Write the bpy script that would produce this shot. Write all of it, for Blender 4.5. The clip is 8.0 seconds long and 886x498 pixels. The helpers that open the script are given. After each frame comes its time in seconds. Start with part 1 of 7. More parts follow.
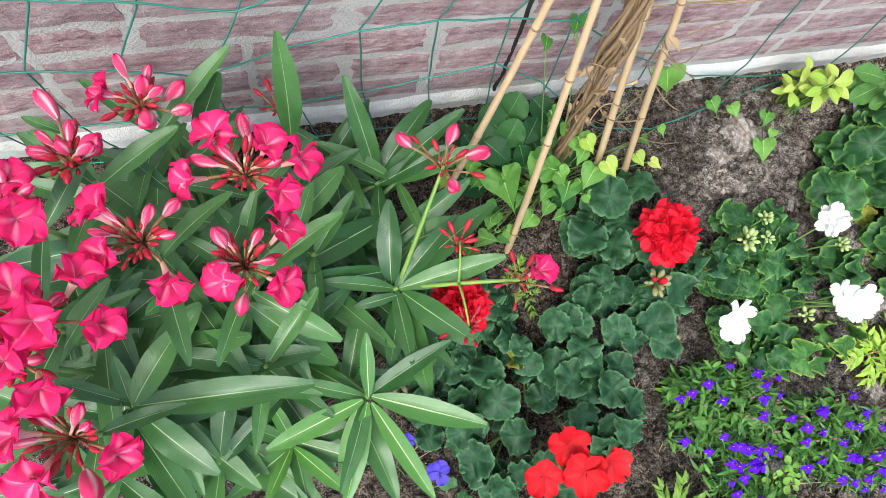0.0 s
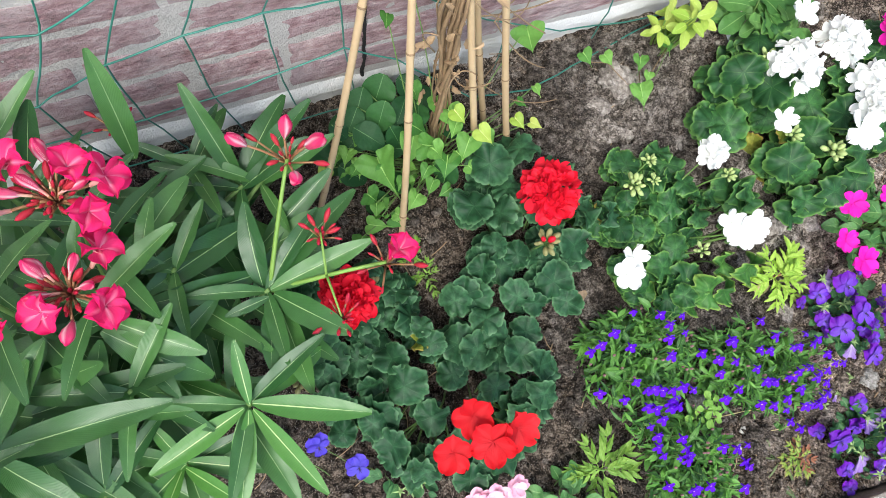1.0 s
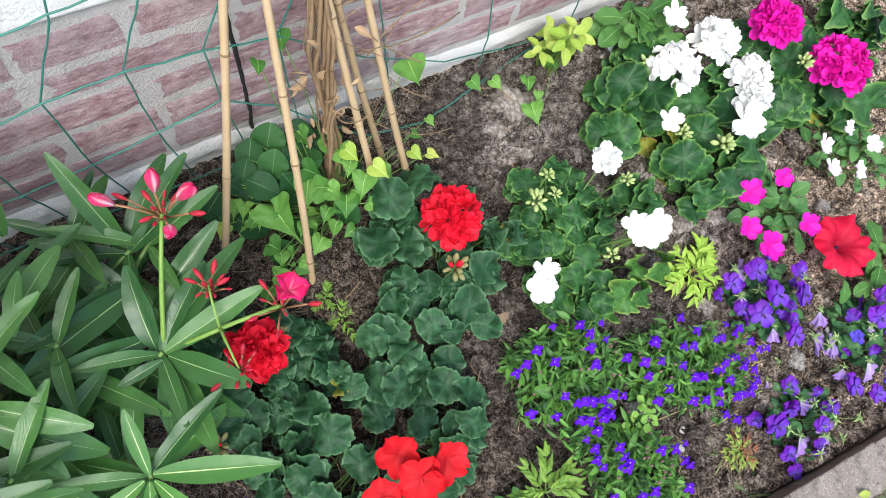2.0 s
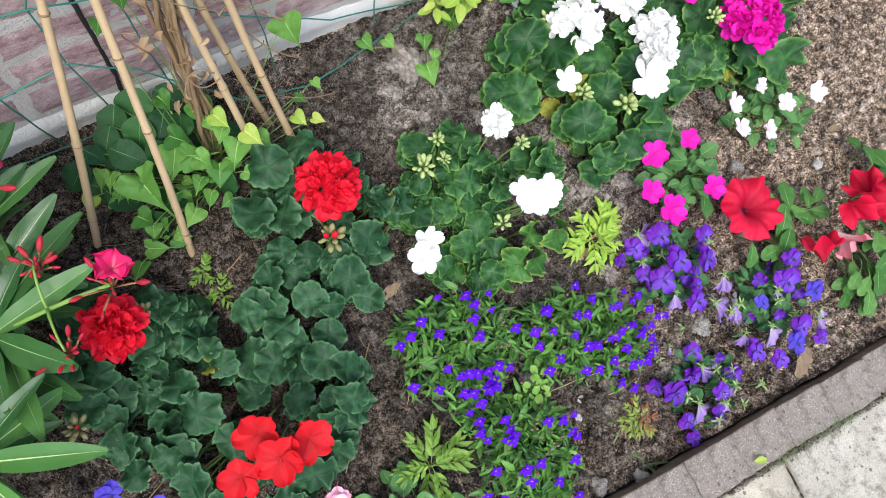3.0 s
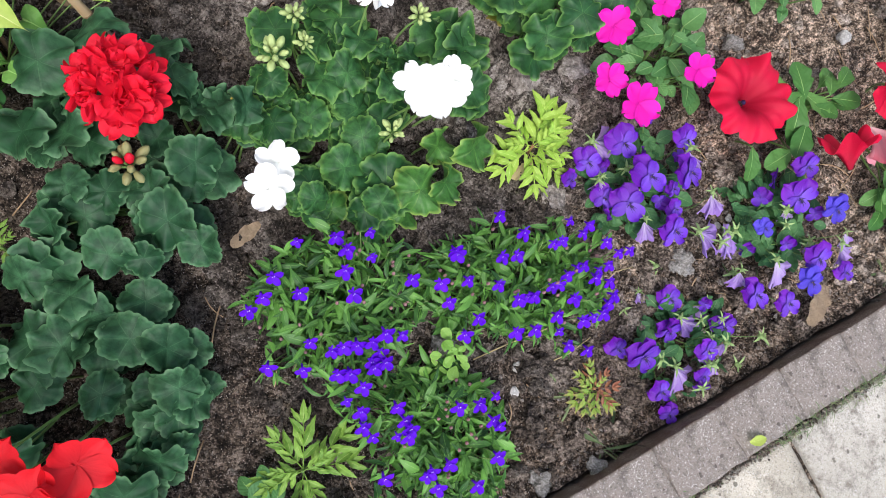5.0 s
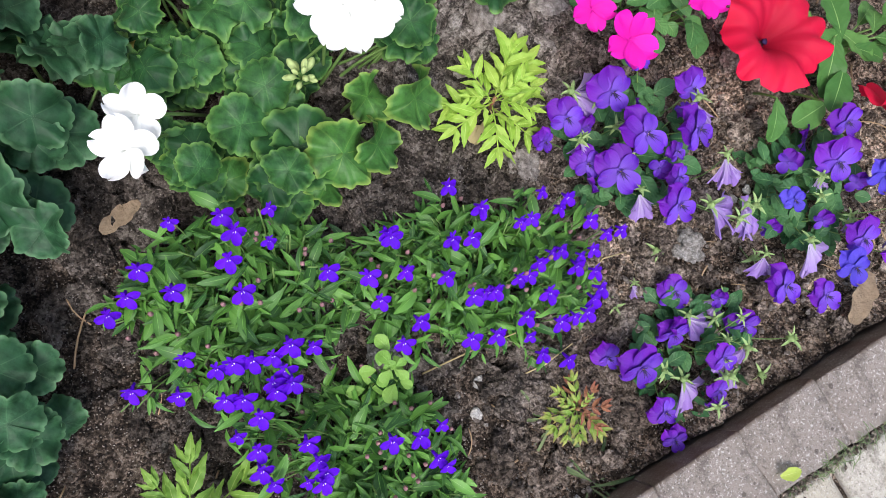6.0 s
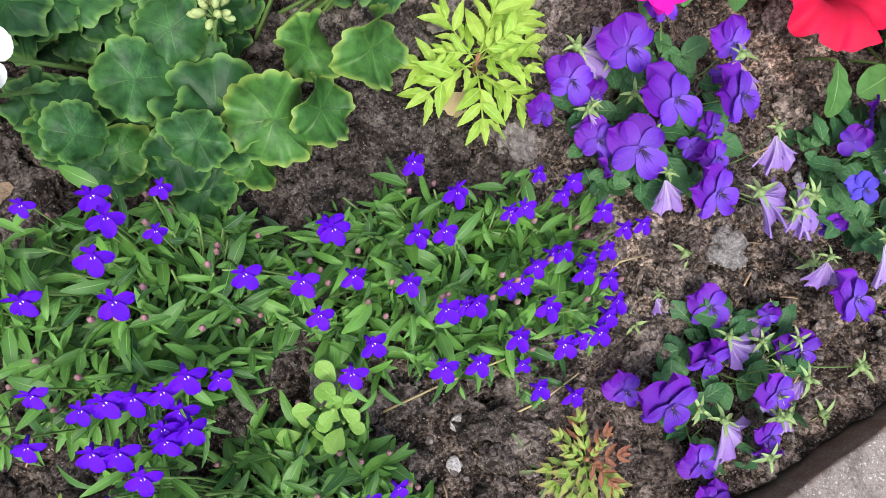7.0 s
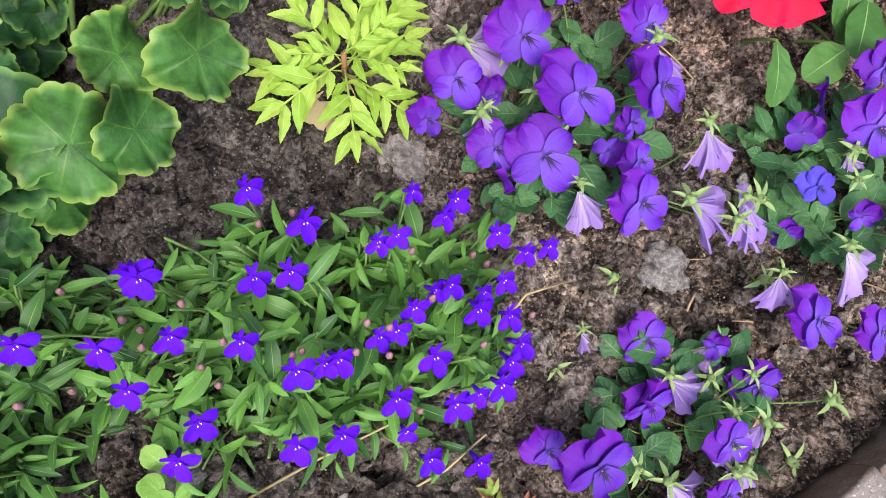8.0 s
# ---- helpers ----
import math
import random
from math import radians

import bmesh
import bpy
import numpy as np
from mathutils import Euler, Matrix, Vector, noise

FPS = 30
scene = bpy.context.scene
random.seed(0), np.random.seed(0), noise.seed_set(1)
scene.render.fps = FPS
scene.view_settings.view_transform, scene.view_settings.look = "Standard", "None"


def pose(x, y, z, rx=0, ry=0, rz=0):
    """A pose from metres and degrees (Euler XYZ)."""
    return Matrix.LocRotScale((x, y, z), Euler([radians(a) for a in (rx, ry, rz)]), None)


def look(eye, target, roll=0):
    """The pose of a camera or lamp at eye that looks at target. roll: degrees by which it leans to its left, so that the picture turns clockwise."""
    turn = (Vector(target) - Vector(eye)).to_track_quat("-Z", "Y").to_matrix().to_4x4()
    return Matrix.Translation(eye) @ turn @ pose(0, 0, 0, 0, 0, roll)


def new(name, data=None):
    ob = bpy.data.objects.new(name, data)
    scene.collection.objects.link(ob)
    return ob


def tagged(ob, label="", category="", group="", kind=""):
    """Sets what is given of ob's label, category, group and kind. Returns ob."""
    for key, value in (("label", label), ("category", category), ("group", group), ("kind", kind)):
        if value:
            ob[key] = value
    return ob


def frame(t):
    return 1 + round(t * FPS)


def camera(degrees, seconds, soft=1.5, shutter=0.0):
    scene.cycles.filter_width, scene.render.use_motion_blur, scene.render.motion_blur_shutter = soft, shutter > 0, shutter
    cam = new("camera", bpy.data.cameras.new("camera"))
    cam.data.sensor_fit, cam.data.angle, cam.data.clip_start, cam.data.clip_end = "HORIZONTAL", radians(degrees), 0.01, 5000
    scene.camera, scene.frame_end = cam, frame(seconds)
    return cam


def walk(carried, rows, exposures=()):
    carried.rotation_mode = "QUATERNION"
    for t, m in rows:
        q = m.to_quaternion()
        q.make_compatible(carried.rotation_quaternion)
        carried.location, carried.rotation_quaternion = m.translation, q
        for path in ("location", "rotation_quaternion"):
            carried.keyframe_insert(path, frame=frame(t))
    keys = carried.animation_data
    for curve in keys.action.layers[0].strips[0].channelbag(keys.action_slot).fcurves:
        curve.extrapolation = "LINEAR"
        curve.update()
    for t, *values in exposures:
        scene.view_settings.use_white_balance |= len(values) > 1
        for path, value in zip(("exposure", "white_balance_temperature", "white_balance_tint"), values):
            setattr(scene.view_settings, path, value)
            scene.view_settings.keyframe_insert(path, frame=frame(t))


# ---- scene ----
cam = camera(65.8, 8.0, 0.8)
PATH = [
    (0, (-0.159, -0.424, 0.922), (0.204, 0.01, -0.997), 30.0),
    (0.5, (-0.1, -0.442, 0.925), (0.291, -0.04, -0.995), 29.6),
    (1, (-0.048, -0.46, 0.926), (0.375, -0.07, -0.99), 27.9),
    (1.5, (-0.018, -0.48, 0.917), (0.464, -0.074, -0.981), 26.6),
    (2, (0.005, -0.506, 0.917), (0.593, -0.033, -0.935), 23.7),
    (2.2, (0.016, -0.525, 0.92), (0.648, -0.051, -0.917), 23.9),
    (3.3, (0.181, -0.561, 0.89), (0.711, -0.257, -1.014), 31.6),
    (3.5, (0.198, -0.565, 0.868), (0.709, -0.291, -1.046), 33.1),
    (4, (0.246, -0.576, 0.812), (0.761, -0.366, -1.109), 37.6),
    (4.2, (0.26, -0.575, 0.786), (0.781, -0.39, -1.136), 40.1),
    (5.3, (0.359, -0.584, 0.635), (0.767, -0.41, -1.315), 34.8),
    (5.5, (0.374, -0.595, 0.603), (0.787, -0.433, -1.347), 36.0),
    (6, (0.407, -0.602, 0.528), (0.821, -0.424, -1.421), 34.6),
    (6.5, (0.418, -0.602, 0.459), (0.778, -0.402, -1.498), 29.2),
    (7, (0.448, -0.612, 0.403), (0.875, -0.385, -1.538), 30.2),
    (7.5, (0.487, -0.629, 0.356), (0.971, -0.375, -1.567), 28.6),
    (8, (0.521, -0.633, 0.336), (1.008, -0.362, -1.585), 25.6),
]
EXPOSURES = [
    (0, 1.20, 6300, 6), (1, 1.16, 6300, 6), (2, 1.11, 6300, 8), (3.5, 0.92, 6250, 9), (4, 0.94, 6250, 10),
    (5.5, 0.89, 6250, 12), (7, 1.10, 6350, 14), (8, 1.20, 6450, 16),
]
walk(cam, [(t, look(eye, target, roll)) for t, eye, target, roll in PATH], EXPOSURES)

# ---- light ----
SUN_UP, SUN_ROUND = radians(58), radians(215)
world = bpy.data.worlds.new("sky")
scene.world = world
world.use_nodes = True
sky = world.node_tree.nodes.new("ShaderNodeTexSky")
sky.sky_type, sky.sun_disc, sky.sun_elevation, sky.sun_rotation = "NISHITA", False, SUN_UP, SUN_ROUND
sky.dust_density, sky.air_density, sky.ozone_density = 3.0, 1.0, 1.0
back = world.node_tree.nodes["Background"]
back.inputs["Strength"].default_value = 0.15
world.node_tree.links.new(sky.outputs["Color"], back.inputs["Color"])
sun_data = bpy.data.lights.new("sun", "SUN")
sun_data.energy, sun_data.angle, sun_data.color = 1.5, radians(25), (1.0, 0.97, 0.94)
sun = new("sun", sun_data)
sun.matrix_world = look((math.sin(SUN_ROUND) * 5, math.cos(SUN_ROUND) * 5, 5 * math.tan(SUN_UP)), (0, 0, 0))

rng = random.Random(7)


# ---- materials ----
class Nodes:
    """A small help to write node materials."""

    def __init__(self, name):
        self.mat = bpy.data.materials.new(name)
        self.mat.use_nodes = True
        self.tree = self.mat.node_tree
        self.shader = self.tree.nodes["Principled BSDF"]

    def add(self, kind, **values):
        n = self.tree.nodes.new(kind)
        for key, value in values.items():
            n.inputs[key].default_value = value
        return n

    def link(self, a, b):
        self.tree.links.new(a, b)

    def coords(self, which="Object"):
        return self.add("ShaderNodeTexCoord").outputs[which]

    def noise(self, scale, detail=4.0, rough=0.6, vector=None):
        n = self.add("ShaderNodeTexNoise", Scale=scale, Detail=detail, Roughness=rough)
        self.link(vector or self.coords(), n.inputs["Vector"])
        return n.outputs["Fac"]

    def ramp(self, fac, *stops):
        n = self.add("ShaderNodeValToRGB")
        r = n.color_ramp
        while len(r.elements) < len(stops):
            r.elements.new(0.5)
        for e, (at, c) in zip(r.elements, stops):
            e.position, e.color = at, (*c, 1.0)
        self.link(fac, n.inputs["Fac"])
        return n.outputs["Color"]

    def mix(self, fac, a, b, blend="MIX"):
        n = self.add("ShaderNodeMix")
        n.data_type, n.blend_type = "RGBA", blend
        for slot, v in ((0, fac), (6, a), (7, b)):
            if isinstance(v, (float, int)):
                n.inputs[slot].default_value = v
            elif isinstance(v, tuple):
                n.inputs[slot].default_value = (*v, 1.0)
            else:
                self.link(v, n.inputs[slot])
        return n.outputs[2]

    def math(self, op, a, b=0.0, c=0.0):
        n = self.add("ShaderNodeMath")
        n.operation = op
        for i, v in enumerate((a, b, c)):
            if isinstance(v, (float, int)):
                n.inputs[i].default_value = v
            else:
                self.link(v, n.inputs[i])
        return n.outputs[0]

    def bump(self, height, strength=0.5, distance=0.002):
        n = self.add("ShaderNodeBump", Strength=strength, Distance=distance)
        self.link(height, n.inputs["Height"])
        self.link(n.outputs["Normal"], self.shader.inputs["Normal"])

    def random(self):
        return self.add("ShaderNodeObjectInfo").outputs["Random"]

    def island(self):
        return self.add("ShaderNodeNewGeometry").outputs["Random Per Island"]

    def uv(self):
        s = self.add("ShaderNodeSeparateXYZ")
        self.link(self.coords("UV"), s.inputs[0])
        return s.outputs[0], s.outputs[1]

    def finish(self, color, rough=0.6, through_light=0.0, specular=0.4):
        if isinstance(color, tuple):
            self.shader.inputs["Base Color"].default_value = (*color, 1.0)
        else:
            self.link(color, self.shader.inputs["Base Color"])
        if isinstance(rough, (float, int)):
            self.shader.inputs["Roughness"].default_value = rough
        else:
            self.link(rough, self.shader.inputs["Roughness"])
        self.shader.inputs["Specular IOR Level"].default_value = specular
        if through_light:
            t = self.add("ShaderNodeBsdfTranslucent")
            if isinstance(color, tuple):
                t.inputs["Color"].default_value = (*color, 1.0)
            else:
                self.link(color, t.inputs["Color"])
            m = self.add("ShaderNodeMixShader", Fac=through_light)
            self.link(self.shader.outputs[0], m.inputs[1])
            self.link(t.outputs[0], m.inputs[2])
            self.link(m.outputs[0], self.tree.nodes["Material Output"].inputs["Surface"])
        return self.mat


def long_leaf_material(name, dark, light, rib, rib_width=0.035, rough=0.38, joined=False, tip=None, vein=26.0, through_light=0.18, specular=0.3, ribs=0.02):
    """A long leaf with a pale midrib and slanting side veins; u across, v along."""
    n = Nodes(name)
    u, v = n.uv()
    off = n.math("ABSOLUTE", n.math("SUBTRACT", u, 0.5))
    pick = n.island() if joined else n.random()
    base = n.mix(pick, dark, light)
    spots = n.noise(5, 6, 0.7)
    base = n.mix(n.math("MULTIPLY", n.math("SUBTRACT", spots, 0.35), 0.9), base, tuple(c * 0.6 for c in dark))
    veins = n.math("SINE", n.math("MULTIPLY", n.math("SUBTRACT", v, n.math("MULTIPLY", off, 0.7)), vein * 6.28))
    base = n.mix(n.math("MULTIPLY", n.math("GREATER_THAN", veins, 0.86), 0.03), base, rib)
    if tip:
        base = n.mix(n.math("MULTIPLY", n.math("POWER", v, 3.0), 0.8), base, tip)
    line = n.math("LESS_THAN", off, n.math("MULTIPLY", n.math("SUBTRACT", 1.08, v), rib_width))
    base = n.mix(n.math("MULTIPLY", line, 0.85), base, rib)
    n.bump(n.math("ADD", n.math("MULTIPLY", veins, ribs), n.noise(6, 3, 0.55)), 0.35, 0.002)
    return n.finish(base, n.math("ADD", n.math("MULTIPLY", spots, 0.2), rough - 0.06), through_light, specular)


def round_leaf_material(name, dark, light, edge, zone, rough=0.42, zone_strength=0.4):
    """A round lobed leaf; u goes round, v from the stalk to the edge."""
    n = Nodes(name)
    u, v = n.uv()
    base = n.mix(n.random(), dark, light)
    mottle = n.noise(2.6, 4, 0.6)
    base = n.mix(n.ramp(mottle, (0.42, (0, 0, 0)), (0.66, (0.85, 0.85, 0.85))), base, tuple(c * 0.55 for c in dark))
    ring = n.math("SUBTRACT", 1.0, n.math("MULTIPLY", n.math("ABSOLUTE", n.math("SUBTRACT", v, 0.55)), 4.0))
    base = n.mix(n.math("MULTIPLY", n.math("MAXIMUM", ring, 0.0), zone_strength), base, zone)
    veins = n.math("COSINE", n.math("MULTIPLY", u, 6.2832 * 6))
    thin = n.math("GREATER_THAN", veins, n.math("ADD", 0.955, n.math("MULTIPLY", v, 0.04)))
    base = n.mix(n.math("MULTIPLY", thin, n.math("MULTIPLY", n.math("SUBTRACT", 1.0, v), 0.30)), base, edge)
    rim = n.math("MULTIPLY", n.math("MAXIMUM", n.math("SUBTRACT", v, 0.875), 0.0), 6.0)
    base = n.mix(rim, base, edge)
    relief = n.math("ADD", n.math("MULTIPLY", n.math("MULTIPLY", veins, v), 0.15), n.math("MULTIPLY", n.noise(8, 2, 0.5), 1.2))
    n.bump(relief, 0.22, 0.0020)
    return n.finish(base, n.math("ADD", n.math("MULTIPLY", mottle, 0.25), rough - 0.05), 0.10, 0.22)


def petal_material(name, inner, outer, deep, rough=0.55, through_light=0.28, vein=9.0, specular=0.25, streak=None, upper=None, narrow=8.0):
    """A petal; v from its root to its edge."""
    n = Nodes(name)
    u, v = n.uv()
    base = n.mix(n.math("POWER", v, 0.6), inner, outer)
    if upper:
        base = n.mix(n.math("MULTIPLY", n.math("LESS_THAN", u, 2.0), n.math("MULTIPLY", n.math("POWER", v, 0.5), 0.9)), base, upper)
    single = n.add("ShaderNodeTexWhiteNoise")
    single.noise_dimensions = "1D"
    n.link(n.math("ADD", n.math("FLOOR", u), n.math("MULTIPLY", n.random(), 37.0)), single.inputs["W"])
    base = n.mix(n.math("MULTIPLY", single.outputs["Value"], 0.55), base, deep)
    lines = n.math("SINE", n.math("MULTIPLY", u, vein * 6.2832))
    base = n.mix(n.math("MULTIPLY", n.math("GREATER_THAN", lines, 0.8), 0.12), base, deep)
    if streak:
        mid = n.math("ABSOLUTE", n.math("SUBTRACT", n.math("FRACT", u), 0.5))
        band = n.math("MAXIMUM", n.math("SUBTRACT", 1.0, n.math("MULTIPLY", mid, narrow)), 0.0)
        base = n.mix(n.math("MULTIPLY", band, n.math("MULTIPLY", n.math("SUBTRACT", 1.0, v), 1.0)), base, streak)
    n.bump(n.math("ADD", n.math("MULTIPLY", lines, 0.2), n.noise(200, 3)), 0.3, 0.001)
    return n.finish(base, rough, through_light, specular)


def plain_material(name, a, b, scale=40.0, rough=0.6, joined=False, through_light=0.0, bump=0.4, distance=0.001, specular=0.35):
    n = Nodes(name)
    f = n.noise(scale, 5, 0.65)
    base = n.mix(f, a, b)
    base = n.mix(n.math("MULTIPLY", n.island() if joined else n.random(), 0.35), base, tuple(c * 0.6 for c in a))
    n.bump(n.noise(scale * 4, 4, 0.7), bump, distance)
    return n.finish(base, rough, through_light, specular)


def earth_material(name, dark, mid, light, pale, joined, sand):
    """Crumbly earth: crumbs, grains of sand, damp ground at one end of the bed."""
    n = Nodes(name)
    crumbs = n.noise(70, 9, 0.8)
    grain = n.add("ShaderNodeTexVoronoi", Scale=480.0)
    n.link(n.coords(), grain.inputs["Vector"])
    shade = n.add("ShaderNodeSeparateColor")
    n.link(grain.outputs["Color"], shade.inputs[0])
    lumpy = n.math("ADD", n.math("MULTIPLY", n.math("SUBTRACT", crumbs, 0.5), 5.2), 0.47)
    mixed = n.math("ADD", n.math("MULTIPLY", lumpy, 0.56), n.math("MULTIPLY", shade.outputs[0], 0.44))
    base = n.ramp(mixed, (0.22, dark), (0.46, mid), (0.66, light), (0.86, pale))
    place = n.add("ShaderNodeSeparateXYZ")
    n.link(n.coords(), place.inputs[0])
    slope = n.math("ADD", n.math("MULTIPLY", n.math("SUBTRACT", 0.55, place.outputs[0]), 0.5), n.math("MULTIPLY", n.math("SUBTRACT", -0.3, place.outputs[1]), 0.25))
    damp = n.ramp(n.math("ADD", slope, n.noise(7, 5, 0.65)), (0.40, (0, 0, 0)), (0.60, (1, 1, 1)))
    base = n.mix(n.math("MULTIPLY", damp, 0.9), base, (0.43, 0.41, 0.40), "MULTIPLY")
    sandy = n.ramp(n.math("ADD", n.math("ADD", n.math("MULTIPLY", n.math("SUBTRACT", place.outputs[0], 0.70), 1.5), n.math("MULTIPLY", n.math("SUBTRACT", -0.42, place.outputs[1]), 1.8)), n.noise(9, 5, 0.65)), (0.48, (0, 0, 0)), (0.78, (1, 1, 1)))
    base = n.mix(n.math("MULTIPLY", sandy, 0.8), base, (1.62, 1.52, 1.43), "MULTIPLY")
    specks = n.add("ShaderNodeTexVoronoi", Scale=520.0)
    n.link(n.coords(), specks.inputs["Vector"])
    tone = n.add("ShaderNodeSeparateColor")
    n.link(specks.outputs["Color"], tone.inputs[0])
    keep = n.math("MULTIPLY", n.math("LESS_THAN", specks.outputs["Distance"], 0.34), n.math("GREATER_THAN", tone.outputs[0], 0.70))
    base = n.mix(n.math("MULTIPLY", keep, sand), base, n.mix(tone.outputs[1], (0.16, 0.13, 0.10), (0.52, 0.48, 0.43)))
    if joined:
        base = n.mix(n.math("MULTIPLY", n.island(), 0.9), base, (0.45, 0.43, 0.41), "MULTIPLY")
    n.bump(n.math("SUBTRACT", n.math("ADD", crumbs, n.math("MULTIPLY", keep, 0.15)), n.math("MULTIPLY", grain.outputs["Distance"], 0.30)), 1.0, 0.008)
    return n.finish(base, 0.92, 0.0, 0.2)


def rock_material(name, dark, mid, light, scale, joined=False):
    """Rough mineral stone."""
    n = Nodes(name)
    f = n.noise(scale, 9, 0.75)
    base = n.ramp(f, (0.36, dark), (0.50, mid), (0.62, light))
    if joined:
        base = n.mix(n.math("MULTIPLY", n.island(), 0.8), base, dark)
    n.bump(f, 1.0, 0.006)
    return n.finish(base, 0.88, 0.0, 0.25)


def brick_material():
    """Old soft brick: mauve and dull red, darker pits, mortar smeared over parts of the wall."""
    n = Nodes("weathered_red_brick")
    vec = n.coords()
    stretch = n.add("ShaderNodeMapping")
    stretch.inputs["Scale"].default_value = (1.0, 1.0, 2.4)
    n.link(vec, stretch.inputs["Vector"])
    folds = n.noise(24, 8, 0.75, stretch.outputs[0])
    base = n.ramp(folds, (0.34, (0.100, 0.054, 0.058)), (0.44, (0.285, 0.165, 0.172)), (0.54, (0.420, 0.285, 0.288)), (0.66, (0.60, 0.50, 0.49)))
    base = n.mix(n.math("MULTIPLY", n.random(), 0.5), base, (0.235, 0.175, 0.190))
    place = n.add("ShaderNodeNewGeometry").outputs["Position"]
    smear = n.ramp(n.noise(7.5, 8, 0.72, place), (0.47, (0, 0, 0)), (0.66, (1, 1, 1)))
    base = n.mix(n.math("MULTIPLY", smear, 0.45), base, (0.52, 0.485, 0.47))
    pale = n.ramp(n.noise(42, 6, 0.75, place), (0.60, (0, 0, 0)), (0.72, (1, 1, 1)))
    base = n.mix(n.math("MULTIPLY", pale, 0.55), base, (0.60, 0.55, 0.53))
    n.bump(n.math("ADD", folds, n.math("MULTIPLY", n.noise(170, 5, 0.7), 0.4)), 0.9, 0.007)
    return n.finish(base, 0.88, 0.0, 0.2)


def mortar_material(name, a, b, stain, scale=14.0):
    n = Nodes(name)
    f = n.noise(scale, 7, 0.7)
    base = n.mix(f, a, b)
    s = n.ramp(n.noise(scale * 0.45, 5, 0.65), (0.5, (0, 0, 0)), (0.7, (1, 1, 1)))
    base = n.mix(n.math("MULTIPLY", s, 0.6), base, stain)
    n.bump(n.math("ADD", f, n.noise(230, 5, 0.7)), 0.8, 0.004)
    return n.finish(base, 0.9, 0.0, 0.25)


def concrete_material(name, a, b, dirt, speck=0.5, tint=None, side=None):
    """Weathered concrete: sand grains, dirt blots, crisp lichen spots; tint varies from piece to piece."""
    n = Nodes(name)
    f = n.noise(16, 6, 0.7)
    base = n.mix(f, a, b)
    if tint:
        base = n.mix(n.math("MULTIPLY", n.random(), 0.8), base, tint)
    grain = n.noise(330, 4, 0.8)
    base = n.mix(n.ramp(grain, (0.54, (0, 0, 0)), (0.66, (speck, speck, speck))), base, dirt)
    base = n.mix(n.ramp(n.noise(460, 2, 0.6), (0.58, (0, 0, 0)), (0.66, (0.7, 0.7, 0.7))), base, (0.66, 0.63, 0.59))
    blot = n.ramp(n.noise(34, 9, 0.82), (0.50, (0, 0, 0)), (0.62, (1, 1, 1)))
    base = n.mix(n.math("MULTIPLY", blot, 0.75), base, dirt)
    broad = n.ramp(n.noise(5, 7, 0.7), (0.46, (0, 0, 0)), (0.68, (1, 1, 1)))
    base = n.mix(n.math("MULTIPLY", broad, 0.5), base, tuple(x * 1.7 for x in dirt))
    spots = n.add("ShaderNodeTexVoronoi", Scale=95.0)
    n.link(n.coords(), spots.inputs["Vector"])
    pick = n.add("ShaderNodeSeparateColor")
    n.link(spots.outputs["Color"], pick.inputs[0])
    where = n.math("MULTIPLY", n.math("GREATER_THAN", pick.outputs[0], 0.72), n.math("GREATER_THAN", n.noise(9, 4, 0.6), 0.50))
    spot = n.math("MULTIPLY", where, n.math("LESS_THAN", n.math("ADD", spots.outputs["Distance"], n.math("MULTIPLY", grain, 0.35)), n.math("ADD", 0.26, n.math("MULTIPLY", pick.outputs[1], 0.22))))
    base = n.mix(n.math("MULTIPLY", spot, 0.75), base, tuple(x * 0.8 for x in dirt))
    if side:
        place = n.add("ShaderNodeSeparateXYZ")
        n.link(n.coords(), place.inputs[0])
        base = n.mix(n.ramp(n.math("ADD", place.outputs[1], n.math("MULTIPLY", f, 0.006)), (0.0, (0, 0, 0)), (0.004, (0.9, 0.9, 0.9))), base, side)
    n.bump(n.math("ADD", grain, f), 0.7, 0.003)
    return n.finish(base, 0.85, 0.0, 0.3)


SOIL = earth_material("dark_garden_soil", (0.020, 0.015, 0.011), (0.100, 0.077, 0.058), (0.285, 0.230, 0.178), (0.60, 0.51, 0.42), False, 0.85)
CLOD = earth_material("dry_grey_clod", (0.060, 0.050, 0.041), (0.210, 0.181, 0.154), (0.370, 0.328, 0.286), (0.56, 0.51, 0.45), True, 0.6)
LUMP = rock_material("dry_lump_of_soil", (0.10, 0.085, 0.072), (0.29, 0.256, 0.222), (0.50, 0.46, 0.41), 2.8)
GRIT = rock_material("pale_grit", (0.11, 0.085, 0.065), (0.28, 0.245, 0.21), (0.54, 0.50, 0.46), 300, True)
BRICK = brick_material()
MORTAR = mortar_material("grey_mortar", (0.33, 0.315, 0.295), (0.60, 0.58, 0.55), (0.31, 0.30, 0.275), 30.0)
PLASTER = mortar_material("flaking_white_plaster", (0.52, 0.52, 0.50), (0.74, 0.74, 0.72), (0.33, 0.31, 0.24), 11.0)
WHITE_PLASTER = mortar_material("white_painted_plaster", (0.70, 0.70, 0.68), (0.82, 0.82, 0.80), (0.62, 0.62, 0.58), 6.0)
KERB = concrete_material("grey_kerb_concrete", (0.195, 0.170, 0.145), (0.32, 0.285, 0.25), (0.080, 0.066, 0.055), 0.85, side=(0.085, 0.052, 0.033))
SLAB = concrete_material("pale_paving_concrete", (0.38, 0.37, 0.33), (0.54, 0.53, 0.49), (0.11, 0.098, 0.075), 0.8, (0.56, 0.50, 0.37))
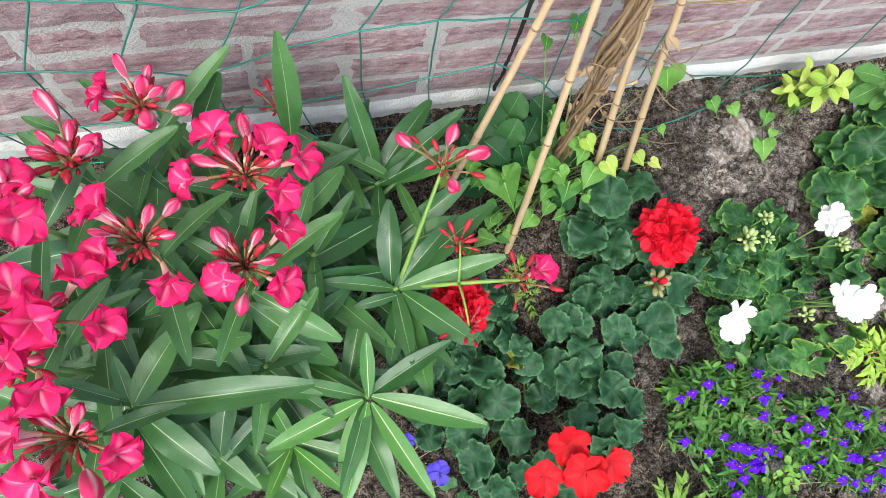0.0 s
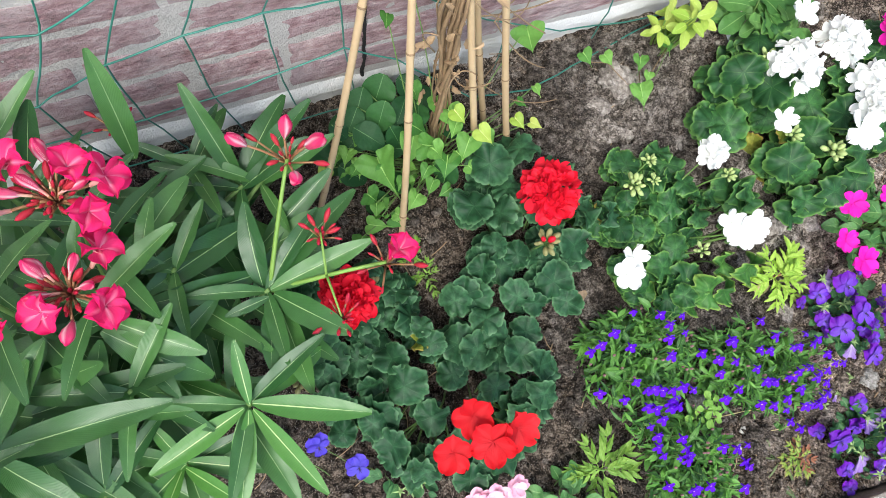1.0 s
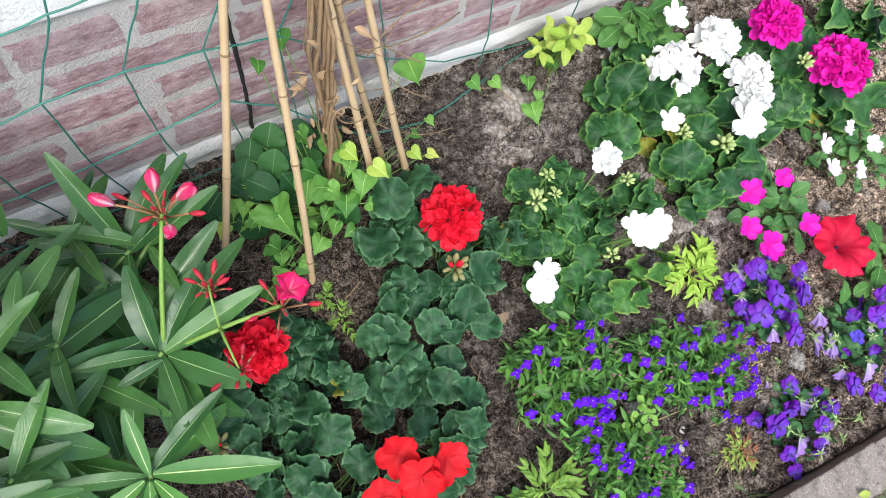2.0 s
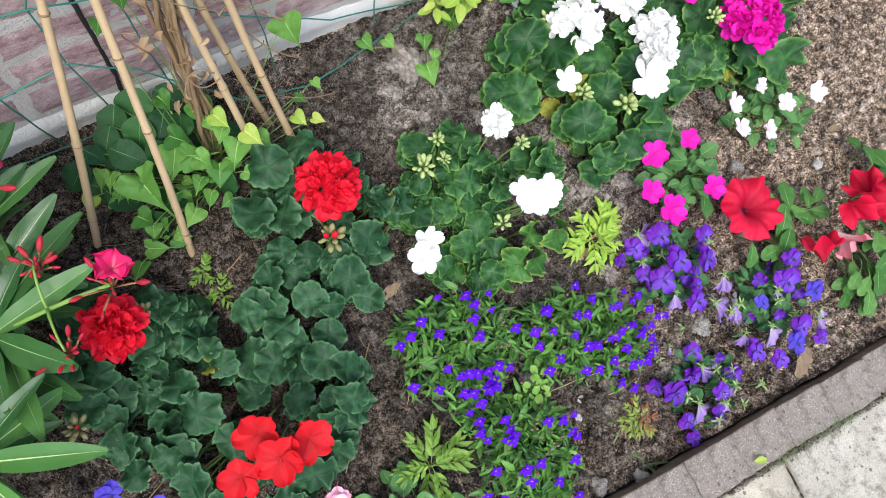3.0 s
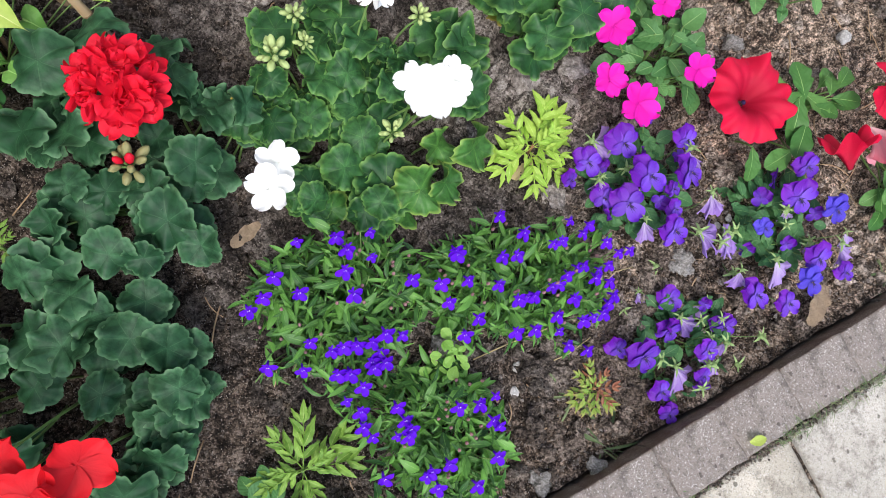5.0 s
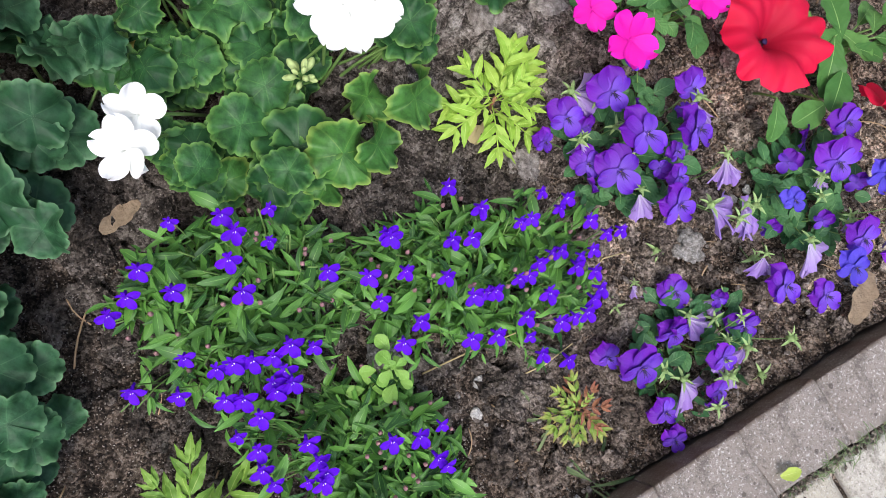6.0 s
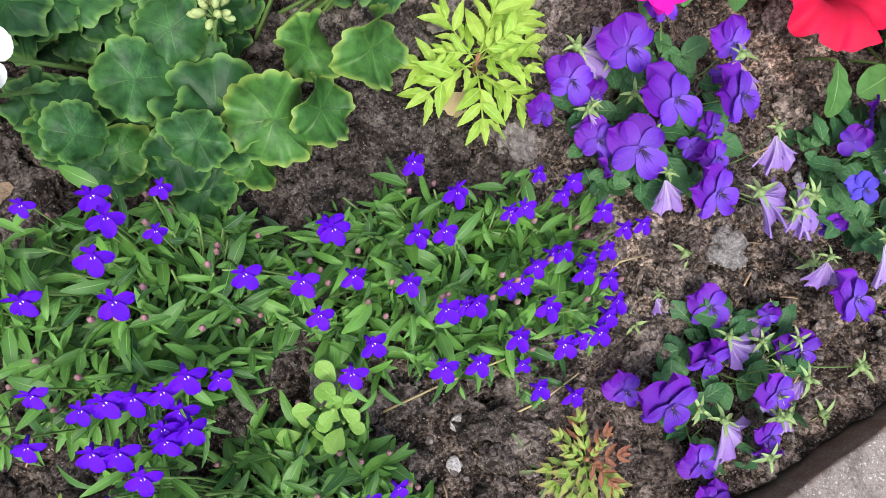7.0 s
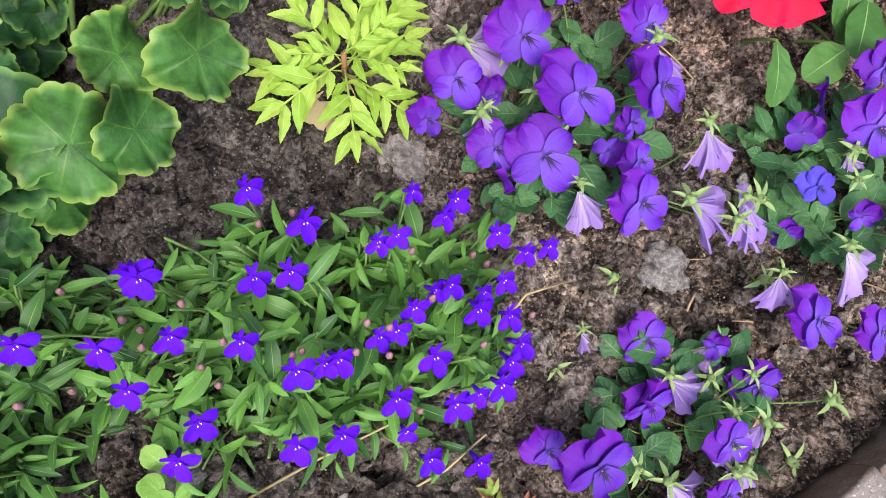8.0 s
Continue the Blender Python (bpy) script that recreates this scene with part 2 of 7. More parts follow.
STONE = rock_material("pale_rough_stone", (0.13, 0.12, 0.10), (0.34, 0.32, 0.29), (0.58, 0.56, 0.52), 4.5)
WHITE_STONE = rock_material("white_pebble", (0.42, 0.40, 0.37), (0.66, 0.64, 0.60), (0.82, 0.80, 0.77), 2.0)
FOIL = plain_material("black_joint_filler", (0.012, 0.012, 0.012), (0.03, 0.028, 0.026), 50, 0.75)
WIRE = plain_material("green_coated_wire", (0.020, 0.135, 0.100), (0.045, 0.23, 0.175), 30, 0.35, bump=0.1)
CANE = plain_material("dry_bamboo", (0.36, 0.25, 0.135), (0.58, 0.45, 0.275), 22, 0.45, bump=0.5)
DRY_STEM = plain_material("dry_brown_stem", (0.14, 0.090, 0.048), (0.36, 0.25, 0.14), 60, 0.7, True)
PALE_DRY_LEAF = plain_material("pale_withered_leaf", (0.42, 0.34, 0.15), (0.60, 0.50, 0.28), 60, 0.7, through_light=0.2)
DRY_LEAF = plain_material("dry_tan_leaf", (0.38, 0.25, 0.13), (0.55, 0.40, 0.25), 40, 0.7, through_light=0.2)
FALLEN_LEAF = plain_material("crumpled_tan_leaf", (0.16, 0.105, 0.060), (0.58, 0.45, 0.30), 5.0, 0.8, through_light=0.1, bump=0.9, distance=0.004)
GREEN_STEM = plain_material("green_stem", (0.10, 0.19, 0.045), (0.17, 0.28, 0.075), 60, 0.5, True)
LIME_STEM = plain_material("light_green_stem", (0.13, 0.25, 0.04), (0.22, 0.35, 0.08), 60, 0.45, True)
RED_STEM = plain_material("dark_red_stem", (0.17, 0.065, 0.035), (0.34, 0.19, 0.08), 80, 0.5, True)
OLEANDER_LEAF = long_leaf_material("oleander_leaf", (0.020, 0.080, 0.020), (0.070, 0.185, 0.042), (0.30, 0.44, 0.19), 0.024, 0.34, specular=0.5, ribs=0.04)
OLEANDER_YOUNG = long_leaf_material("young_oleander_leaf", (0.042, 0.150, 0.024), (0.090, 0.245, 0.040), (0.48, 0.62, 0.26), rough=0.32, specular=0.5, ribs=0.03)
OLEANDER_BLOOM = petal_material("pink_oleander_petal", (0.76, 0.08, 0.24), (0.74, 0.006, 0.130), (0.52, 0.002, 0.085), streak=(0.88, 0.42, 0.56))
OLEANDER_FURLED = petal_material("streaked_half_open_petal", (0.80, 0.26, 0.38), (0.68, 0.006, 0.130), (0.44, 0.003, 0.060), streak=(0.98, 0.94, 0.95), narrow=5.0)
OLEANDER_BUD = petal_material("red_oleander_bud", (0.34, 0.05, 0.035), (0.46, 0.010, 0.045), (0.28, 0.006, 0.024), 0.4, 0.12)
OLEANDER_THROAT = petal_material("pink_flower_tube", (0.56, 0.46, 0.20), (0.88, 0.42, 0.50), (0.74, 0.24, 0.30), 0.5, 0.2)
RED_GERANIUM_LEAF = round_leaf_material("dark_geranium_leaf", (0.017, 0.066, 0.025), (0.040, 0.116, 0.048), (0.110, 0.225, 0.105), (0.008, 0.036, 0.014), 0.45, 0.6)
WHITE_GERANIUM_LEAF = round_leaf_material("green_geranium_leaf", (0.018, 0.072, 0.021), (0.046, 0.140, 0.036), (0.160, 0.310, 0.072), (0.010, 0.048, 0.015), 0.42, 0.5)
FADING_LEAF = round_leaf_material("yellowing_geranium_leaf", (0.20, 0.26, 0.03), (0.34, 0.30, 0.05), (0.42, 0.26, 0.08), (0.16, 0.22, 0.04), 0.5, 0.3)
BRIGHT_LEAF = round_leaf_material("bright_young_geranium_leaf", (0.032, 0.112, 0.022), (0.066, 0.180, 0.034), (0.26, 0.38, 0.08), (0.045, 0.130, 0.026), 0.4, 0.3)
IMPATIENS_LEAF = long_leaf_material("impatiens_leaf", (0.048, 0.145, 0.040), (0.120, 0.270, 0.080), (0.22, 0.36, 0.13), 0.03, 0.38, vein=5.0, specular=0.2, ribs=0.12)
PETUNIA_LEAF = long_leaf_material("petunia_leaf", (0.046, 0.140, 0.030), (0.115, 0.250, 0.060), (0.22, 0.37, 0.12), 0.03, 0.42, vein=5.0, specular=0.2, ribs=0.12)
VIOLA_LEAF = long_leaf_material("viola_leaf", (0.032, 0.108, 0.040), (0.085, 0.205, 0.070), (0.15, 0.28, 0.10), 0.03, 0.38, vein=5.0, specular=0.2, ribs=0.12)
HEART_LEAF = long_leaf_material("light_green_heart_leaf", (0.060, 0.190, 0.034), (0.200, 0.400, 0.080), (0.30, 0.50, 0.14), 0.02, 0.42, vein=7.0, through_light=0.28, specular=0.18)
LIME_LEAF = long_leaf_material("yellow_green_leaf", (0.27, 0.43, 0.050), (0.50, 0.58, 0.13), (0.58, 0.62, 0.22), 0.02, 0.42, vein=7.0, through_light=0.3)
WEED_GREEN = long_leaf_material("light_green_weed_leaf", (0.150, 0.330, 0.045), (0.260, 0.460, 0.085), (0.32, 0.50, 0.14), 0.02, 0.45, vein=7.0, through_light=0.28)
DARK_VINE_LEAF = long_leaf_material("dark_glossy_leaf", (0.012, 0.055, 0.018), (0.036, 0.120, 0.030), (0.10, 0.21, 0.08), 0.02, 0.52, vein=7.0, specular=0.2)
LOBELIA_LEAF = long_leaf_material("lobelia_foliage", (0.022, 0.082, 0.019), (0.145, 0.350, 0.056), (0.20, 0.40, 0.09), 0.03, 0.36, joined=True)
MARIGOLD_LEAF = long_leaf_material("marigold_leaflet", (0.27, 0.46, 0.050), (0.46, 0.62, 0.110), (0.50, 0.64, 0.18), 0.03, 0.42, joined=True, through_light=0.3)
MARIGOLD_GREEN = long_leaf_material("green_marigold_leaflet", (0.13, 0.26, 0.035), (0.24, 0.40, 0.065), (0.36, 0.46, 0.14), 0.03, 0.45, joined=True, through_light=0.25)
WEED_LEAF = long_leaf_material("red_tinged_leaflet", (0.16, 0.30, 0.040), (0.30, 0.36, 0.070), (0.36, 0.42, 0.16), 0.03, 0.5, joined=True, tip=(0.34, 0.17, 0.09))
RED_LEAF = long_leaf_material("reddish_leaflet", (0.20, 0.075, 0.040), (0.36, 0.17, 0.080), (0.40, 0.24, 0.13), 0.03, 0.5, joined=True, tip=(0.30, 0.09, 0.06))
GRASS_BLADE = long_leaf_material("grass_blade", (0.075, 0.13, 0.045), (0.20, 0.24, 0.11), (0.24, 0.30, 0.14), 0.02, 0.5, joined=True)
RED_PETAL = petal_material("red_geranium_petal", (0.56, 0.005, 0.018), (0.86, 0.014, 0.046), (0.60, 0.004, 0.020))
SCARLET_PETAL = petal_material("scarlet_geranium_petal", (0.36, 0.003, 0.008), (0.78, 0.014, 0.024), (0.42, 0.003, 0.009))
WHITE_PETAL = petal_material("white_geranium_petal", (0.84, 0.86, 0.76), (0.90, 0.90, 0.89), (0.82, 0.82, 0.81), 0.6, 0.30)
MAGENTA_PETAL = petal_material("magenta_petal", (0.62, 0.004, 0.30), (0.84, 0.012, 0.45), (0.62, 0.003, 0.30))
PALE_PETAL = petal_material("pale_lilac_petal", (0.78, 0.50, 0.74), (0.90, 0.84, 0.88), (0.80, 0.62, 0.80))
PINK_PETAL = petal_material("pink_and_white_petal", (0.90, 0.72, 0.78), (0.86, 0.40, 0.55), (0.88, 0.62, 0.70))
PETUNIA_PETAL = petal_material("red_petunia_petal", (0.22, 0.002, 0.016), (0.70, 0.005, 0.048), (0.44, 0.003, 0.028), vein=5.0)
PETUNIA_BACK = petal_material("pale_pink_petunia_back", (0.82, 0.62, 0.62), (0.66, 0.14, 0.20), (0.72, 0.40, 0.42))
LOBELIA_PETAL = petal_material("blue_lobelia_petal", (0.112, 0.004, 0.52), (0.102, 0.003, 0.58), (0.058, 0.001, 0.38), 0.55, 0.2, 9.0, 0.16)
VIOLA_PETAL = petal_material("violet_viola_petal", (0.205, 0.120, 0.58), (0.135, 0.026, 0.50), (0.058, 0.003, 0.20), 0.42, 0.15, upper=(0.135, 0.001, 0.310))
VIOLA_BLUE = petal_material("blue_viola_petal", (0.08, 0.075, 0.48), (0.085, 0.050, 0.50), (0.05, 0.025, 0.34), 0.5, 0.22)
VIOLA_PALE = petal_material("faded_lilac_petal", (0.62, 0.58, 0.64), (0.38, 0.26, 0.58), (0.20, 0.07, 0.42), 0.6, 0.3, 14.0)
VIOLA_EYE = plain_material("dark_violet_blotch", (0.012, 0.004, 0.04), (0.03, 0.008, 0.08), 200, 0.6)
WHITE_MARK = plain_material("white_flower_mark", (0.80, 0.78, 0.84), (0.88, 0.86, 0.90), 200, 0.6)
YELLOW_EYE = plain_material("yellow_flower_eye", (0.75, 0.50, 0.03), (0.85, 0.62, 0.06), 200, 0.6)
CALYX = plain_material("pale_green_calyx", (0.20, 0.34, 0.10), (0.42, 0.54, 0.23), 120, 0.5, True, 0.2)
BUD_GREEN = plain_material("pale_green_bud", (0.34, 0.47, 0.14), (0.54, 0.62, 0.28), 120, 0.5, True, 0.15)
BUD_RED = plain_material("red_tipped_bud", (0.19, 0.28, 0.09), (0.36, 0.22, 0.12), 60, 0.5, True, 0.1)
SEED_HEAD = plain_material("mauve_seed_head", (0.20, 0.13, 0.10), (0.34, 0.15, 0.20), 120, 0.6, True)
TAG = plain_material("white_plastic_tag", (0.62, 0.68, 0.78), (0.72, 0.76, 0.84), 30, 0.35, bump=0.1)


# ---- mesh helpers ----
def mesh(name, verts, faces, material, uvs=None, smooth=True):
    me = bpy.data.meshes.new(name)
    me.from_pydata([tuple(v) for v in verts], [], faces)
    if uvs is not None:
        layer = me.uv_layers.new(name="uv")
        flat = np.array([uvs[l.vertex_index] for l in me.loops], dtype=np.float32).ravel()
        layer.data.foreach_set("uv", flat)
    if smooth:
        me.polygons.foreach_set("use_smooth", [True] * len(me.polygons))
    me.materials.append(material)
    me.update()
    return me


def thing(name, at=(0, 0, 0), label="", category="", group="", kind=""):
    """An Empty at the base of a thing."""
    ob = new(name)
    ob.empty_display_size = 0.02
    ob.matrix_basis = Matrix.Translation(at)
    return tagged(ob, label, category, group, kind)


def part(name, me, parent, m=None, label="", kind=""):
    """A mesh under its thing; m is its pose in the world."""
    ob = new(name, me)
    ob.parent = parent
    base = world_of(parent)
    ob.matrix_basis = base.inverted() @ (m if m is not None else Matrix())
    return tagged(ob, label, kind=kind)


def world_of(ob):
    m = ob.matrix_basis.copy()
    while ob.parent:
        ob = ob.parent
        m = ob.matrix_basis @ m
    return m


def turned(at, normal, spin=0.0, scale=1.0):
    """A pose at a place, with z along normal and turned round it."""
    q = Vector(normal).normalized().to_track_quat("Z", "Y").to_matrix().to_4x4()
    s = Matrix.Diagonal((*scale, 1)) if isinstance(scale, tuple) else Matrix.Scale(scale, 4)
    return Matrix.Translation(at) @ q @ Matrix.Rotation(spin, 4, "Z") @ s


def along(a, b, up=(0, 0, 1), width=1.0, roll=0.0):
    """A pose at a with y towards b, scaled so that y = 1 reaches b, and z near up."""
    a, b = Vector(a), Vector(b)
    y = b - a
    size = y.length
    y = y / size
    x = y.cross(Vector(up))
    if x.length < 1e-4:
        x = Vector((1, 0, 0))
    x.normalize()
    z = x.cross(y)
    rot = Matrix((x, y, z)).transposed().to_4x4()
    return Matrix.Translation(a) @ rot @ Matrix.Rotation(roll, 4, "Y") @ Matrix.Diagonal((size * width, size, size, 1))


def join_meshes(parts):
    """Lists of verts, faces, uvs joined."""
    verts, faces, uvs = [], [], []
    for v, f, u in parts:
        k = len(verts)
        verts += [tuple(p) for p in v]
        faces += [tuple(i + k for i in q) for q in f]
        uvs += list(u)
    return verts, faces, uvs


def moved(geo, m):
    v, f, u = geo
    return [m @ Vector(p) for p in v], f, u


def blade(width=0.16, nx=5, ny=10, fold=0.25, droop=0.25, shape=None, wave=0.0, twist=0.0, start=0.0):
    """A leaf one long along y: verts, faces, uvs. shape(v) is its half width from 0 to 1."""
    shape = shape or (lambda v: math.sin(math.pi * min(1, v * 0.97 + 0.03) ** 0.85) ** 0.8)
    verts, uvs, faces = [], [], []
    for j in range(ny):
        v = j / (ny - 1)
        w = max(shape(v), 0.015) * width / 2
        for i in range(nx):
            u = i / (nx - 1)
            s = 2 * u - 1
            x = s * w
            z = abs(s) * w * fold * 2 - droop * (v - start) ** 2 + wave * math.sin(v * 17 + s * 2) * abs(s) * w
            a = twist * v
            verts.append((x * math.cos(a), v * (1 - 0.12 * droop * v), z + x * math.sin(a)))
            uvs.append((u, v))
    for j in range(ny - 1):
        for i in range(nx - 1):
            a = j * nx + i
            faces.append((a, a + 1, a + nx + 1, a + nx))
    return verts, faces, uvs


def tube(points, radius, sides=6, taper=1.0, cap=True):
    """A round bar through points; radius may be a list."""
    pts = [Vector(p) for p in points]
    n = len(pts)
    radii = radius if isinstance(radius, list) else [radius * (1 + (taper - 1) * i / max(1, n - 1)) for i in range(n)]
    verts, faces, uvs = [], [], []
    ref = Vector((0.31, 0.57, 0.76))
    for i, p in enumerate(pts):
        d = (pts[min(i + 1, n - 1)] - pts[max(i - 1, 0)]).normalized()
        a = d.cross(ref)
        if a.length < 0.05:
            a = d.cross(Vector((1, 0, 0)))
        a.normalize()
        b = d.cross(a)
        for k in range(sides):
            w = 2 * math.pi * k / sides
            verts.append(p + (a * math.cos(w) + b * math.sin(w)) * radii[i])
            uvs.append((k / sides, i / max(1, n - 1)))
    for i in range(n - 1):
        for k in range(sides):
            k2 = (k + 1) % sides
            faces.append((i * sides + k, i * sides + k2, (i + 1) * sides + k2, (i + 1) * sides + k))
    if cap:
        faces.append(tuple(range(sides))[::-1])
        faces.append(tuple((n - 1) * sides + k for k in range(sides)))
    return verts, faces, uvs


def curve_points(a, b, sag=0.0, side=0.0, n=6):
    """Points from a to b, bowed up (sag) and to one side."""
    a, b = Vector(a), Vector(b)
    s = (b - a).cross(Vector((0, 0, 1)))
    s = s.normalized() if s.length > 1e-5 else Vector((1, 0, 0))
    return [a.lerp(b, i / (n - 1)) + (Vector((0, 0, 1)) * sag + s * side) * 4 * (i / (n - 1)) * (1 - i / (n - 1)) for i in range(n)]


def lump(radius, seed, rough=0.35, cuts=2, flat=0.75):
    """An uneven stone or clod: verts, faces, uvs."""
    bm = bmesh.new()
    bmesh.ops.create_icosphere(bm, subdivisions=cuts, radius=1.0)
    for v in bm.verts:
        p = v.co * 1.3 + Vector((seed * 3.7, seed * 1.9, seed * 0.7))
        k = 1 + rough * (noise.noise(p) + 0.5 * noise.noise(p * 2.6) + 0.3 * noise.noise(p * 5.5))
        v.co = Vector((v.co.x, v.co.y, v.co.z * flat)) * k * radius
    bm.verts.index_update()
    out = [v.co.copy() for v in bm.verts], [tuple(v.index for v in f.verts) for f in bm.faces], [(0.5, 0.5)] * len(bm.verts)
    bm.free()
    return out


def block(x0, x1, y0, y1, z0, z1, bevel=0.003, rough=0.0, seed=0.0, name="block", material=None, cuts=(1, 1, 1), smooth=False):
    """A bevelled block with an uneven surface, as a mesh."""
    bm = bmesh.new()
    bmesh.ops.create_cube(bm, size=1.0)
    for v in bm.verts:
        v.co = Vector(((x0 + x1) / 2 + v.co.x * (x1 - x0), (y0 + y1) / 2 + v.co.y * (y1 - y0), (z0 + z1) / 2 + v.co.z * (z1 - z0)))
    if max(cuts) > 1:
        for axis, k in enumerate(cuts):
            lo, hi = ((x0, x1), (y0, y1), (z0, z1))[axis]
            for i in range(1, k):
                p, nrm = [0, 0, 0], [0, 0, 0]
                p[axis], nrm[axis] = lo + (hi - lo) * i / k, 1
                bmesh.ops.bisect_plane(bm, geom=bm.verts[:] + bm.edges[:] + bm.faces[:], plane_co=p, plane_no=nrm)
    if bevel:
        sharp = [e for e in bm.edges if len(e.link_faces) == 2 and e.calc_face_angle(0) > 1.0]
        bmesh.ops.bevel(bm, geom=sharp, offset=bevel, segments=2, affect="EDGES", profile=0.6)
    if rough:
        for v in bm.verts:
            p = v.co * 38 + Vector((seed, seed * 2.3, seed * 0.6))
            v.co += Vector((noise.noise(p), noise.noise(p + Vector((9, 0, 0))), noise.noise(p + Vector((0, 9, 0))))) * rough
    me = bpy.data.meshes.new(name)
    bm.to_mesh(me)
    bm.free()
    me.materials.append(material)
    if smooth:
        me.polygons.foreach_set("use_smooth", [True] * len(me.polygons))
    return me


# ---- ground, kerb, paving ----
KERB_TURN = math.atan(-0.072)


def kerb_line(x):
    """The bed's front edge."""
    return -0.7565 + math.tan(KERB_TURN) * x


def ground_z(x, y):
    return -0.003 + 0.073 * (max(min(y, -0.05), -0.8) + 0.05)


def soil_height(x, y):
    p = Vector((x, y, 0))
    h = 0.010 * noise.noise(p * 7) + 0.008 * noise.noise(p * 19 + Vector((3, 1, 0))) + 0.006 * noise.noise(p * 46)
    crumb = 0.9 * abs(noise.noise(p * 38)) + 0.8 * abs(noise.noise(p * 75 + Vector((0, 7, 0)))) + 0.55 * abs(noise.noise(p * 150)) + 0.25 * noise.noise(p * 290)
    bank = 0.016 * math.exp(-(((y - kerb_line(x)) / 0.045) ** 2))
    return ground_z(x, y) + bank + 0.75 * h + 0.0095 * crumb - 0.005


def build_soil():
    xs = np.concatenate([np.arange(-1.4, -0.5, 0.04), np.arange(-0.5, 1.35, 0.0036), np.arange(1.36, 2.6, 0.04)])
    ys = np.linspace(0.0, 1.0, 230)
    verts, faces = [], []
    for x in xs:
        front = kerb_line(x) + 0.002
        for s in ys:
            y = 0.03 + (front - 0.03) * s
            verts.append((x, y, soil_height(x, y)))
    k = len(ys)
    for i in range(len(xs) - 1):
        for j in range(k - 1):
            a = i * k + j
            faces.append((a, a + 1, a + k + 1, a + k))
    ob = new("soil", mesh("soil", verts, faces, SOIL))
    tagged(ob, "dark crumbly garden soil in the flower bed", "soil", kind="structure")


def build_ground():
    ground = new("ground", mesh("ground", [(-300, -300, -0.16), (300, -300, -0.16), (300, 300, -0.16), (-300, 300, -0.16)], [(0, 1, 2, 3)], SLAB))
    tagged(ground, "flat ground round the garden", "ground", kind="structure")


def build_kerb():
    kerb = thing("kerb", (0, 0, 0), "row of worn grey concrete edging stones along the bed", "kerb", kind="structure")
    tilt = Matrix.Translation((0, -0.7585, -0.012)) @ Matrix.Rotation(KERB_TURN, 4, "Z")
    r = random.Random(17)
    meshes = [block(0.0, 0.0845, -0.060, 0.0, -0.15, 0.0, 0.0016, 0.0030, i * 5.1, "edging_stone", KERB, (5, 4, 3), True) for i in range(6)]
    for i in range(-21, 20):
        x = 0.902 + 0.0846 * i + (0.004 if i >= 0 else 0.0)
        part("edging_stone", meshes[r.randrange(6)], kerb, tilt @ Matrix.Translation((x, r.uniform(-0.0022, 0.0012), r.uniform(-0.0012, 0.0012))) @ Matrix.Rotation(r.uniform(-0.02, 0.02), 4, "Z"))
    core = block(-0.9, 2.6, -0.056, -0.004, -0.15, -0.0022, 0.0, 0, 0, "kerb_bedding", KERB)
    part("kerb_bedding", core, kerb, tilt, "grey dirt between the stones")


def build_pavement():
    pave = thing("pavement", (0, 0, 0), "pale concrete paving slabs with dirty joints beside the bed", "paving", kind="structure")
    tilt = Matrix.Translation((0, -0.7585, -0.012)) @ Matrix.Rotation(KERB_TURN, 4, "Z")
    size, joint = 0.30, 0.006
    meshes = []
    for v in range(3):
        me = block(joint / 2, size - joint / 2, -size + joint / 2, -joint / 2, -0.05, 0.0, 0.006, 0.0022, v * 7.7, "slab", SLAB, (12, 12, 1), True)
        meshes.append(me)
    for r in range(8):
        for c in range(-7, 10):
            m = tilt @ Matrix.Translation((0.706 + c * size, -0.063 - r * size, -0.004 + 0.0015 * noise.noise(Vector((c * 3.1, r * 2.7, 0)))))
            part("slab", meshes[(c * 5 + r * 3) % 3], pave, m)
    bed = block(-1.6, 3.9, -0.063 - 8 * size, -0.062, -0.12, -0.012, 0.0, 0, 0, "joint_sand", SOIL)
    part("joint_sand", bed, pave, tilt, "dark sand and dirt in the joints")


# ---- wall ----
PITCH, BRICK_H = 0.057, 0.0475
FIRST = 0.054


def brick_mesh(length, seed):
    """A hand-made brick with a folded, uneven face; origin at its lower left front."""
    nx, nz = 18, 6
    verts, faces = [], []
    for j in range(nz):
        for i in range(nx):
            u, v = i / (nx - 1), j / (nz - 1)
            x, z = u * length, v * BRICK_H
            p = Vector((x * 26 + seed * 7, z * 60 + seed * 3, seed))
            edge = min(u * length, (1 - u) * length, v * BRICK_H, (1 - v) * BRICK_H)
            y = 0.0013 * noise.noise(p) + 0.0008 * noise.noise(p * 2.7) + max(0, 0.004 - edge) * 0.30
            border = i in (0, nx - 1) or j in (0, nz - 1)
            if border:
                x += 0.0060 * noise.noise(p * 1.4)
                z += 0.0044 * noise.noise(p * 0.8 + Vector((5, 5, 5))) + 0.0020 * noise.noise(p * 2.3)
            verts.append((x, y - 0.0014, z))
    for j in range(nz - 1):
        for i in range(nx - 1):
            a = j * nx + i
            faces.append((a, a + 1, a + nx + 1, a + nx))
    rim = [i for i in range(nx)] + [j * nx + nx - 1 for j in range(1, nz)] + [(nz - 1) * nx + i for i in range(nx - 2, -1, -1)] + [j * nx for j in range(nz - 2, 0, -1)]
    k = len(verts)
    m = len(rim)
    verts += [verts[i] for i in rim] + [(verts[i][0], 0.04, verts[i][2]) for i in rim]
    for a in range(m):
        b = (a + 1) % m
        faces.append((k + b, k + a, k + m + a, k + m + b))
    return mesh("brick", verts, faces, BRICK)


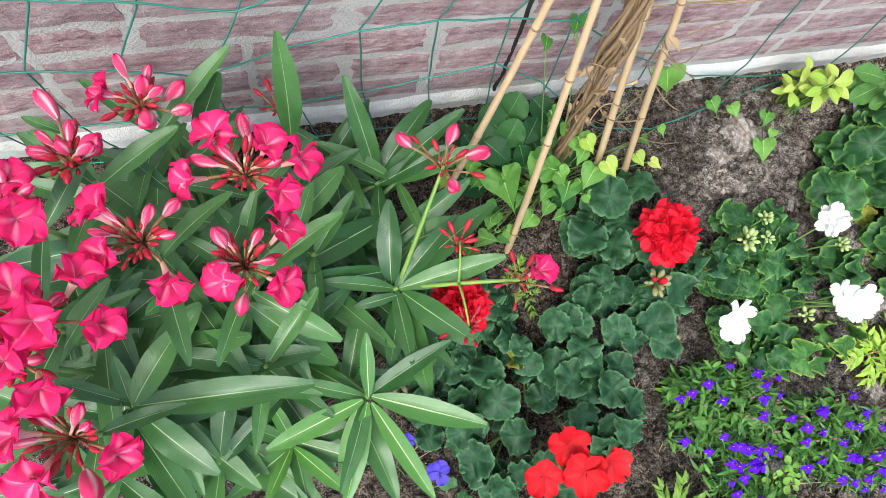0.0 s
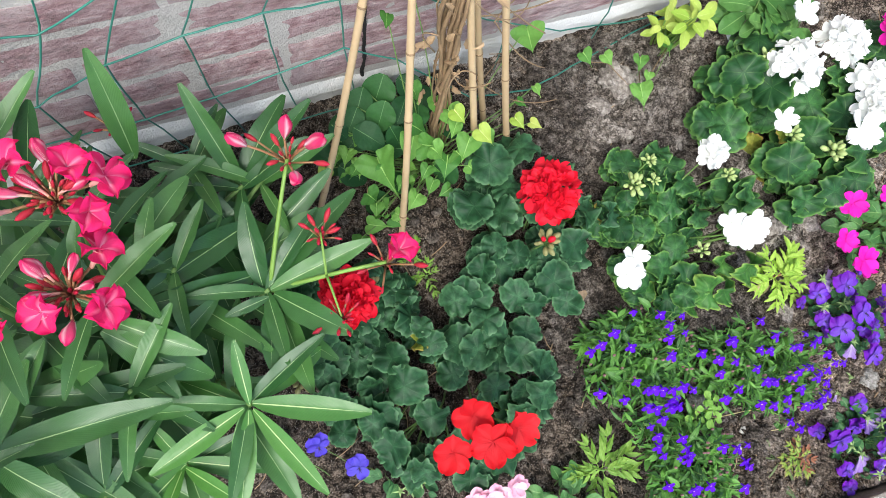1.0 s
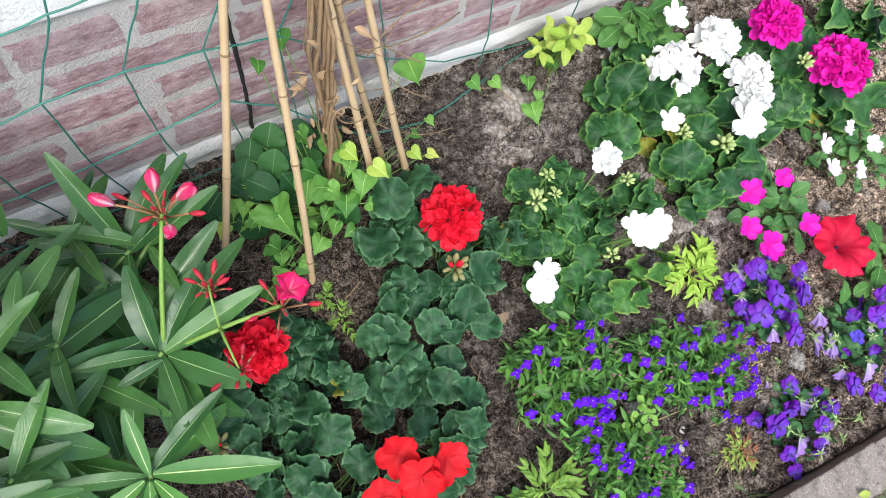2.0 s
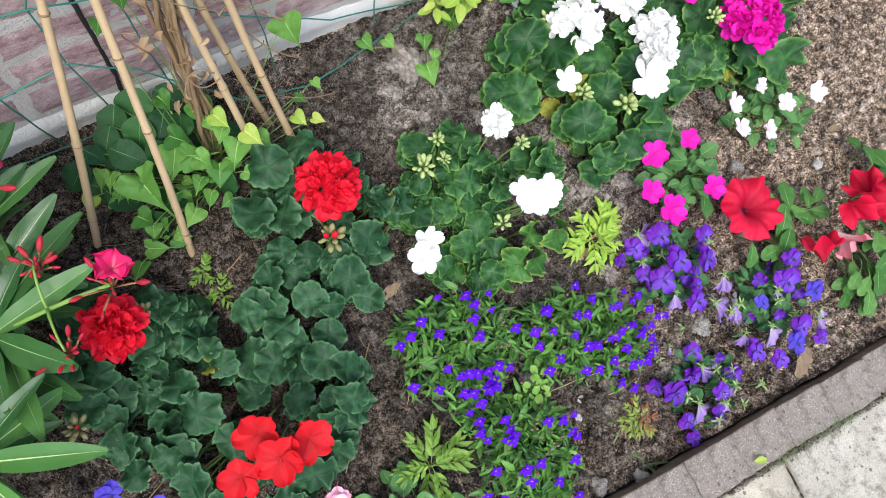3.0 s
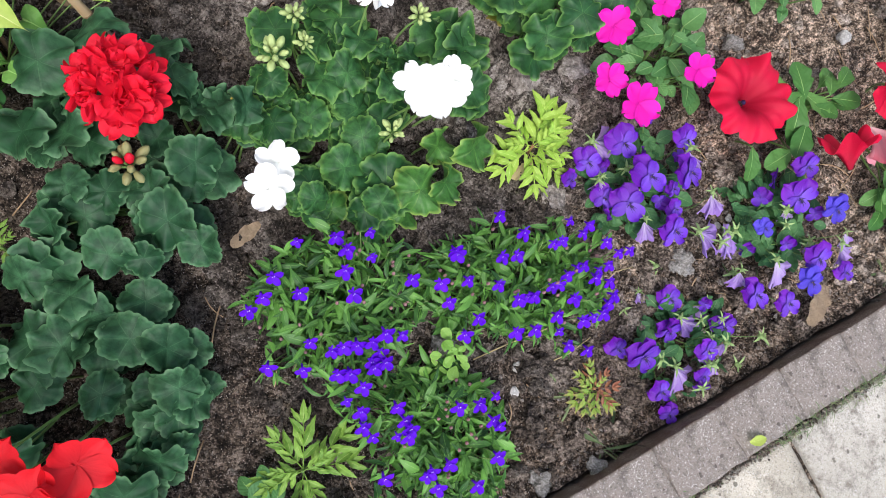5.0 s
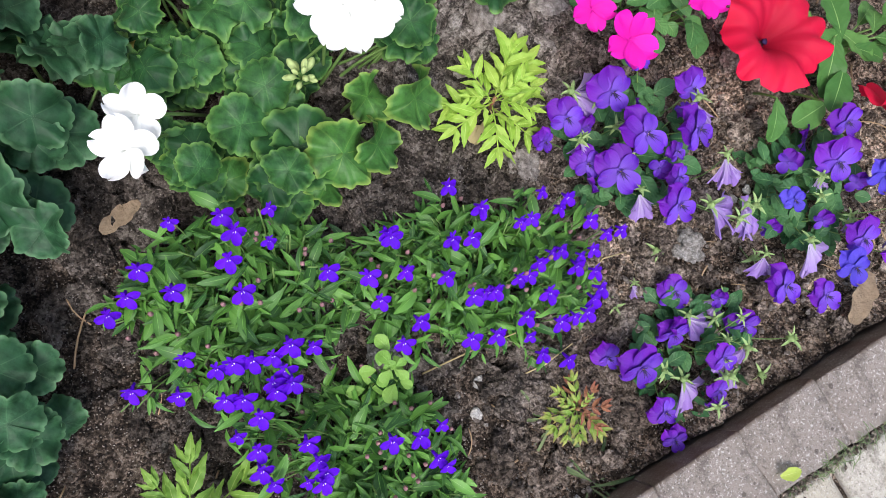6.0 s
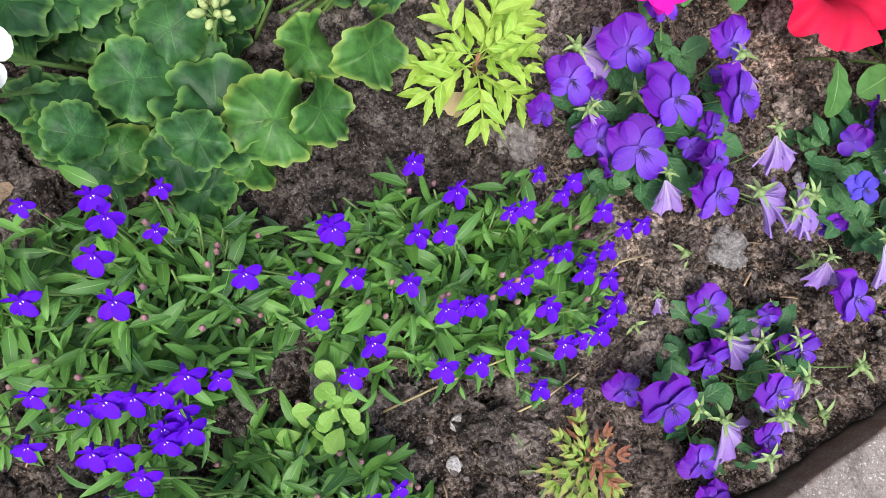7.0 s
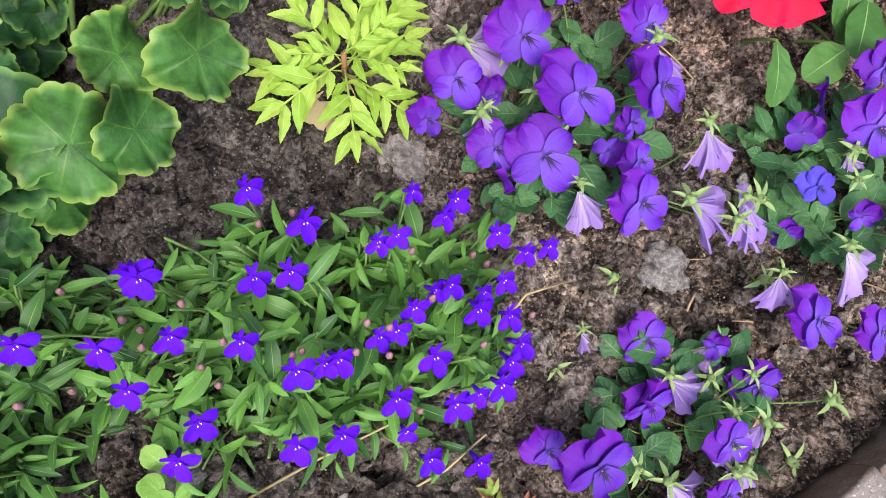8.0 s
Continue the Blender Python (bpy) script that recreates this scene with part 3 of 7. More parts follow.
def build_wall():
    wall = thing("wall_north", (0, 0, 0), "old red brick wall with grey mortar joints and a white plastered foot", "wall", kind="structure")
    back = block(-3.0, 4.0, -0.0006, 0.25, -0.15, 2.4, 0.0, 0, 0, "mortar", MORTAR)
    part("mortar", back, wall, None, "rough grey mortar")
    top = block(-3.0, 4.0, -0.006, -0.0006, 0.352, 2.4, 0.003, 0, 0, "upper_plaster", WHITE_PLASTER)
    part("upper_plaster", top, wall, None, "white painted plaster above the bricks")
    # the plastered foot, broken along its upper edge
    xs = np.arange(-1.4, 2.4, 0.0125)
    rows = 7
    verts, faces = [], []
    for x in xs:
        p = Vector((x * 9, 0, 0))
        top_z = 0.050 + 0.007 * noise.noise(p) + 0.004 * noise.noise(p * 4)
        for j in range(rows):
            v = j / (rows - 1)
            z = -0.06 + (top_z + 0.06) * v
            q = Vector((x * 14, z * 40, 2))
            step = 0.006 if z < 0.022 + 0.006 * noise.noise(p * 0.7 + Vector((0, 4, 0))) else 0.0
            y = -0.010 + step + 0.003 * noise.noise(q) + 0.002 * noise.noise(q * 3)
            verts.append((x, y if j < rows - 1 else 0.006, z if j < rows - 1 else top_z + 0.002))
    for i in range(len(xs) - 1):
        for j in range(rows - 1):
            a = i * rows + j
            faces.append((a, a + rows, a + rows + 1, a + 1))
    part("wall_foot", mesh("wall_foot", verts, faces, PLASTER), wall, None, "flaking white plaster with greenish stains")
    # the black filled crack
    pts, radii = [], []
    for i in range(24):
        z = 0.035 + 0.33 * i / 23
        pts.append((0.128 - 0.035 * max(0, z - 0.15) + 0.004 * noise.noise(Vector((z * 30, 1, 0))), -0.001, z))
        radii.append(0.0030 + 0.0018 * noise.noise(Vector((z * 60, 4, 0))) + 0.003 * max(0, z - 0.2))
    v, f, u = tube(pts, radii, 7)
    part("joint_filler", mesh("joint_filler", v, f, FOIL, u), wall, None, "black filler in a cracked joint")
    # bricks
    shapes = {"long": [brick_mesh(0.204, s) for s in range(5)], "half": [brick_mesh(0.099, s + 20) for s in range(3)]}
    pick = random.Random(3)
    ends = {2: 0.004, 3: -0.104, 1: -0.102, 0: 0.004, 4: 0.012}
    for c in range(5):
        z = FIRST + PITCH * c + 0.0038
        right = ends[c]
        for direction in (1, -1):
            x = right + 0.022 if direction > 0 else right
            k = c
            while -1.3 < x < 1.7:
                half = k % 3 == 1
                length = 0.095 if half else 0.2
                if direction < 0:
                    x -= length
                m = Matrix.Translation((x, pick.uniform(-0.0014, 0.0004), z + pick.uniform(-0.001, 0.001))) @ Matrix.Rotation(pick.uniform(-0.008, 0.008), 4, "Y")
                part("brick", pick.choice(shapes["half" if half else "long"]), wall, m)
                x += direction * 0.015 + (length if direction > 0 else 0)
                k += 1


def build_fence():
    fence = thing("wire_fence", (0, -0.035, 0), "loose green plastic-coated wire netting in front of the wall", "wire fence")

    def node(i):
        x = -0.820 + 0.0822 * i
        return x, 0.27 + 0.02 * math.sin(x * 11 + 1.6) - 0.03 * (abs(x + 0.246) < 0.03), 0.15 + 0.24 * max(-0.05, x + 0.06) * (x < 0.09) + (0.03 if x >= 0.09 else 0)

    nodes = [node(i) for i in range(24)]

    def wire(points, r=0.0011):
        fine = []
        for a, b in zip(points, points[1:]):
            a, b = Vector(a), Vector(b)
            for s in range(4):
                fine.append(a.lerp(b, s / 4) + Vector((noise.noise(a * 40 + Vector((s, 0, 0))) * 0.002, noise.noise(a * 33 + Vector((0, s, 0))) * 0.002, noise.noise(a * 30 + Vector((0, 0, s))) * 0.003)))
        fine.append(Vector(points[-1]))
        v, f, u = tube(fine, r, 6)
        part("wire", mesh("wire", v, f, WIRE, u), fence)

    for k, (x, z1, z2) in enumerate(nodes):
        if x > 0.2 and k % 2:
            continue
        if x < 0.2:
            wire([(x + 0.07, -0.03, z1 + 0.19), (x + 0.045, -0.034, z1 + 0.1), (x, -0.036, z1), (x + 0.006, -0.036, z2), (x + 0.022, -0.03, 0.05), (x + 0.03, -0.022, -0.005)])
        else:
            wire([(x - 0.05, -0.03, 0.40), (x - 0.035, -0.035, 0.26), (x - 0.01, -0.036, 0.10), (x, -0.03, -0.005)])
    left = [n for n in nodes if n[0] < 0.09]
    wire([(x, -0.0375, z1) for x, z1, z2 in left] + [(0.17, -0.036, 0.262), (0.28, -0.034, 0.16), (0.42, -0.03, 0.07), (0.55, -0.024, 0.028), (0.66, -0.022, 0.014)])
    wire([(x + 0.006, -0.0375, z2) for x, z1, z2 in left] + [(0.155, -0.05, 0.145), (0.26, -0.085, 0.052), (0.36, -0.085, 0.019), (0.47, -0.06, 0.018), (0.58, -0.035, 0.016), (0.66, -0.022, 0.016)])
    wire([(x + 0.045, -0.036, z1 + 0.11) for x, z1, z2 in left] + [(0.2, -0.035, 0.38), (0.4, -0.035, 0.36), (0.7, -0.033, 0.33)])
    wire([(x + 0.026, -0.03, 0.012) for x, z1, z2 in left])


build_ground()
build_soil()
build_kerb()
build_pavement()
build_wall()
build_fence()


# ---- places of leaves and flowers: x, y, z, radius ----
LOBELIA_LEFT = [
    (0.324, -0.462, 0.053, 0.010), (0.336, -0.487, 0.056, 0.010), (0.306, -0.471, 0.039, 0.010), (0.290, -0.475, 0.037, 0.010),
    (0.389, -0.461, 0.067, 0.010), (0.392, -0.478, 0.077, 0.010), (0.380, -0.494, 0.083, 0.010), (0.376, -0.515, 0.075, 0.010),
    (0.419, -0.473, 0.065, 0.006), (0.358, -0.446, 0.060, 0.007), (0.408, -0.495, 0.075, 0.006), (0.322, -0.531, 0.060, 0.008),
    (0.279, -0.529, 0.038, 0.010), (0.305, -0.548, 0.046, 0.009), (0.384, -0.559, 0.057, 0.011), (0.396, -0.568, 0.054, 0.008),
    (0.357, -0.554, 0.050, 0.011), (0.370, -0.559, 0.051, 0.009), (0.345, -0.549, 0.051, 0.010), (0.335, -0.547, 0.053, 0.008),
    (0.372, -0.571, 0.045, 0.010), (0.361, -0.574, 0.046, 0.009), (0.371, -0.581, 0.046, 0.010), (0.359, -0.580, 0.047, 0.010),
]
LOBELIA_RIGHT = [
    (0.431, -0.528, 0.050, 0.010), (0.454, -0.545, 0.042, 0.010), (0.479, -0.556, 0.040, 0.009), (0.481, -0.526, 0.047, 0.010),
    (0.482, -0.530, 0.047, 0.010), (0.453, -0.564, 0.034, 0.009), (0.469, -0.592, 0.034, 0.010), (0.452, -0.599, 0.021, 0.010),
    (0.502, -0.575, 0.043, 0.009), (0.521, -0.554, 0.039, 0.009), (0.535, -0.560, 0.037, 0.009), (0.553, -0.545, 0.039, 0.010),
    (0.540, -0.518, 0.040, 0.009), (0.513, -0.597, 0.031, 0.010), (0.531, -0.603, 0.026, 0.010), (0.525, -0.601, 0.026, 0.008),
    (0.543, -0.632, 0.016, 0.010), (0.569, -0.627, 0.015, 0.010), (0.563, -0.650, 0.014, 0.010), (0.496, -0.623, 0.025, 0.010),
    (0.514, -0.631, 0.024, 0.010), (0.538, -0.647, 0.007, 0.007), (0.540, -0.664, 0.002, 0.009),
]
LOBELIA_RIGHT_EDGE = [
    (0.560, -0.681, -0.012, 0.010), (0.552, -0.605, 0.025, 0.008), (0.560, -0.607, 0.024, 0.008), (0.573, -0.603, 0.023, 0.009),
    (0.593, -0.604, 0.022, 0.009), (0.585, -0.602, 0.023, 0.008), (0.598, -0.621, 0.019, 0.010), (0.616, -0.617, 0.020, 0.008),
    (0.609, -0.632, 0.018, 0.009), (0.606, -0.646, 0.014, 0.010), (0.597, -0.650, 0.012, 0.010), (0.587, -0.656, 0.011, 0.010),
    (0.576, -0.653, 0.013, 0.008), (0.576, -0.569, 0.030, 0.008), (0.585, -0.571, 0.029, 0.008), (0.619, -0.572, 0.027, 0.009),
    (0.610, -0.576, 0.027, 0.008), (0.628, -0.596, 0.020, 0.009), (0.634, -0.612, 0.020, 0.008), (0.645, -0.616, 0.021, 0.008),
    (0.603, -0.558, 0.030, 0.007), (0.605, -0.616, 0.020, 0.007),
]
LOBELIA_FRONT = [
    (0.329, -0.567, 0.049, 0.010), (0.339, -0.573, 0.049, 0.011), (0.343, -0.589, 0.047, 0.010), (0.324, -0.592, 0.046, 0.007),
    (0.330, -0.607, 0.041, 0.010), (0.325, -0.620, 0.040, 0.010), (0.327, -0.632, 0.040, 0.008), (0.359, -0.621, 0.042, 0.010),
    (0.360, -0.635, 0.042, 0.010), (0.355, -0.649, 0.042, 0.010), (0.360, -0.644, 0.042, 0.010), (0.347, -0.643, 0.042, 0.006),
    (0.408, -0.651, 0.045, 0.010), (0.425, -0.659, 0.044, 0.010), (0.428, -0.678, 0.045, 0.010), (0.430, -0.686, 0.044, 0.008),
    (0.442, -0.661, 0.042, 0.007), (0.415, -0.708, 0.040, 0.010), (0.374, -0.691, 0.032, 0.010), (0.357, -0.688, 0.030, 0.010),
    (0.351, -0.689, 0.030, 0.008), (0.317, -0.669, 0.038, 0.010), (0.295, -0.691, 0.024, 0.010), (0.311, -0.704, 0.024, 0.010),
]
LOBELIA_FRONT_LOW = [
    (0.321, -0.726, 0.022, 0.010), (0.348, -0.747, 0.022, 0.010), (0.375, -0.751, 0.022, 0.010),
    (0.400, -0.751, 0.022, 0.010), (0.355, -0.705, 0.022, 0.010), (0.387, -0.723, 0.022, 0.010),
]
VIOLA_BACK = [
    (0.706, -0.519, 0.020, 0.021), (0.747, -0.504, 0.014, 0.015), (0.665, -0.516, 0.009, 0.018), (0.706, -0.563, 0.027, 0.024),
    (0.751, -0.582, 0.020, 0.022), (0.664, -0.556, -0.003, 0.016), (0.680, -0.576, 0.005, 0.024), (0.705, -0.626, 0.008, 0.020),
    (0.724, -0.607, 0.002, 0.013), (0.733, -0.588, 0.005, 0.011), (0.770, -0.550, 0.020, 0.017), (0.644, -0.521, -0.007, 0.013),
]
VIOLA_BACK_SPENT = [
    (0.724, -0.640, 0.008, 0.018), (0.766, -0.614, 0.002, 0.014), (0.686, -0.600, -0.006, 0.013), (0.764, -0.562, 0.014, 0.016),
    (0.682, -0.499, 0.000, 0.018), (0.671, -0.536, -0.006, 0.010), (0.745, -0.663, -0.002, 0.015),
]
VIOLA_MIDDLE = [
    (0.859, -0.671, 0.002, 0.023), (0.889, -0.646, 0.003, 0.017), (0.892, -0.704, -0.001, 0.020), (0.802, -0.677, 0.001, 0.013),
    (0.839, -0.738, -0.003, 0.023), (0.750, -0.732, -0.003, 0.021), (0.778, -0.759, -0.005, 0.017), (0.816, -0.753, -0.004, 0.019),
    (0.859, -0.767, -0.005, 0.014),
]
VIOLA_MIDDLE_SPENT = [
    (0.757, -0.658, -0.002, 0.014), (0.790, -0.713, -0.006, 0.016), (0.748, -0.701, -0.006, 0.011), (0.870, -0.739, -0.008, 0.014),
    (0.884, -0.731, -0.008, 0.009),
]
VIOLA_FRONT = [
    (0.678, -0.689, -0.033, 0.016), (0.655, -0.716, -0.031, 0.016), (0.715, -0.746, -0.034, 0.017), (0.607, -0.720, -0.012, 0.021),
    (0.596, -0.702, -0.034, 0.014), (0.671, -0.752, -0.010, 0.014), (0.656, -0.774, -0.020, 0.012), (0.610, -0.765, -0.030, 0.014),
    (0.606, -0.790, -0.036, 0.013),
]
VIOLA_FRONT_SPENT = [
    (0.672, -0.711, -0.033, 0.014), (0.634, -0.750, -0.028, 0.016), (0.712, -0.714, -0.042, 0.012), (0.652, -0.664, -0.044, 0.009),
]
VIOLA_CALYX = [
    (0.744, -0.777, -0.038, 0.016), (0.705, -0.789, -0.044, 0.014), (0.628, -0.670, -0.046, 0.012), (0.688, -0.650, -0.044, 0.014),
    (0.750, -0.700, -0.024, 0.014), (0.777, -0.663, -0.018, 0.014),
]
VIOLA_OLEANDER = [
    (-0.087, -0.466, 0.017, 0.017), (-0.048, -0.508, 0.014, 0.019), (-0.128, -0.465, 0.017, 0.017),
]
RED_BACK_LEAVES = [
    (0.298, -0.183, 0.062, 0.033), (0.344, -0.216, 0.060, 0.030), (0.244, -0.194, 0.061, 0.037), (0.203, -0.242, 0.058, 0.032),
    (0.234, -0.261, 0.057, 0.028), (0.352, -0.292, 0.054, 0.030), (0.298, -0.298, 0.054, 0.023), (0.317, -0.336, 0.051, 0.029),
    (0.287, -0.267, 0.056, 0.032), (0.211, -0.301, 0.054, 0.022), (0.237, -0.322, 0.052, 0.025), (0.269, -0.341, 0.051, 0.030),
    (0.270, -0.373, 0.048, 0.034), (0.283, -0.403, 0.046, 0.028), (0.185, -0.326, 0.052, 0.026), (0.210, -0.331, 0.051, 0.026),
    (0.214, -0.376, 0.048, 0.029), (0.236, -0.391, 0.047, 0.021), (0.152, -0.348, 0.050, 0.031), (0.382, -0.312, 0.053, 0.022),
    (0.260, -0.230, 0.059, 0.028), (0.338, -0.259, 0.057, 0.029),
]
RED_FRONT_LEAVES = [
    (0.167, -0.388, 0.037, 0.029), (0.172, -0.413, 0.036, 0.025), (0.216, -0.421, 0.035, 0.028), (0.192, -0.447, 0.033, 0.029),
    (0.122, -0.406, 0.036, 0.034), (0.142, -0.424, 0.035, 0.031), (0.168, -0.437, 0.034, 0.029), (0.102, -0.440, 0.034, 0.028),
    (0.149, -0.476, 0.031, 0.024), (0.214, -0.470, 0.031, 0.029), (0.226, -0.478, 0.031, 0.027), (0.187, -0.494, 0.030, 0.024),
    (0.206, -0.506, 0.028, 0.028), (0.190, -0.524, 0.027, 0.026), (0.037, -0.433, 0.034, 0.036), (0.034, -0.395, 0.037, 0.028),
    (0.086, -0.394, 0.037, 0.023), (0.083, -0.370, 0.039, 0.019), (0.058, -0.481, 0.031, 0.032), (-0.008, -0.458, 0.032, 0.034),
    (0.000, -0.498, 0.029, 0.029), (0.019, -0.537, 0.026, 0.029), (0.124, -0.562, 0.025, 0.033), (0.158, -0.552, 0.025, 0.030),
]
RED_LEFT_LEAVES = [
    (0.036, -0.272, 0.036, 0.026), (0.054, -0.293, 0.034, 0.028), (0.077, -0.319, 0.032, 0.026), (0.075, -0.352, 0.030, 0.029),
    (0.030, -0.317, 0.033, 0.030), (-0.019, -0.247, 0.038, 0.030), (-0.066, -0.311, 0.033, 0.029), (-0.045, -0.336, 0.031, 0.031),
    (-0.039, -0.368, 0.029, 0.031), (-0.005, -0.380, 0.028, 0.028), (0.011, -0.359, 0.029, 0.027), (-0.070, -0.366, 0.029, 0.027),
    (-0.055, -0.389, 0.027, 0.029), (-0.049, -0.420, 0.025, 0.027), (-0.002, -0.418, 0.025, 0.024), (-0.045, -0.263, 0.036, 0.026),
    (0.016, -0.332, 0.031, 0.028),
]
WHITE_FRONT_LEAVES = [
    (0.447, -0.245, 0.048, 0.025), (0.506, -0.262, 0.047, 0.032), (0.513, -0.300, 0.044, 0.023), (0.540, -0.330, 0.042, 0.017),
    (0.600, -0.342, 0.041, 0.037), (0.586, -0.393, 0.037, 0.023), (0.474, -0.284, 0.045, 0.018), (0.376, -0.309, 0.043, 0.026),
    (0.415, -0.300, 0.044, 0.019), (0.460, -0.317, 0.043, 0.022), (0.484, -0.322, 0.042, 0.025), (0.430, -0.341, 0.041, 0.022),
    (0.397, -0.333, 0.041, 0.022), (0.477, -0.355, 0.040, 0.026), (0.494, -0.374, 0.038, 0.022), (0.464, -0.385, 0.038, 0.022),
    (0.519, -0.352, 0.040, 0.020), (0.434, -0.403, 0.036, 0.026), (0.464, -0.432, 0.034, 0.034), (0.398, -0.399, 0.037, 0.024),
    (0.394, -0.418, 0.035, 0.018), (0.446, -0.450, 0.033, 0.021),
]
WHITE_FRONT_CURLED = [
    (0.558, -0.446, 0.026, 0.026), (0.527, -0.426, 0.028, 0.022), (0.487, -0.457, 0.026, 0.029), (0.514, -0.462, 0.016, 0.023), (0.382, -0.402, 0.021, 0.018), (0.404, -0.427, 0.019, 0.019),
    (0.446, -0.451, 0.018, 0.020), (0.470, -0.462, 0.012, 0.020),
]
WHITE_BACK_LEAVES = [
    (0.716, -0.130, 0.066, 0.029), (0.666, -0.174, 0.063, 0.037), (0.619, -0.237, 0.058, 0.035), (0.699, -0.208, 0.060, 0.037),
    (0.753, -0.246, 0.058, 0.038), (0.736, -0.296, 0.054, 0.037), (0.686, -0.244, 0.058, 0.026), (0.678, -0.322, 0.052, 0.033),
    (0.702, -0.345, 0.050, 0.028), (0.801, -0.345, 0.050, 0.039), (0.835, -0.248, 0.058, 0.033), (0.857, -0.318, 0.052, 0.035),
    (0.819, -0.219, 0.060, 0.026), (0.686, -0.383, 0.048, 0.028), (0.725, -0.385, 0.048, 0.028), (0.753, -0.161, 0.064, 0.031),
    (0.799, -0.281, 0.055, 0.034), (0.746, -0.206, 0.061, 0.032), (0.782, -0.378, 0.048, 0.030), (0.751, -0.111, 0.068, 0.026),
]
MAGENTA_LEAVES = [
    (0.958, -0.306, 0.048, 0.043), (1.052, -0.372, 0.043, 0.044), (0.963, -0.248, 0.053, 0.034), (1.131, -0.206, 0.056, 0.042),
    (1.181, -0.249, 0.052, 0.042), (0.949, -0.220, 0.055, 0.030), (1.005, -0.330, 0.047, 0.032), (1.039, -0.218, 0.055, 0.039),
    (1.101, -0.312, 0.048, 0.039), (0.928, -0.175, 0.058, 0.029), (0.913, -0.298, 0.049, 0.034),
]
RED_HEADS = [
    (0.293, -0.266, 0.121, 0.044), (0.005, -0.313, 0.118, 0.036),
]
RED_SINGLES = [
    (0.092, -0.494, 0.130, 0.028), (0.136, -0.526, 0.127, 0.029), (0.103, -0.530, 0.132, 0.030), (0.057, -0.526, 0.117, 0.026),
]
RED_BUDS = [
    (0.269, -0.324, 0.087, 0.023), (0.031, -0.305, 0.078, 0.020), (-0.081, -0.385, 0.053, 0.019),
]
WHITE_FRONT_HEADS = [
    (0.539, -0.283, 0.115, 0.021), (0.531, -0.398, 0.102, 0.029), (0.521, -0.382, 0.103, 0.022), (0.378, -0.380, 0.083, 0.023),
    (0.361, -0.399, 0.082, 0.025), (0.551, -0.396, 0.102, 0.022),
]
WHITE_FRONT_BUDS = [
    (0.427, -0.285, 0.070, 0.021), (0.464, -0.258, 0.072, 0.014), (0.570, -0.313, 0.068, 0.014), (0.487, -0.401, 0.061, 0.016),
    (0.459, -0.287, 0.070, 0.012),
]
WHITE_BACK_HEADS = [
    (0.734, -0.194, 0.111, 0.047), (0.829, -0.181, 0.112, 0.042), (0.770, -0.125, 0.117, 0.026), (0.846, -0.254, 0.107, 0.037),
    (0.827, -0.288, 0.105, 0.030), (0.776, -0.318, 0.102, 0.034), (0.663, -0.270, 0.106, 0.022),
]
WHITE_BACK_BUDS = [
    (0.748, -0.329, 0.067, 0.023), (0.696, -0.286, 0.070, 0.017), (0.708, -0.164, 0.079, 0.018), (0.846, -0.299, 0.069, 0.018),
]
MAGENTA_HEADS = [
    (0.946, -0.196, 0.116, 0.045), (1.008, -0.301, 0.109, 0.054),
]
MAGENTA_BUDS = [
    (0.949, -0.271, 0.091, 0.018),
]
IMPATIENS_PALE = [
    (0.919, -0.399, 0.057, 0.018), (0.906, -0.437, 0.054, 0.017), (0.948, -0.461, 0.052, 0.017), (1.002, -0.435, 0.054, 0.017),
    (1.067, -0.442, 0.053, 0.018), (0.979, -0.393, 0.057, 0.014),
]
IMPATIENS_MAGENTA = [
    (0.753, -0.411, 0.051, 0.022), (0.819, -0.415, 0.050, 0.017), (0.811, -0.495, 0.045, 0.020), (0.717, -0.457, 0.047, 0.019),
    (0.730, -0.494, 0.045, 0.025),
]
IMPATIENS_PINK = [
    (0.103, -0.603, 0.017, 0.023), (0.132, -0.603, 0.017, 0.019), (0.076, -0.600, 0.017, 0.020),
]
PETUNIAS = [
    (0.867, -0.549, 0.026, 0.049), (1.041, -0.600, 0.047, 0.033), (1.009, -0.635, 0.039, 0.033), (0.944, -0.645, 0.014, 0.036),
    (1.091, -0.651, 0.033, 0.037), (0.989, -0.678, 0.011, 0.032),
]
CENTRES = [
    (0.624, -0.470, -0.013, 0.046), (0.256, -0.628, -0.025, 0.051), (0.114, -0.262, 0.002, 0.018), (0.122, -0.300, -0.001, 0.024),
    (0.549, -0.722, -0.032, 0.029), (0.433, -0.611, -0.024, 0.026), (1.017, -0.426, -0.010, 0.063), (0.821, -0.449, -0.012, 0.049),
    (0.382, -0.501, -0.016, 0.078), (0.558, -0.591, -0.022, 0.096), (0.372, -0.692, -0.030, 0.073),
]
SPOTS = [
    (0.321, -0.399, -0.028, 0.016), (0.717, -0.663, -0.048, 0.017), (0.825, -0.786, -0.057, 0.034), (0.449, -0.772, -0.056, 0.010),
    (0.494, -0.660, -0.048, 0.005), (0.931, -0.477, -0.034, 0.012), (0.508, -0.793, -0.057, 0.009), (0.437, -0.598, -0.043, 0.011),
    (0.531, -0.180, -0.012, 0.015), (0.896, -0.367, -0.026, 0.010), (0.704, -0.283, -0.020, 0.019), (1.132, -0.502, -0.036, 0.019),
    (0.653, -0.852, -0.058, 0.009),
]
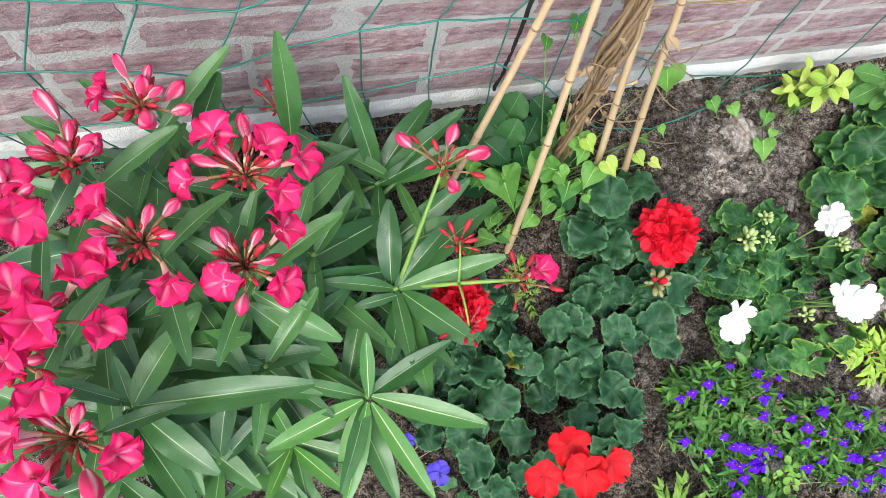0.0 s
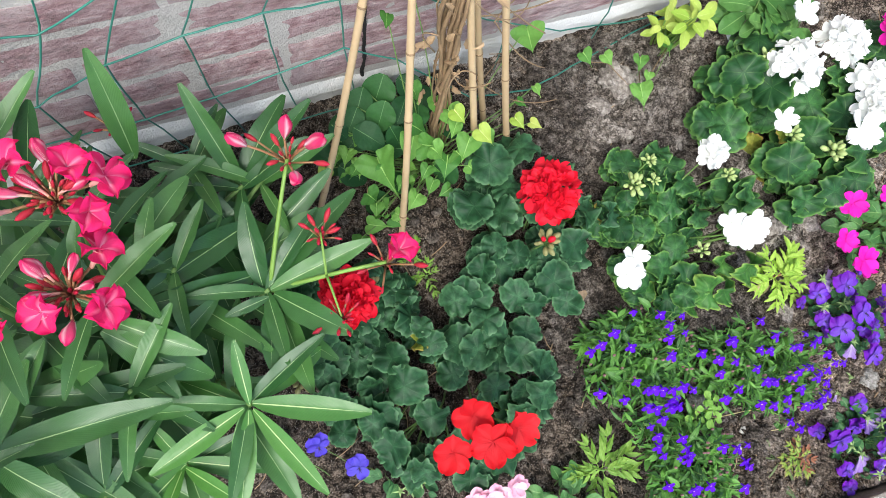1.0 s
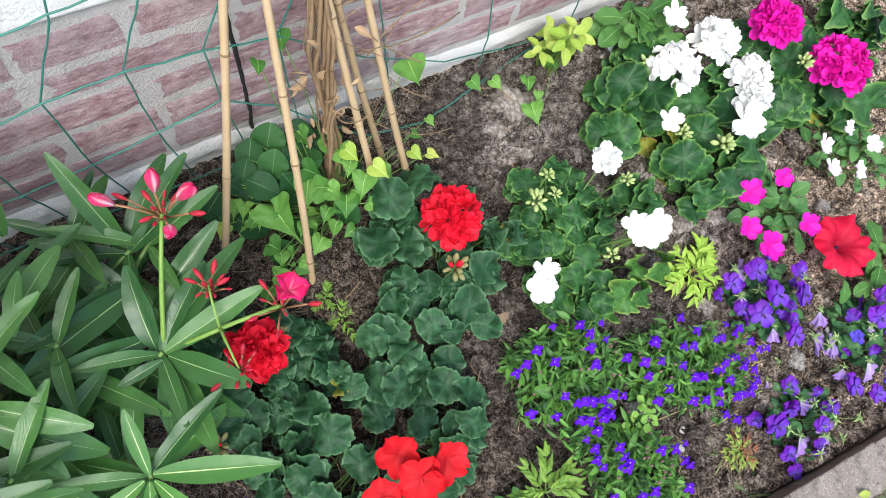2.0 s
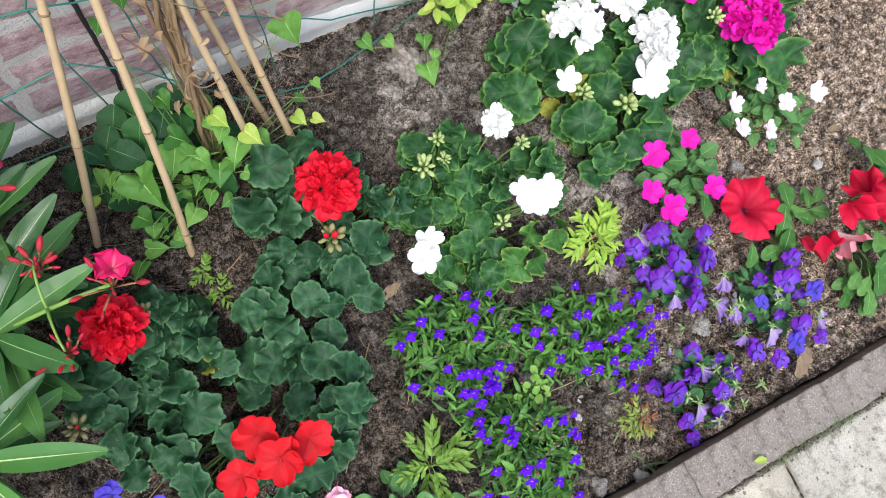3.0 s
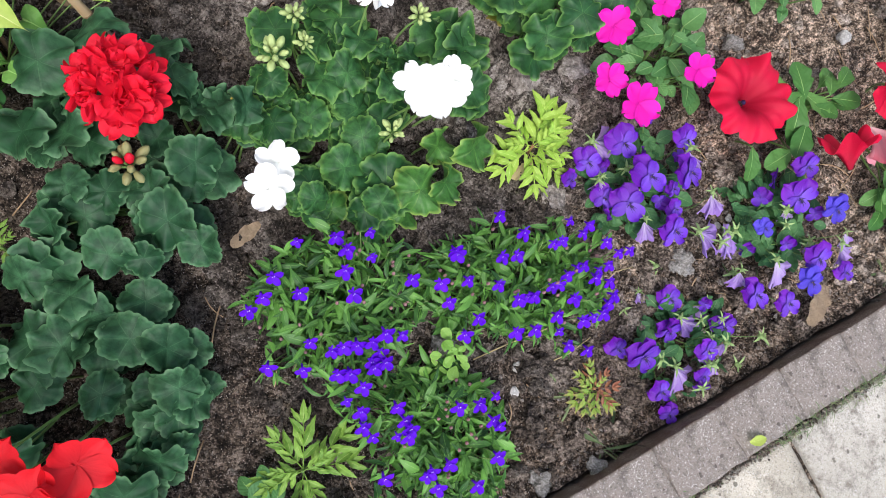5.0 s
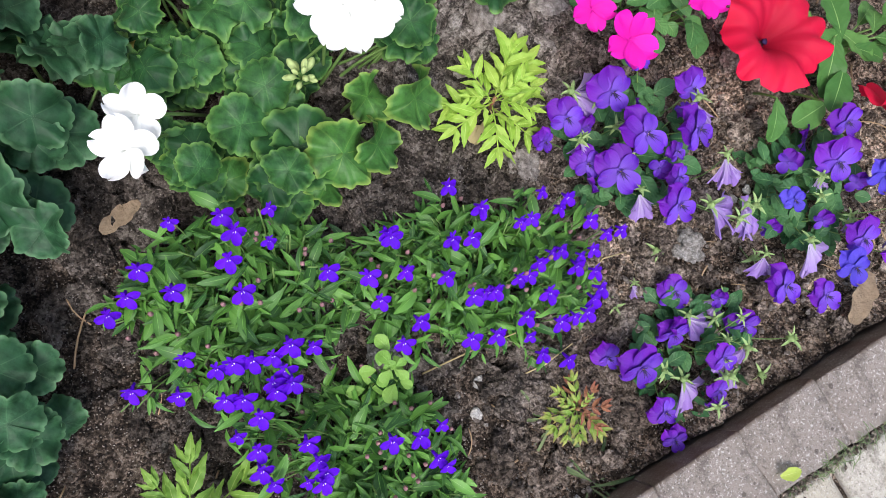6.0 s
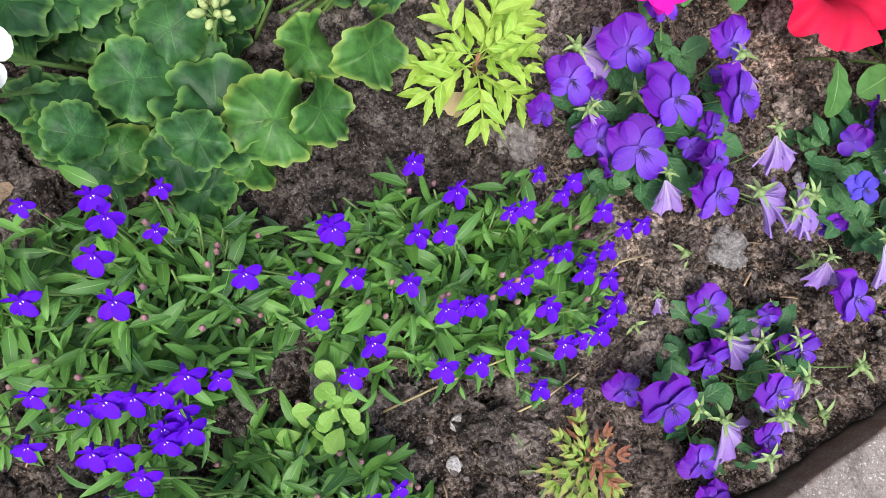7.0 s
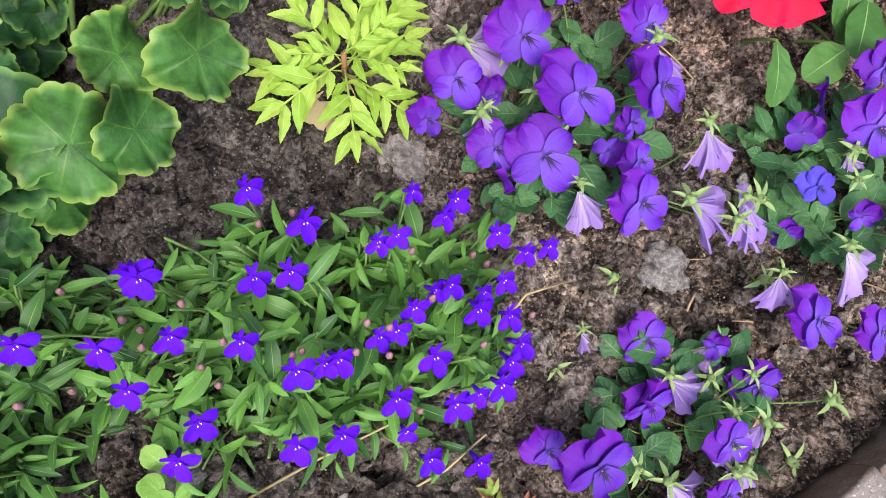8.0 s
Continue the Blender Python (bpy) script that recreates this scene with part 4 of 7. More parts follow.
VINE_HEARTS = [
    (0.100, -0.164, 0.079, 0.033), (0.143, -0.151, 0.090, 0.028), (0.077, -0.140, 0.050, 0.017), (0.065, -0.119, 0.052, 0.014),
    (0.172, -0.153, 0.089, 0.022), (0.215, -0.169, 0.088, 0.023), (0.243, -0.164, 0.099, 0.019), (0.177, -0.165, 0.089, 0.019),
    (0.187, -0.178, 0.068, 0.022), (0.158, -0.175, 0.058, 0.015), (0.163, -0.191, 0.037, 0.016), (0.083, -0.196, 0.026, 0.014),
    (0.097, -0.190, 0.017, 0.011), (0.029, -0.129, 0.031, 0.015), (0.055, -0.110, 0.043, 0.015), (0.082, -0.182, 0.037, 0.018),
    (0.164, -0.126, 0.091, 0.023), (0.136, -0.180, 0.028, 0.019), (0.213, -0.125, 0.092, 0.021), (0.202, -0.105, 0.093, 0.023),
]
VINE_DARK = [
    (0.124, -0.088, 0.084, 0.031), (0.155, -0.086, 0.084, 0.027), (0.095, -0.109, 0.083, 0.031), (0.133, -0.053, 0.087, 0.034),
    (0.102, -0.062, 0.086, 0.031), (0.172, -0.058, 0.086, 0.029), (0.174, -0.098, 0.083, 0.026), (0.062, -0.094, 0.084, 0.020),
    (0.132, -0.122, 0.082, 0.026), (0.087, -0.082, 0.085, 0.025),
]
VINE_UP = [
    (0.348, -0.056, 0.117, 0.030), (0.334, -0.111, 0.043, 0.013), (0.364, -0.099, 0.043, 0.013), (0.319, -0.138, 0.041, 0.017),
    (0.342, -0.148, 0.040, 0.015), (0.166, -0.096, 0.134, 0.019), (0.216, -0.132, 0.111, 0.019), (0.209, -0.140, 0.090, 0.018),
    (0.170, -0.039, 0.257, 0.017), (0.137, -0.047, 0.237, 0.016), (0.259, -0.161, 0.069, 0.020), (0.211, -0.171, 0.068, 0.020),
]
SEEDLING = [
    (0.461, -0.072, 0.040, 0.016), (0.492, -0.083, 0.040, 0.015), (0.539, -0.102, 0.038, 0.015), (0.542, -0.126, 0.036, 0.012),
    (0.522, -0.152, 0.035, 0.023), (0.597, -0.085, 0.039, 0.016), (0.518, -0.141, 0.035, 0.013),
]
PALE_GREEN = [
    (0.743, -0.072, 0.080, 0.027), (0.746, -0.111, 0.078, 0.024), (0.762, -0.139, 0.076, 0.025), (0.733, -0.096, 0.079, 0.022),
    (0.783, -0.081, 0.080, 0.024),
]
PETUNIA_RIGHT_LEAVES = [
    (1.141, -0.582, 0.008, 0.028), (1.129, -0.567, 0.009, 0.022), (1.006, -0.747, -0.004, 0.029), (0.977, -0.740, -0.003, 0.024),
    (1.042, -0.729, -0.003, 0.032), (0.971, -0.764, -0.005, 0.025), (1.011, -0.786, -0.007, 0.032), (0.966, -0.725, -0.002, 0.019),
    (1.134, -0.608, 0.006, 0.025), (1.045, -0.694, -0.000, 0.024), (1.090, -0.689, 0.000, 0.025),
]
PETUNIA_LEAVES = [
    (0.954, -0.556, 0.000, 0.027), (0.955, -0.594, -0.003, 0.024), (0.919, -0.598, -0.003, 0.029), (0.871, -0.623, -0.005, 0.025),
    (0.838, -0.614, -0.004, 0.022), (0.909, -0.620, -0.005, 0.025), (0.986, -0.581, -0.002, 0.019), (1.007, -0.583, -0.002, 0.020),
    (0.994, -0.609, -0.004, 0.020), (0.962, -0.606, -0.004, 0.021), (0.923, -0.578, -0.002, 0.027),
]
OLEANDER_LEAVES_A = [
    (-0.129, -0.403, 0.215, -0.123, -0.344, 0.250), (-0.126, -0.403, 0.215, -0.020, -0.452, 0.240), (-0.127, -0.409, 0.215, -0.083, -0.510, 0.230),
    (-0.131, -0.408, 0.215, -0.165, -0.504, 0.220), (-0.135, -0.405, 0.215, -0.234, -0.435, 0.220), (-0.125, -0.399, 0.210, -0.036, -0.372, 0.190),
    (-0.134, -0.401, 0.205, -0.191, -0.354, 0.200), (-0.141, -0.410, 0.200, -0.170, -0.481, 0.170), (-0.077, -0.296, 0.200, 0.035, -0.287, 0.240),
    (-0.076, -0.292, 0.200, 0.031, -0.224, 0.250), (-0.075, -0.301, 0.200, -0.020, -0.372, 0.250), (-0.074, -0.306, 0.190, -0.069, -0.413, 0.220),
    (-0.078, -0.305, 0.190, -0.100, -0.374, 0.210), (-0.081, -0.303, 0.200, -0.128, -0.310, 0.210), (-0.082, -0.273, 0.190, -0.191, -0.289, 0.250),
    (-0.084, -0.288, 0.190, -0.082, -0.220, 0.250),
]
OLEANDER_LEAVES_B = [
    (-0.076, -0.208, 0.170, -0.185, -0.267, 0.240), (-0.079, -0.197, 0.160, -0.185, -0.249, 0.240), (-0.074, -0.153, 0.150, -0.098, -0.085, 0.260),
    (-0.073, -0.157, 0.150, 0.021, -0.116, 0.240), (-0.075, -0.149, 0.140, -0.006, -0.078, 0.200), (-0.069, -0.244, 0.170, 0.019, -0.228, 0.200),
    (-0.073, -0.234, 0.160, 0.024, -0.185, 0.200), (-0.091, -0.221, 0.150, -0.117, -0.158, 0.200), (-0.121, -0.200, 0.140, -0.122, -0.122, 0.180),
    (-0.104, -0.134, 0.150, -0.166, -0.109, 0.170), (-0.330, -0.375, 0.290, -0.284, -0.321, 0.330), (-0.330, -0.376, 0.290, -0.180, -0.386, 0.330),
    (-0.328, -0.379, 0.290, -0.271, -0.446, 0.310), (-0.331, -0.379, 0.280, -0.266, -0.398, 0.290), (-0.335, -0.372, 0.280, -0.337, -0.336, 0.310),
    (-0.337, -0.377, 0.280, -0.364, -0.426, 0.290),
]
OLEANDER_LEAVES_C = [
    (-0.309, -0.326, 0.240, -0.228, -0.335, 0.300), (-0.313, -0.346, 0.230, -0.178, -0.355, 0.290), (-0.227, -0.300, 0.270, -0.151, -0.379, 0.240),
    (-0.221, -0.290, 0.270, -0.149, -0.352, 0.270), (-0.225, -0.379, 0.240, -0.173, -0.394, 0.260), (-0.260, -0.353, 0.230, -0.226, -0.314, 0.290),
    (-0.279, -0.429, 0.200, -0.257, -0.355, 0.250), (-0.210, -0.435, 0.170, -0.281, -0.476, 0.190), (-0.210, -0.435, 0.170, -0.227, -0.386, 0.200),
    (-0.211, -0.438, 0.170, -0.165, -0.490, 0.200), (-0.207, -0.433, 0.170, -0.141, -0.466, 0.180), (-0.213, -0.437, 0.170, -0.242, -0.483, 0.200),
    (-0.252, -0.332, 0.200, -0.254, -0.297, 0.280), (-0.347, -0.167, 0.300, -0.283, -0.233, 0.340), (-0.257, -0.124, 0.260, -0.222, -0.095, 0.330),
    (-0.167, -0.122, 0.220, -0.156, -0.081, 0.340),
]
OLEANDER_LEAVES_D = [
    (-0.281, -0.189, 0.300, -0.304, -0.169, 0.330), (-0.220, -0.258, 0.320, -0.206, -0.225, 0.360), (-0.217, -0.253, 0.300, -0.239, -0.221, 0.330),
    (-0.177, -0.246, 0.270, -0.156, -0.201, 0.300), (-0.175, -0.226, 0.260, -0.119, -0.176, 0.280), (-0.420, -0.247, 0.320, -0.319, -0.244, 0.340),
    (-0.421, -0.263, 0.300, -0.340, -0.260, 0.320), (-0.340, -0.297, 0.300, -0.310, -0.279, 0.340), (-0.311, -0.301, 0.300, -0.284, -0.291, 0.330),
    (-0.380, -0.238, 0.320, -0.377, -0.234, 0.360), (-0.322, -0.335, 0.250, -0.270, -0.301, 0.300), (-0.284, -0.302, 0.270, -0.303, -0.341, 0.270),
    (-0.395, -0.117, 0.300, -0.342, -0.165, 0.320), (-0.372, -0.112, 0.280, -0.401, -0.102, 0.300), (-0.276, -0.133, 0.300, -0.315, -0.171, 0.280),
    (-0.216, -0.084, 0.200, -0.237, -0.136, 0.220),
]
OLEANDER_HEADS = [
    (-0.206, -0.214, 0.385, 0.035), (-0.217, -0.286, 0.370, 0.033), (-0.288, -0.261, 0.392, 0.033), (-0.366, -0.311, 0.398, 0.036),
    (-0.353, -0.396, 0.372, 0.036), (-0.285, -0.132, 0.361, 0.035), (-0.331, -0.191, 0.397, 0.027), (-0.370, -0.228, 0.414, 0.030),
    (-0.380, -0.337, 0.386, 0.025),
]
OLEANDER_BUDS = [
    (-0.021, -0.195, 0.296, 0.034), (0.042, -0.316, 0.258, 0.032), (-0.175, -0.089, 0.244, 0.024), (-0.018, -0.353, 0.235, 0.021),
    (-0.011, -0.264, 0.241, 0.015),
]
OLEANDER_TIPS = [
    (-0.129, -0.404, 0.211, 0.006), (-0.079, -0.295, 0.199, 0.006), (-0.332, -0.375, 0.283, 0.005), (-0.211, -0.436, 0.159, 0.006),
    (-0.073, -0.160, 0.159, 0.007),
]
OLEANDER_BLOOMS_A = [
    (-0.221, -0.193, 0.417, 0.017), (-0.199, -0.185, 0.407, 0.010), (-0.184, -0.203, 0.406, 0.015), (-0.160, -0.218, 0.405, 0.017),
    (-0.178, -0.241, 0.403, 0.016), (-0.247, -0.223, 0.404, 0.015), (-0.309, -0.243, 0.413, 0.018), (-0.308, -0.274, 0.411, 0.015),
    (-0.260, -0.243, 0.403, 0.009), (-0.268, -0.297, 0.399, 0.017), (-0.181, -0.268, 0.391, 0.016), (-0.231, -0.301, 0.389, 0.015),
    (-0.188, -0.311, 0.388, 0.016), (-0.220, -0.320, 0.377, 0.010), (-0.229, -0.268, 0.391, 0.010),
]
OLEANDER_BLOOMS_B = [
    (-0.326, -0.292, 0.419, 0.017), (-0.314, -0.325, 0.417, 0.017), (-0.352, -0.318, 0.427, 0.020), (-0.363, -0.296, 0.429, 0.018),
    (-0.355, -0.362, 0.414, 0.018), (-0.371, -0.342, 0.426, 0.018), (-0.377, -0.389, 0.402, 0.017), (-0.371, -0.422, 0.390, 0.019),
    (-0.317, -0.415, 0.390, 0.016), (-0.336, -0.433, 0.389, 0.014), (-0.350, -0.135, 0.381, 0.012), (-0.313, -0.187, 0.407, 0.014),
    (-0.363, -0.215, 0.425, 0.016), (-0.360, -0.243, 0.423, 0.018), (-0.307, -0.126, 0.371, 0.016), (-0.279, -0.124, 0.372, 0.012),
]
OLEANDER_BLOOMS_C = [
    (-0.332, -0.186, 0.407, 0.009), (-0.347, -0.188, 0.407, 0.010), (-0.254, -0.130, 0.371, 0.012), (-0.250, -0.148, 0.370, 0.010),
    (-0.278, -0.152, 0.370, 0.013), (-0.015, -0.177, 0.318, 0.012), (0.007, -0.199, 0.316, 0.013), (-0.061, -0.177, 0.318, 0.011),
    (-0.020, -0.223, 0.304, 0.011), (0.054, -0.315, 0.278, 0.017),
]
GRASS = [
    (0.522, -0.676, -0.049, 0.007), (0.529, -0.723, -0.052, 0.007), (0.529, -0.781, -0.056, 0.007), (0.723, -0.907, -0.058, 0.014),
    (0.803, -0.886, -0.058, 0.011), (0.940, -0.889, -0.058, 0.016), (0.547, -0.891, -0.058, 0.010), (0.933, -0.806, -0.058, 0.008),
]
RED_FRONT_MORE = [
    (0.174, -0.520, 0.023, 0.029), (0.145, -0.548, 0.021, 0.030), (0.111, -0.566, 0.019, 0.028), (0.083, -0.528, 0.022, 0.029),
    (0.079, -0.573, 0.019, 0.027), (0.051, -0.524, 0.022, 0.025), (0.177, -0.550, 0.020, 0.022), (-0.015, -0.463, 0.027, 0.026),
    (-0.005, -0.515, 0.023, 0.025), (0.028, -0.543, 0.021, 0.025), (-0.053, -0.461, 0.027, 0.022),
]
RED_FADED = [
    (0.080, -0.385, 0.023, 0.023), (0.380, -0.301, 0.029, 0.019),
]
WHITE_SPOTS = [
    (0.478, -0.682, -0.049, 0.004), (0.494, -0.661, -0.048, 0.004), (0.510, -0.680, -0.049, 0.003), (0.558, -0.670, -0.048, 0.003),
    (0.378, -0.527, -0.038, 0.003), (0.336, -0.536, -0.038, 0.002), (0.340, -0.578, -0.042, 0.002), (0.297, -0.584, -0.042, 0.002),
    (0.798, -0.280, -0.020, 0.004), (1.068, -0.541, -0.039, 0.006), (0.679, -0.285, -0.020, 0.004), (0.802, -0.651, -0.047, 0.003),
    (0.786, -0.651, -0.047, 0.003),
]
WHITE_BACK_FADED = [
    (0.687, -0.297, 0.029, 0.025), (0.681, -0.315, -0.002, 0.022), (0.672, -0.269, 0.011, 0.020), (0.711, -0.271, 0.031, 0.023),
]
MAGENTA_FADED = [
    (1.001, -0.331, 0.006, 0.027), (1.053, -0.340, 0.016, 0.028),
]


# ---- leaf and petal shapes ----
def round_leaf(seed, cup=0.1, ruffle=0.16, gap=-0.15, lobes=6, crinkle=0.75):
    """A round, lobed and ruffled geranium leaf of radius 1 with its stalk at the origin: verts, faces, uvs."""
    r = random.Random(seed)
    rings, steps = 9, 73
    verts, uvs, faces = [(0, 0, 0)], [(0.5, 0.0)], []
    ph = [r.uniform(0, 6.28) for _ in range(5)]
    depth = [r.uniform(0.75, 1.2) for _ in range(lobes)]
    for k in range(1, rings):
        s = k / (rings - 1)
        for i in range(steps):
            w = i / (steps - 1)
            a = gap / 2 + w * (2 * math.pi - gap) - math.pi / 2
            which = min(lobes - 1, int(w * lobes))
            lobe = abs(math.sin(math.pi * lobes * w)) ** 0.55
            tooth = abs(math.sin(math.pi * lobes * 3 * w)) ** 0.8
            edge = 0.86 + 0.075 * lobe * depth[which] + 0.060 * tooth
            rad = s * (0.88 + (edge - 0.88) * s ** 2.2)
            fold = math.cos(2 * math.pi * lobes * w)
            z = cup * s * s + 0.10 * s * (1 - s) - 0.075 * s * s * fold * depth[which] - 0.10 * s ** 8
            z += 1.1 * ruffle * s ** 2 * math.sin(2 * a + ph[0]) + ruffle * 1.2 * s ** 3 * math.sin(3 * a + ph[1])
            z += ruffle * crinkle * s ** 4 * math.sin(7 * a + ph[2]) + 0.10 * s * (w - 0.5) + ruffle * 0.30 * s ** 5 * math.sin(13 * a + ph[4]) + 0.10 * s * math.sin(a + ph[3])
            verts.append((rad * math.cos(a), rad * math.sin(a), z))
            uvs.append((w, s))
    for i in range(steps - 1):
        faces.append((0, 1 + i, 2 + i))
    for k in range(rings - 2):
        for i in range(steps - 1):
            a = 1 + k * steps + i
            faces.append((a, a + steps, a + steps + 1, a + 1))
    return verts, faces, uvs


def petal(width=0.8, cup=0.25, notch=0.0, ruffle=0.05, seed=0, nx=6, ny=8, root=0.16, curl=0.0):
    """A petal one long along y: narrow at its root, rounded at its end."""
    verts, uvs, faces = [], [], []
    ph = random.Random(seed).uniform(0, 6)
    for j in range(ny):
        v = 1 - (1 - j / (ny - 1)) ** 1.5
        grow = root + (1 - root) * math.sin(math.pi / 2 * min(1, v / 0.62)) ** 1.1
        end = math.sqrt(max(0.0, 1 - (max(0, v - 0.55) / 0.46) ** 2.2))
        half = width / 2 * grow * max(end, 0.12)
        for i in range(nx):
            s = 2 * i / (nx - 1) - 1
            y = v - notch * (1 - abs(s)) ** 2 * v ** 4
            z = cup * v * v + 0.16 * s * s * v * width + ruffle * v * v * math.sin(s * 4.5 + ph) - curl * v ** 4 - 0.03 * (1 - abs(s)) * v
            verts.append((s * half, y, z))
            uvs.append(((s + 1) / 2 * 0.98 + 0.01, v))
    for j in range(ny - 1):
        for i in range(nx - 1):
            a = j * nx + i
            faces.append((a, a + 1, a + nx + 1, a + nx))
    return verts, faces, uvs


def flower_of(petals):
    """Petals grown together at the middle; each keeps its own number in u."""
    verts, faces, uvs = [(0.0, 0.0, 0.0)], [], [(0.5, 0.0)]
    for k, (v, f, u) in enumerate(petals):
        n = len(verts)
        verts += [tuple(p) for p in v]
        faces += [tuple(i + n for i in q) for q in f]
        uvs += [(a + k, b) for a, b in u]
        width = next(i for i in range(1, len(u)) if u[i][1] != u[0][1])
        faces += [(0, n + i, n + i + 1) for i in range(width - 1)]
    return verts, faces, uvs


def ring_of(geo, count, tilt=0.0, start=0.0, spread=2 * math.pi, jitter=0.0, seed=0, scale=1.0, roll=0.0):
    """Copies of a petal round the z axis, lifted by tilt, as a list."""
    r = random.Random(seed)
    out = []
    for i in range(count):
        a = start + spread * i / count + r.uniform(-jitter, jitter)
        m = Matrix.Rotation(a, 4, "Z") @ Matrix.Rotation(tilt + r.uniform(-jitter, jitter), 4, "X") @ Matrix.Rotation(roll + r.uniform(-jitter, jitter), 4, "Y") @ Matrix.Scale(scale * r.uniform(1 - jitter * 0.5, 1), 4)
        out.append(moved(geo, m))
    return out


def built(name, geo, material):
    v, f, u = geo
    return mesh(name, v, f, material, u)


def heart_leaf(width=0.95, fold=0.16, droop=0.25, wave=0.08, point=0.12, rings=7, steps=40):
    """A heart-shaped leaf: its stalk in the notch at the origin, its drawn-out tip at one along y."""
    middle = 0.27
    verts, uvs, faces = [(0, middle, 0)], [(0.5, middle)], []
    for k in range(1, rings):
        q = k / (rings - 1)
        for i in range(steps):
            a = 2 * math.pi * i / steps
            ox = math.sin(a) ** 3 * width / 2
            oy = (5 - 13 * math.cos(a) + 5 * math.cos(2 * a) + 2 * math.cos(3 * a) + math.cos(4 * a)) / 22
            oy += point * math.exp(-((a - math.pi) / 0.22) ** 2)
            oy *= 0.45 if oy < 0 else 1.0
            ox *= 1.0 + 0.05 * math.sin(3 * a + fold * 40)
            x, y = ox * q, middle + (oy / (1 + point) - middle) * q
            z = abs(x) * fold * 1.6 - droop * max(0, y) ** 2 - 0.35 * x * x - 0.25 * min(0, y) ** 2
            z += wave * q * q * math.sin(4 * a + width * 9) * 0.5 + wave * 0.4 * q ** 3 * math.sin(9 * a)
            verts.append((x, y, z))
            uvs.append((0.5 + x / width, max(0.0, y)))
    for i in range(steps):
        faces.append((0, 1 + i, 1 + (i + 1) % steps))
    for k in range(rings - 2):
        for i in range(steps):
            p, q = 1 + k * steps + i, 1 + k * steps + (i + 1) % steps
            faces.append((p, p + steps, q + steps, q))
    return verts, faces, uvs


def oval_shape(v):
    return math.sin(math.pi * (v * 0.94 + 0.03) ** 0.9) ** 0.75


def blunt_shape(v):
    return math.sin(math.pi * (v * 0.95 + 0.03) ** 1.5) ** 0.62 * (0.97 + 0.03 * math.sin(v * 45))


def strap_shape(v):
    return math.sin(math.pi * (v * 0.955 + 0.02) ** 0.98) ** 0.66


def spear_shape(v):
    return math.sin(math.pi * (v * 0.96 + 0.02) ** 0.95) ** 0.95


LEAVES_RED = [built("leaf", round_leaf(i, -0.10 + 0.14 * (i % 3), 0.14 + 0.05 * (i % 2)), RED_GERANIUM_LEAF) for i in range(8)]
LEAVES_WHITE = [built("leaf", round_leaf(i + 10, -0.26 + 0.16 * (i % 3), 0.13 + 0.05 * (i % 3), crinkle=0.9), WHITE_GERANIUM_LEAF) for i in range(9)]
LEAVES_CURLED = [built("leaf", round_leaf(i + 20, 0.22 - 0.30 * (i % 2), 0.34, crinkle=0.45), BRIGHT_LEAF) for i in range(4)]
LEAVES_FADED = [built("leaf", round_leaf(i + 30, 0.2, 0.2), FADING_LEAF) for i in range(2)]
HEARTS = [built("leaf", heart_leaf(0.88 + 0.07 * i, 0.08 + 0.10 * i, 0.15 + 0.16 * i, 0.07 + 0.03 * i), HEART_LEAF) for i in range(4)]
HEARTS_LIME = [built("leaf", heart_leaf(0.9, 0.2, 0.2), LIME_LEAF)]
DARK_OVALS = [built("leaf", blade(0.85, 9, 11, 0.10, 0.25 + 0.1 * i, oval_shape, 0.10), DARK_VINE_LEAF) for i in range(2)]
IMP_LEAVES = [built("leaf", blade(0.74, 7, 9, 0.14, 0.25 + 0.12 * i, oval_shape, 0.08), IMPATIENS_LEAF) for i in range(2)]
PET_LEAVES = [built("leaf", blade(0.50, 7, 12, 0.14, 0.2 + 0.12 * i, blunt_shape, 0.16), PETUNIA_LEAF) for i in range(2)]
VIO_LEAVES = [built("leaf", blade(0.66, 7, 13, 0.12, 0.25, lambda v: oval_shape(v) * (0.965 + 0.035 * math.sin(v * 38)), 0.08), VIOLA_LEAF) for i in range(2)]
LIME_OVALS = [built("leaf", blade(0.46, 7, 10, 0.12, 0.3, oval_shape, 0.06), LIME_LEAF)]


def up_tilt(p, centre, k, r):
    """A leaf normal: mostly up, leaning away from the plant's middle."""
    d = Vector((p[0] - centre[0], p[1] - centre[1], 0))
    if d.length > 0:
        d = d / max(d.length, 0.05)
    return Vector((d.x * k + r.uniform(-0.25, 0.25), d.y * k + r.uniform(-0.25, 0.25) - 0.12, 1.0))


def stalks(parent, base, ends, radius, material, sag=-0.008, name="stalk", sides=5, loose=0.012, follow=0.0):
    """All leaf and flower stalks of a plant, as one mesh."""
    r = random.Random(len(ends) + 3)
    pieces = []
    for e in ends:
        b = (base[0] + (e[0] - base[0]) * follow + r.uniform(-loose, loose), base[1] + (e[1] - base[1]) * follow + r.uniform(-loose, loose), base[2] - 0.01)
        pieces.append(tube(curve_points(b, e, -sag, r.uniform(-0.008, 0.008), 6), radius, sides, 0.7))
    part(name, built(name, join_meshes(pieces), material), parent, kind="stuff")


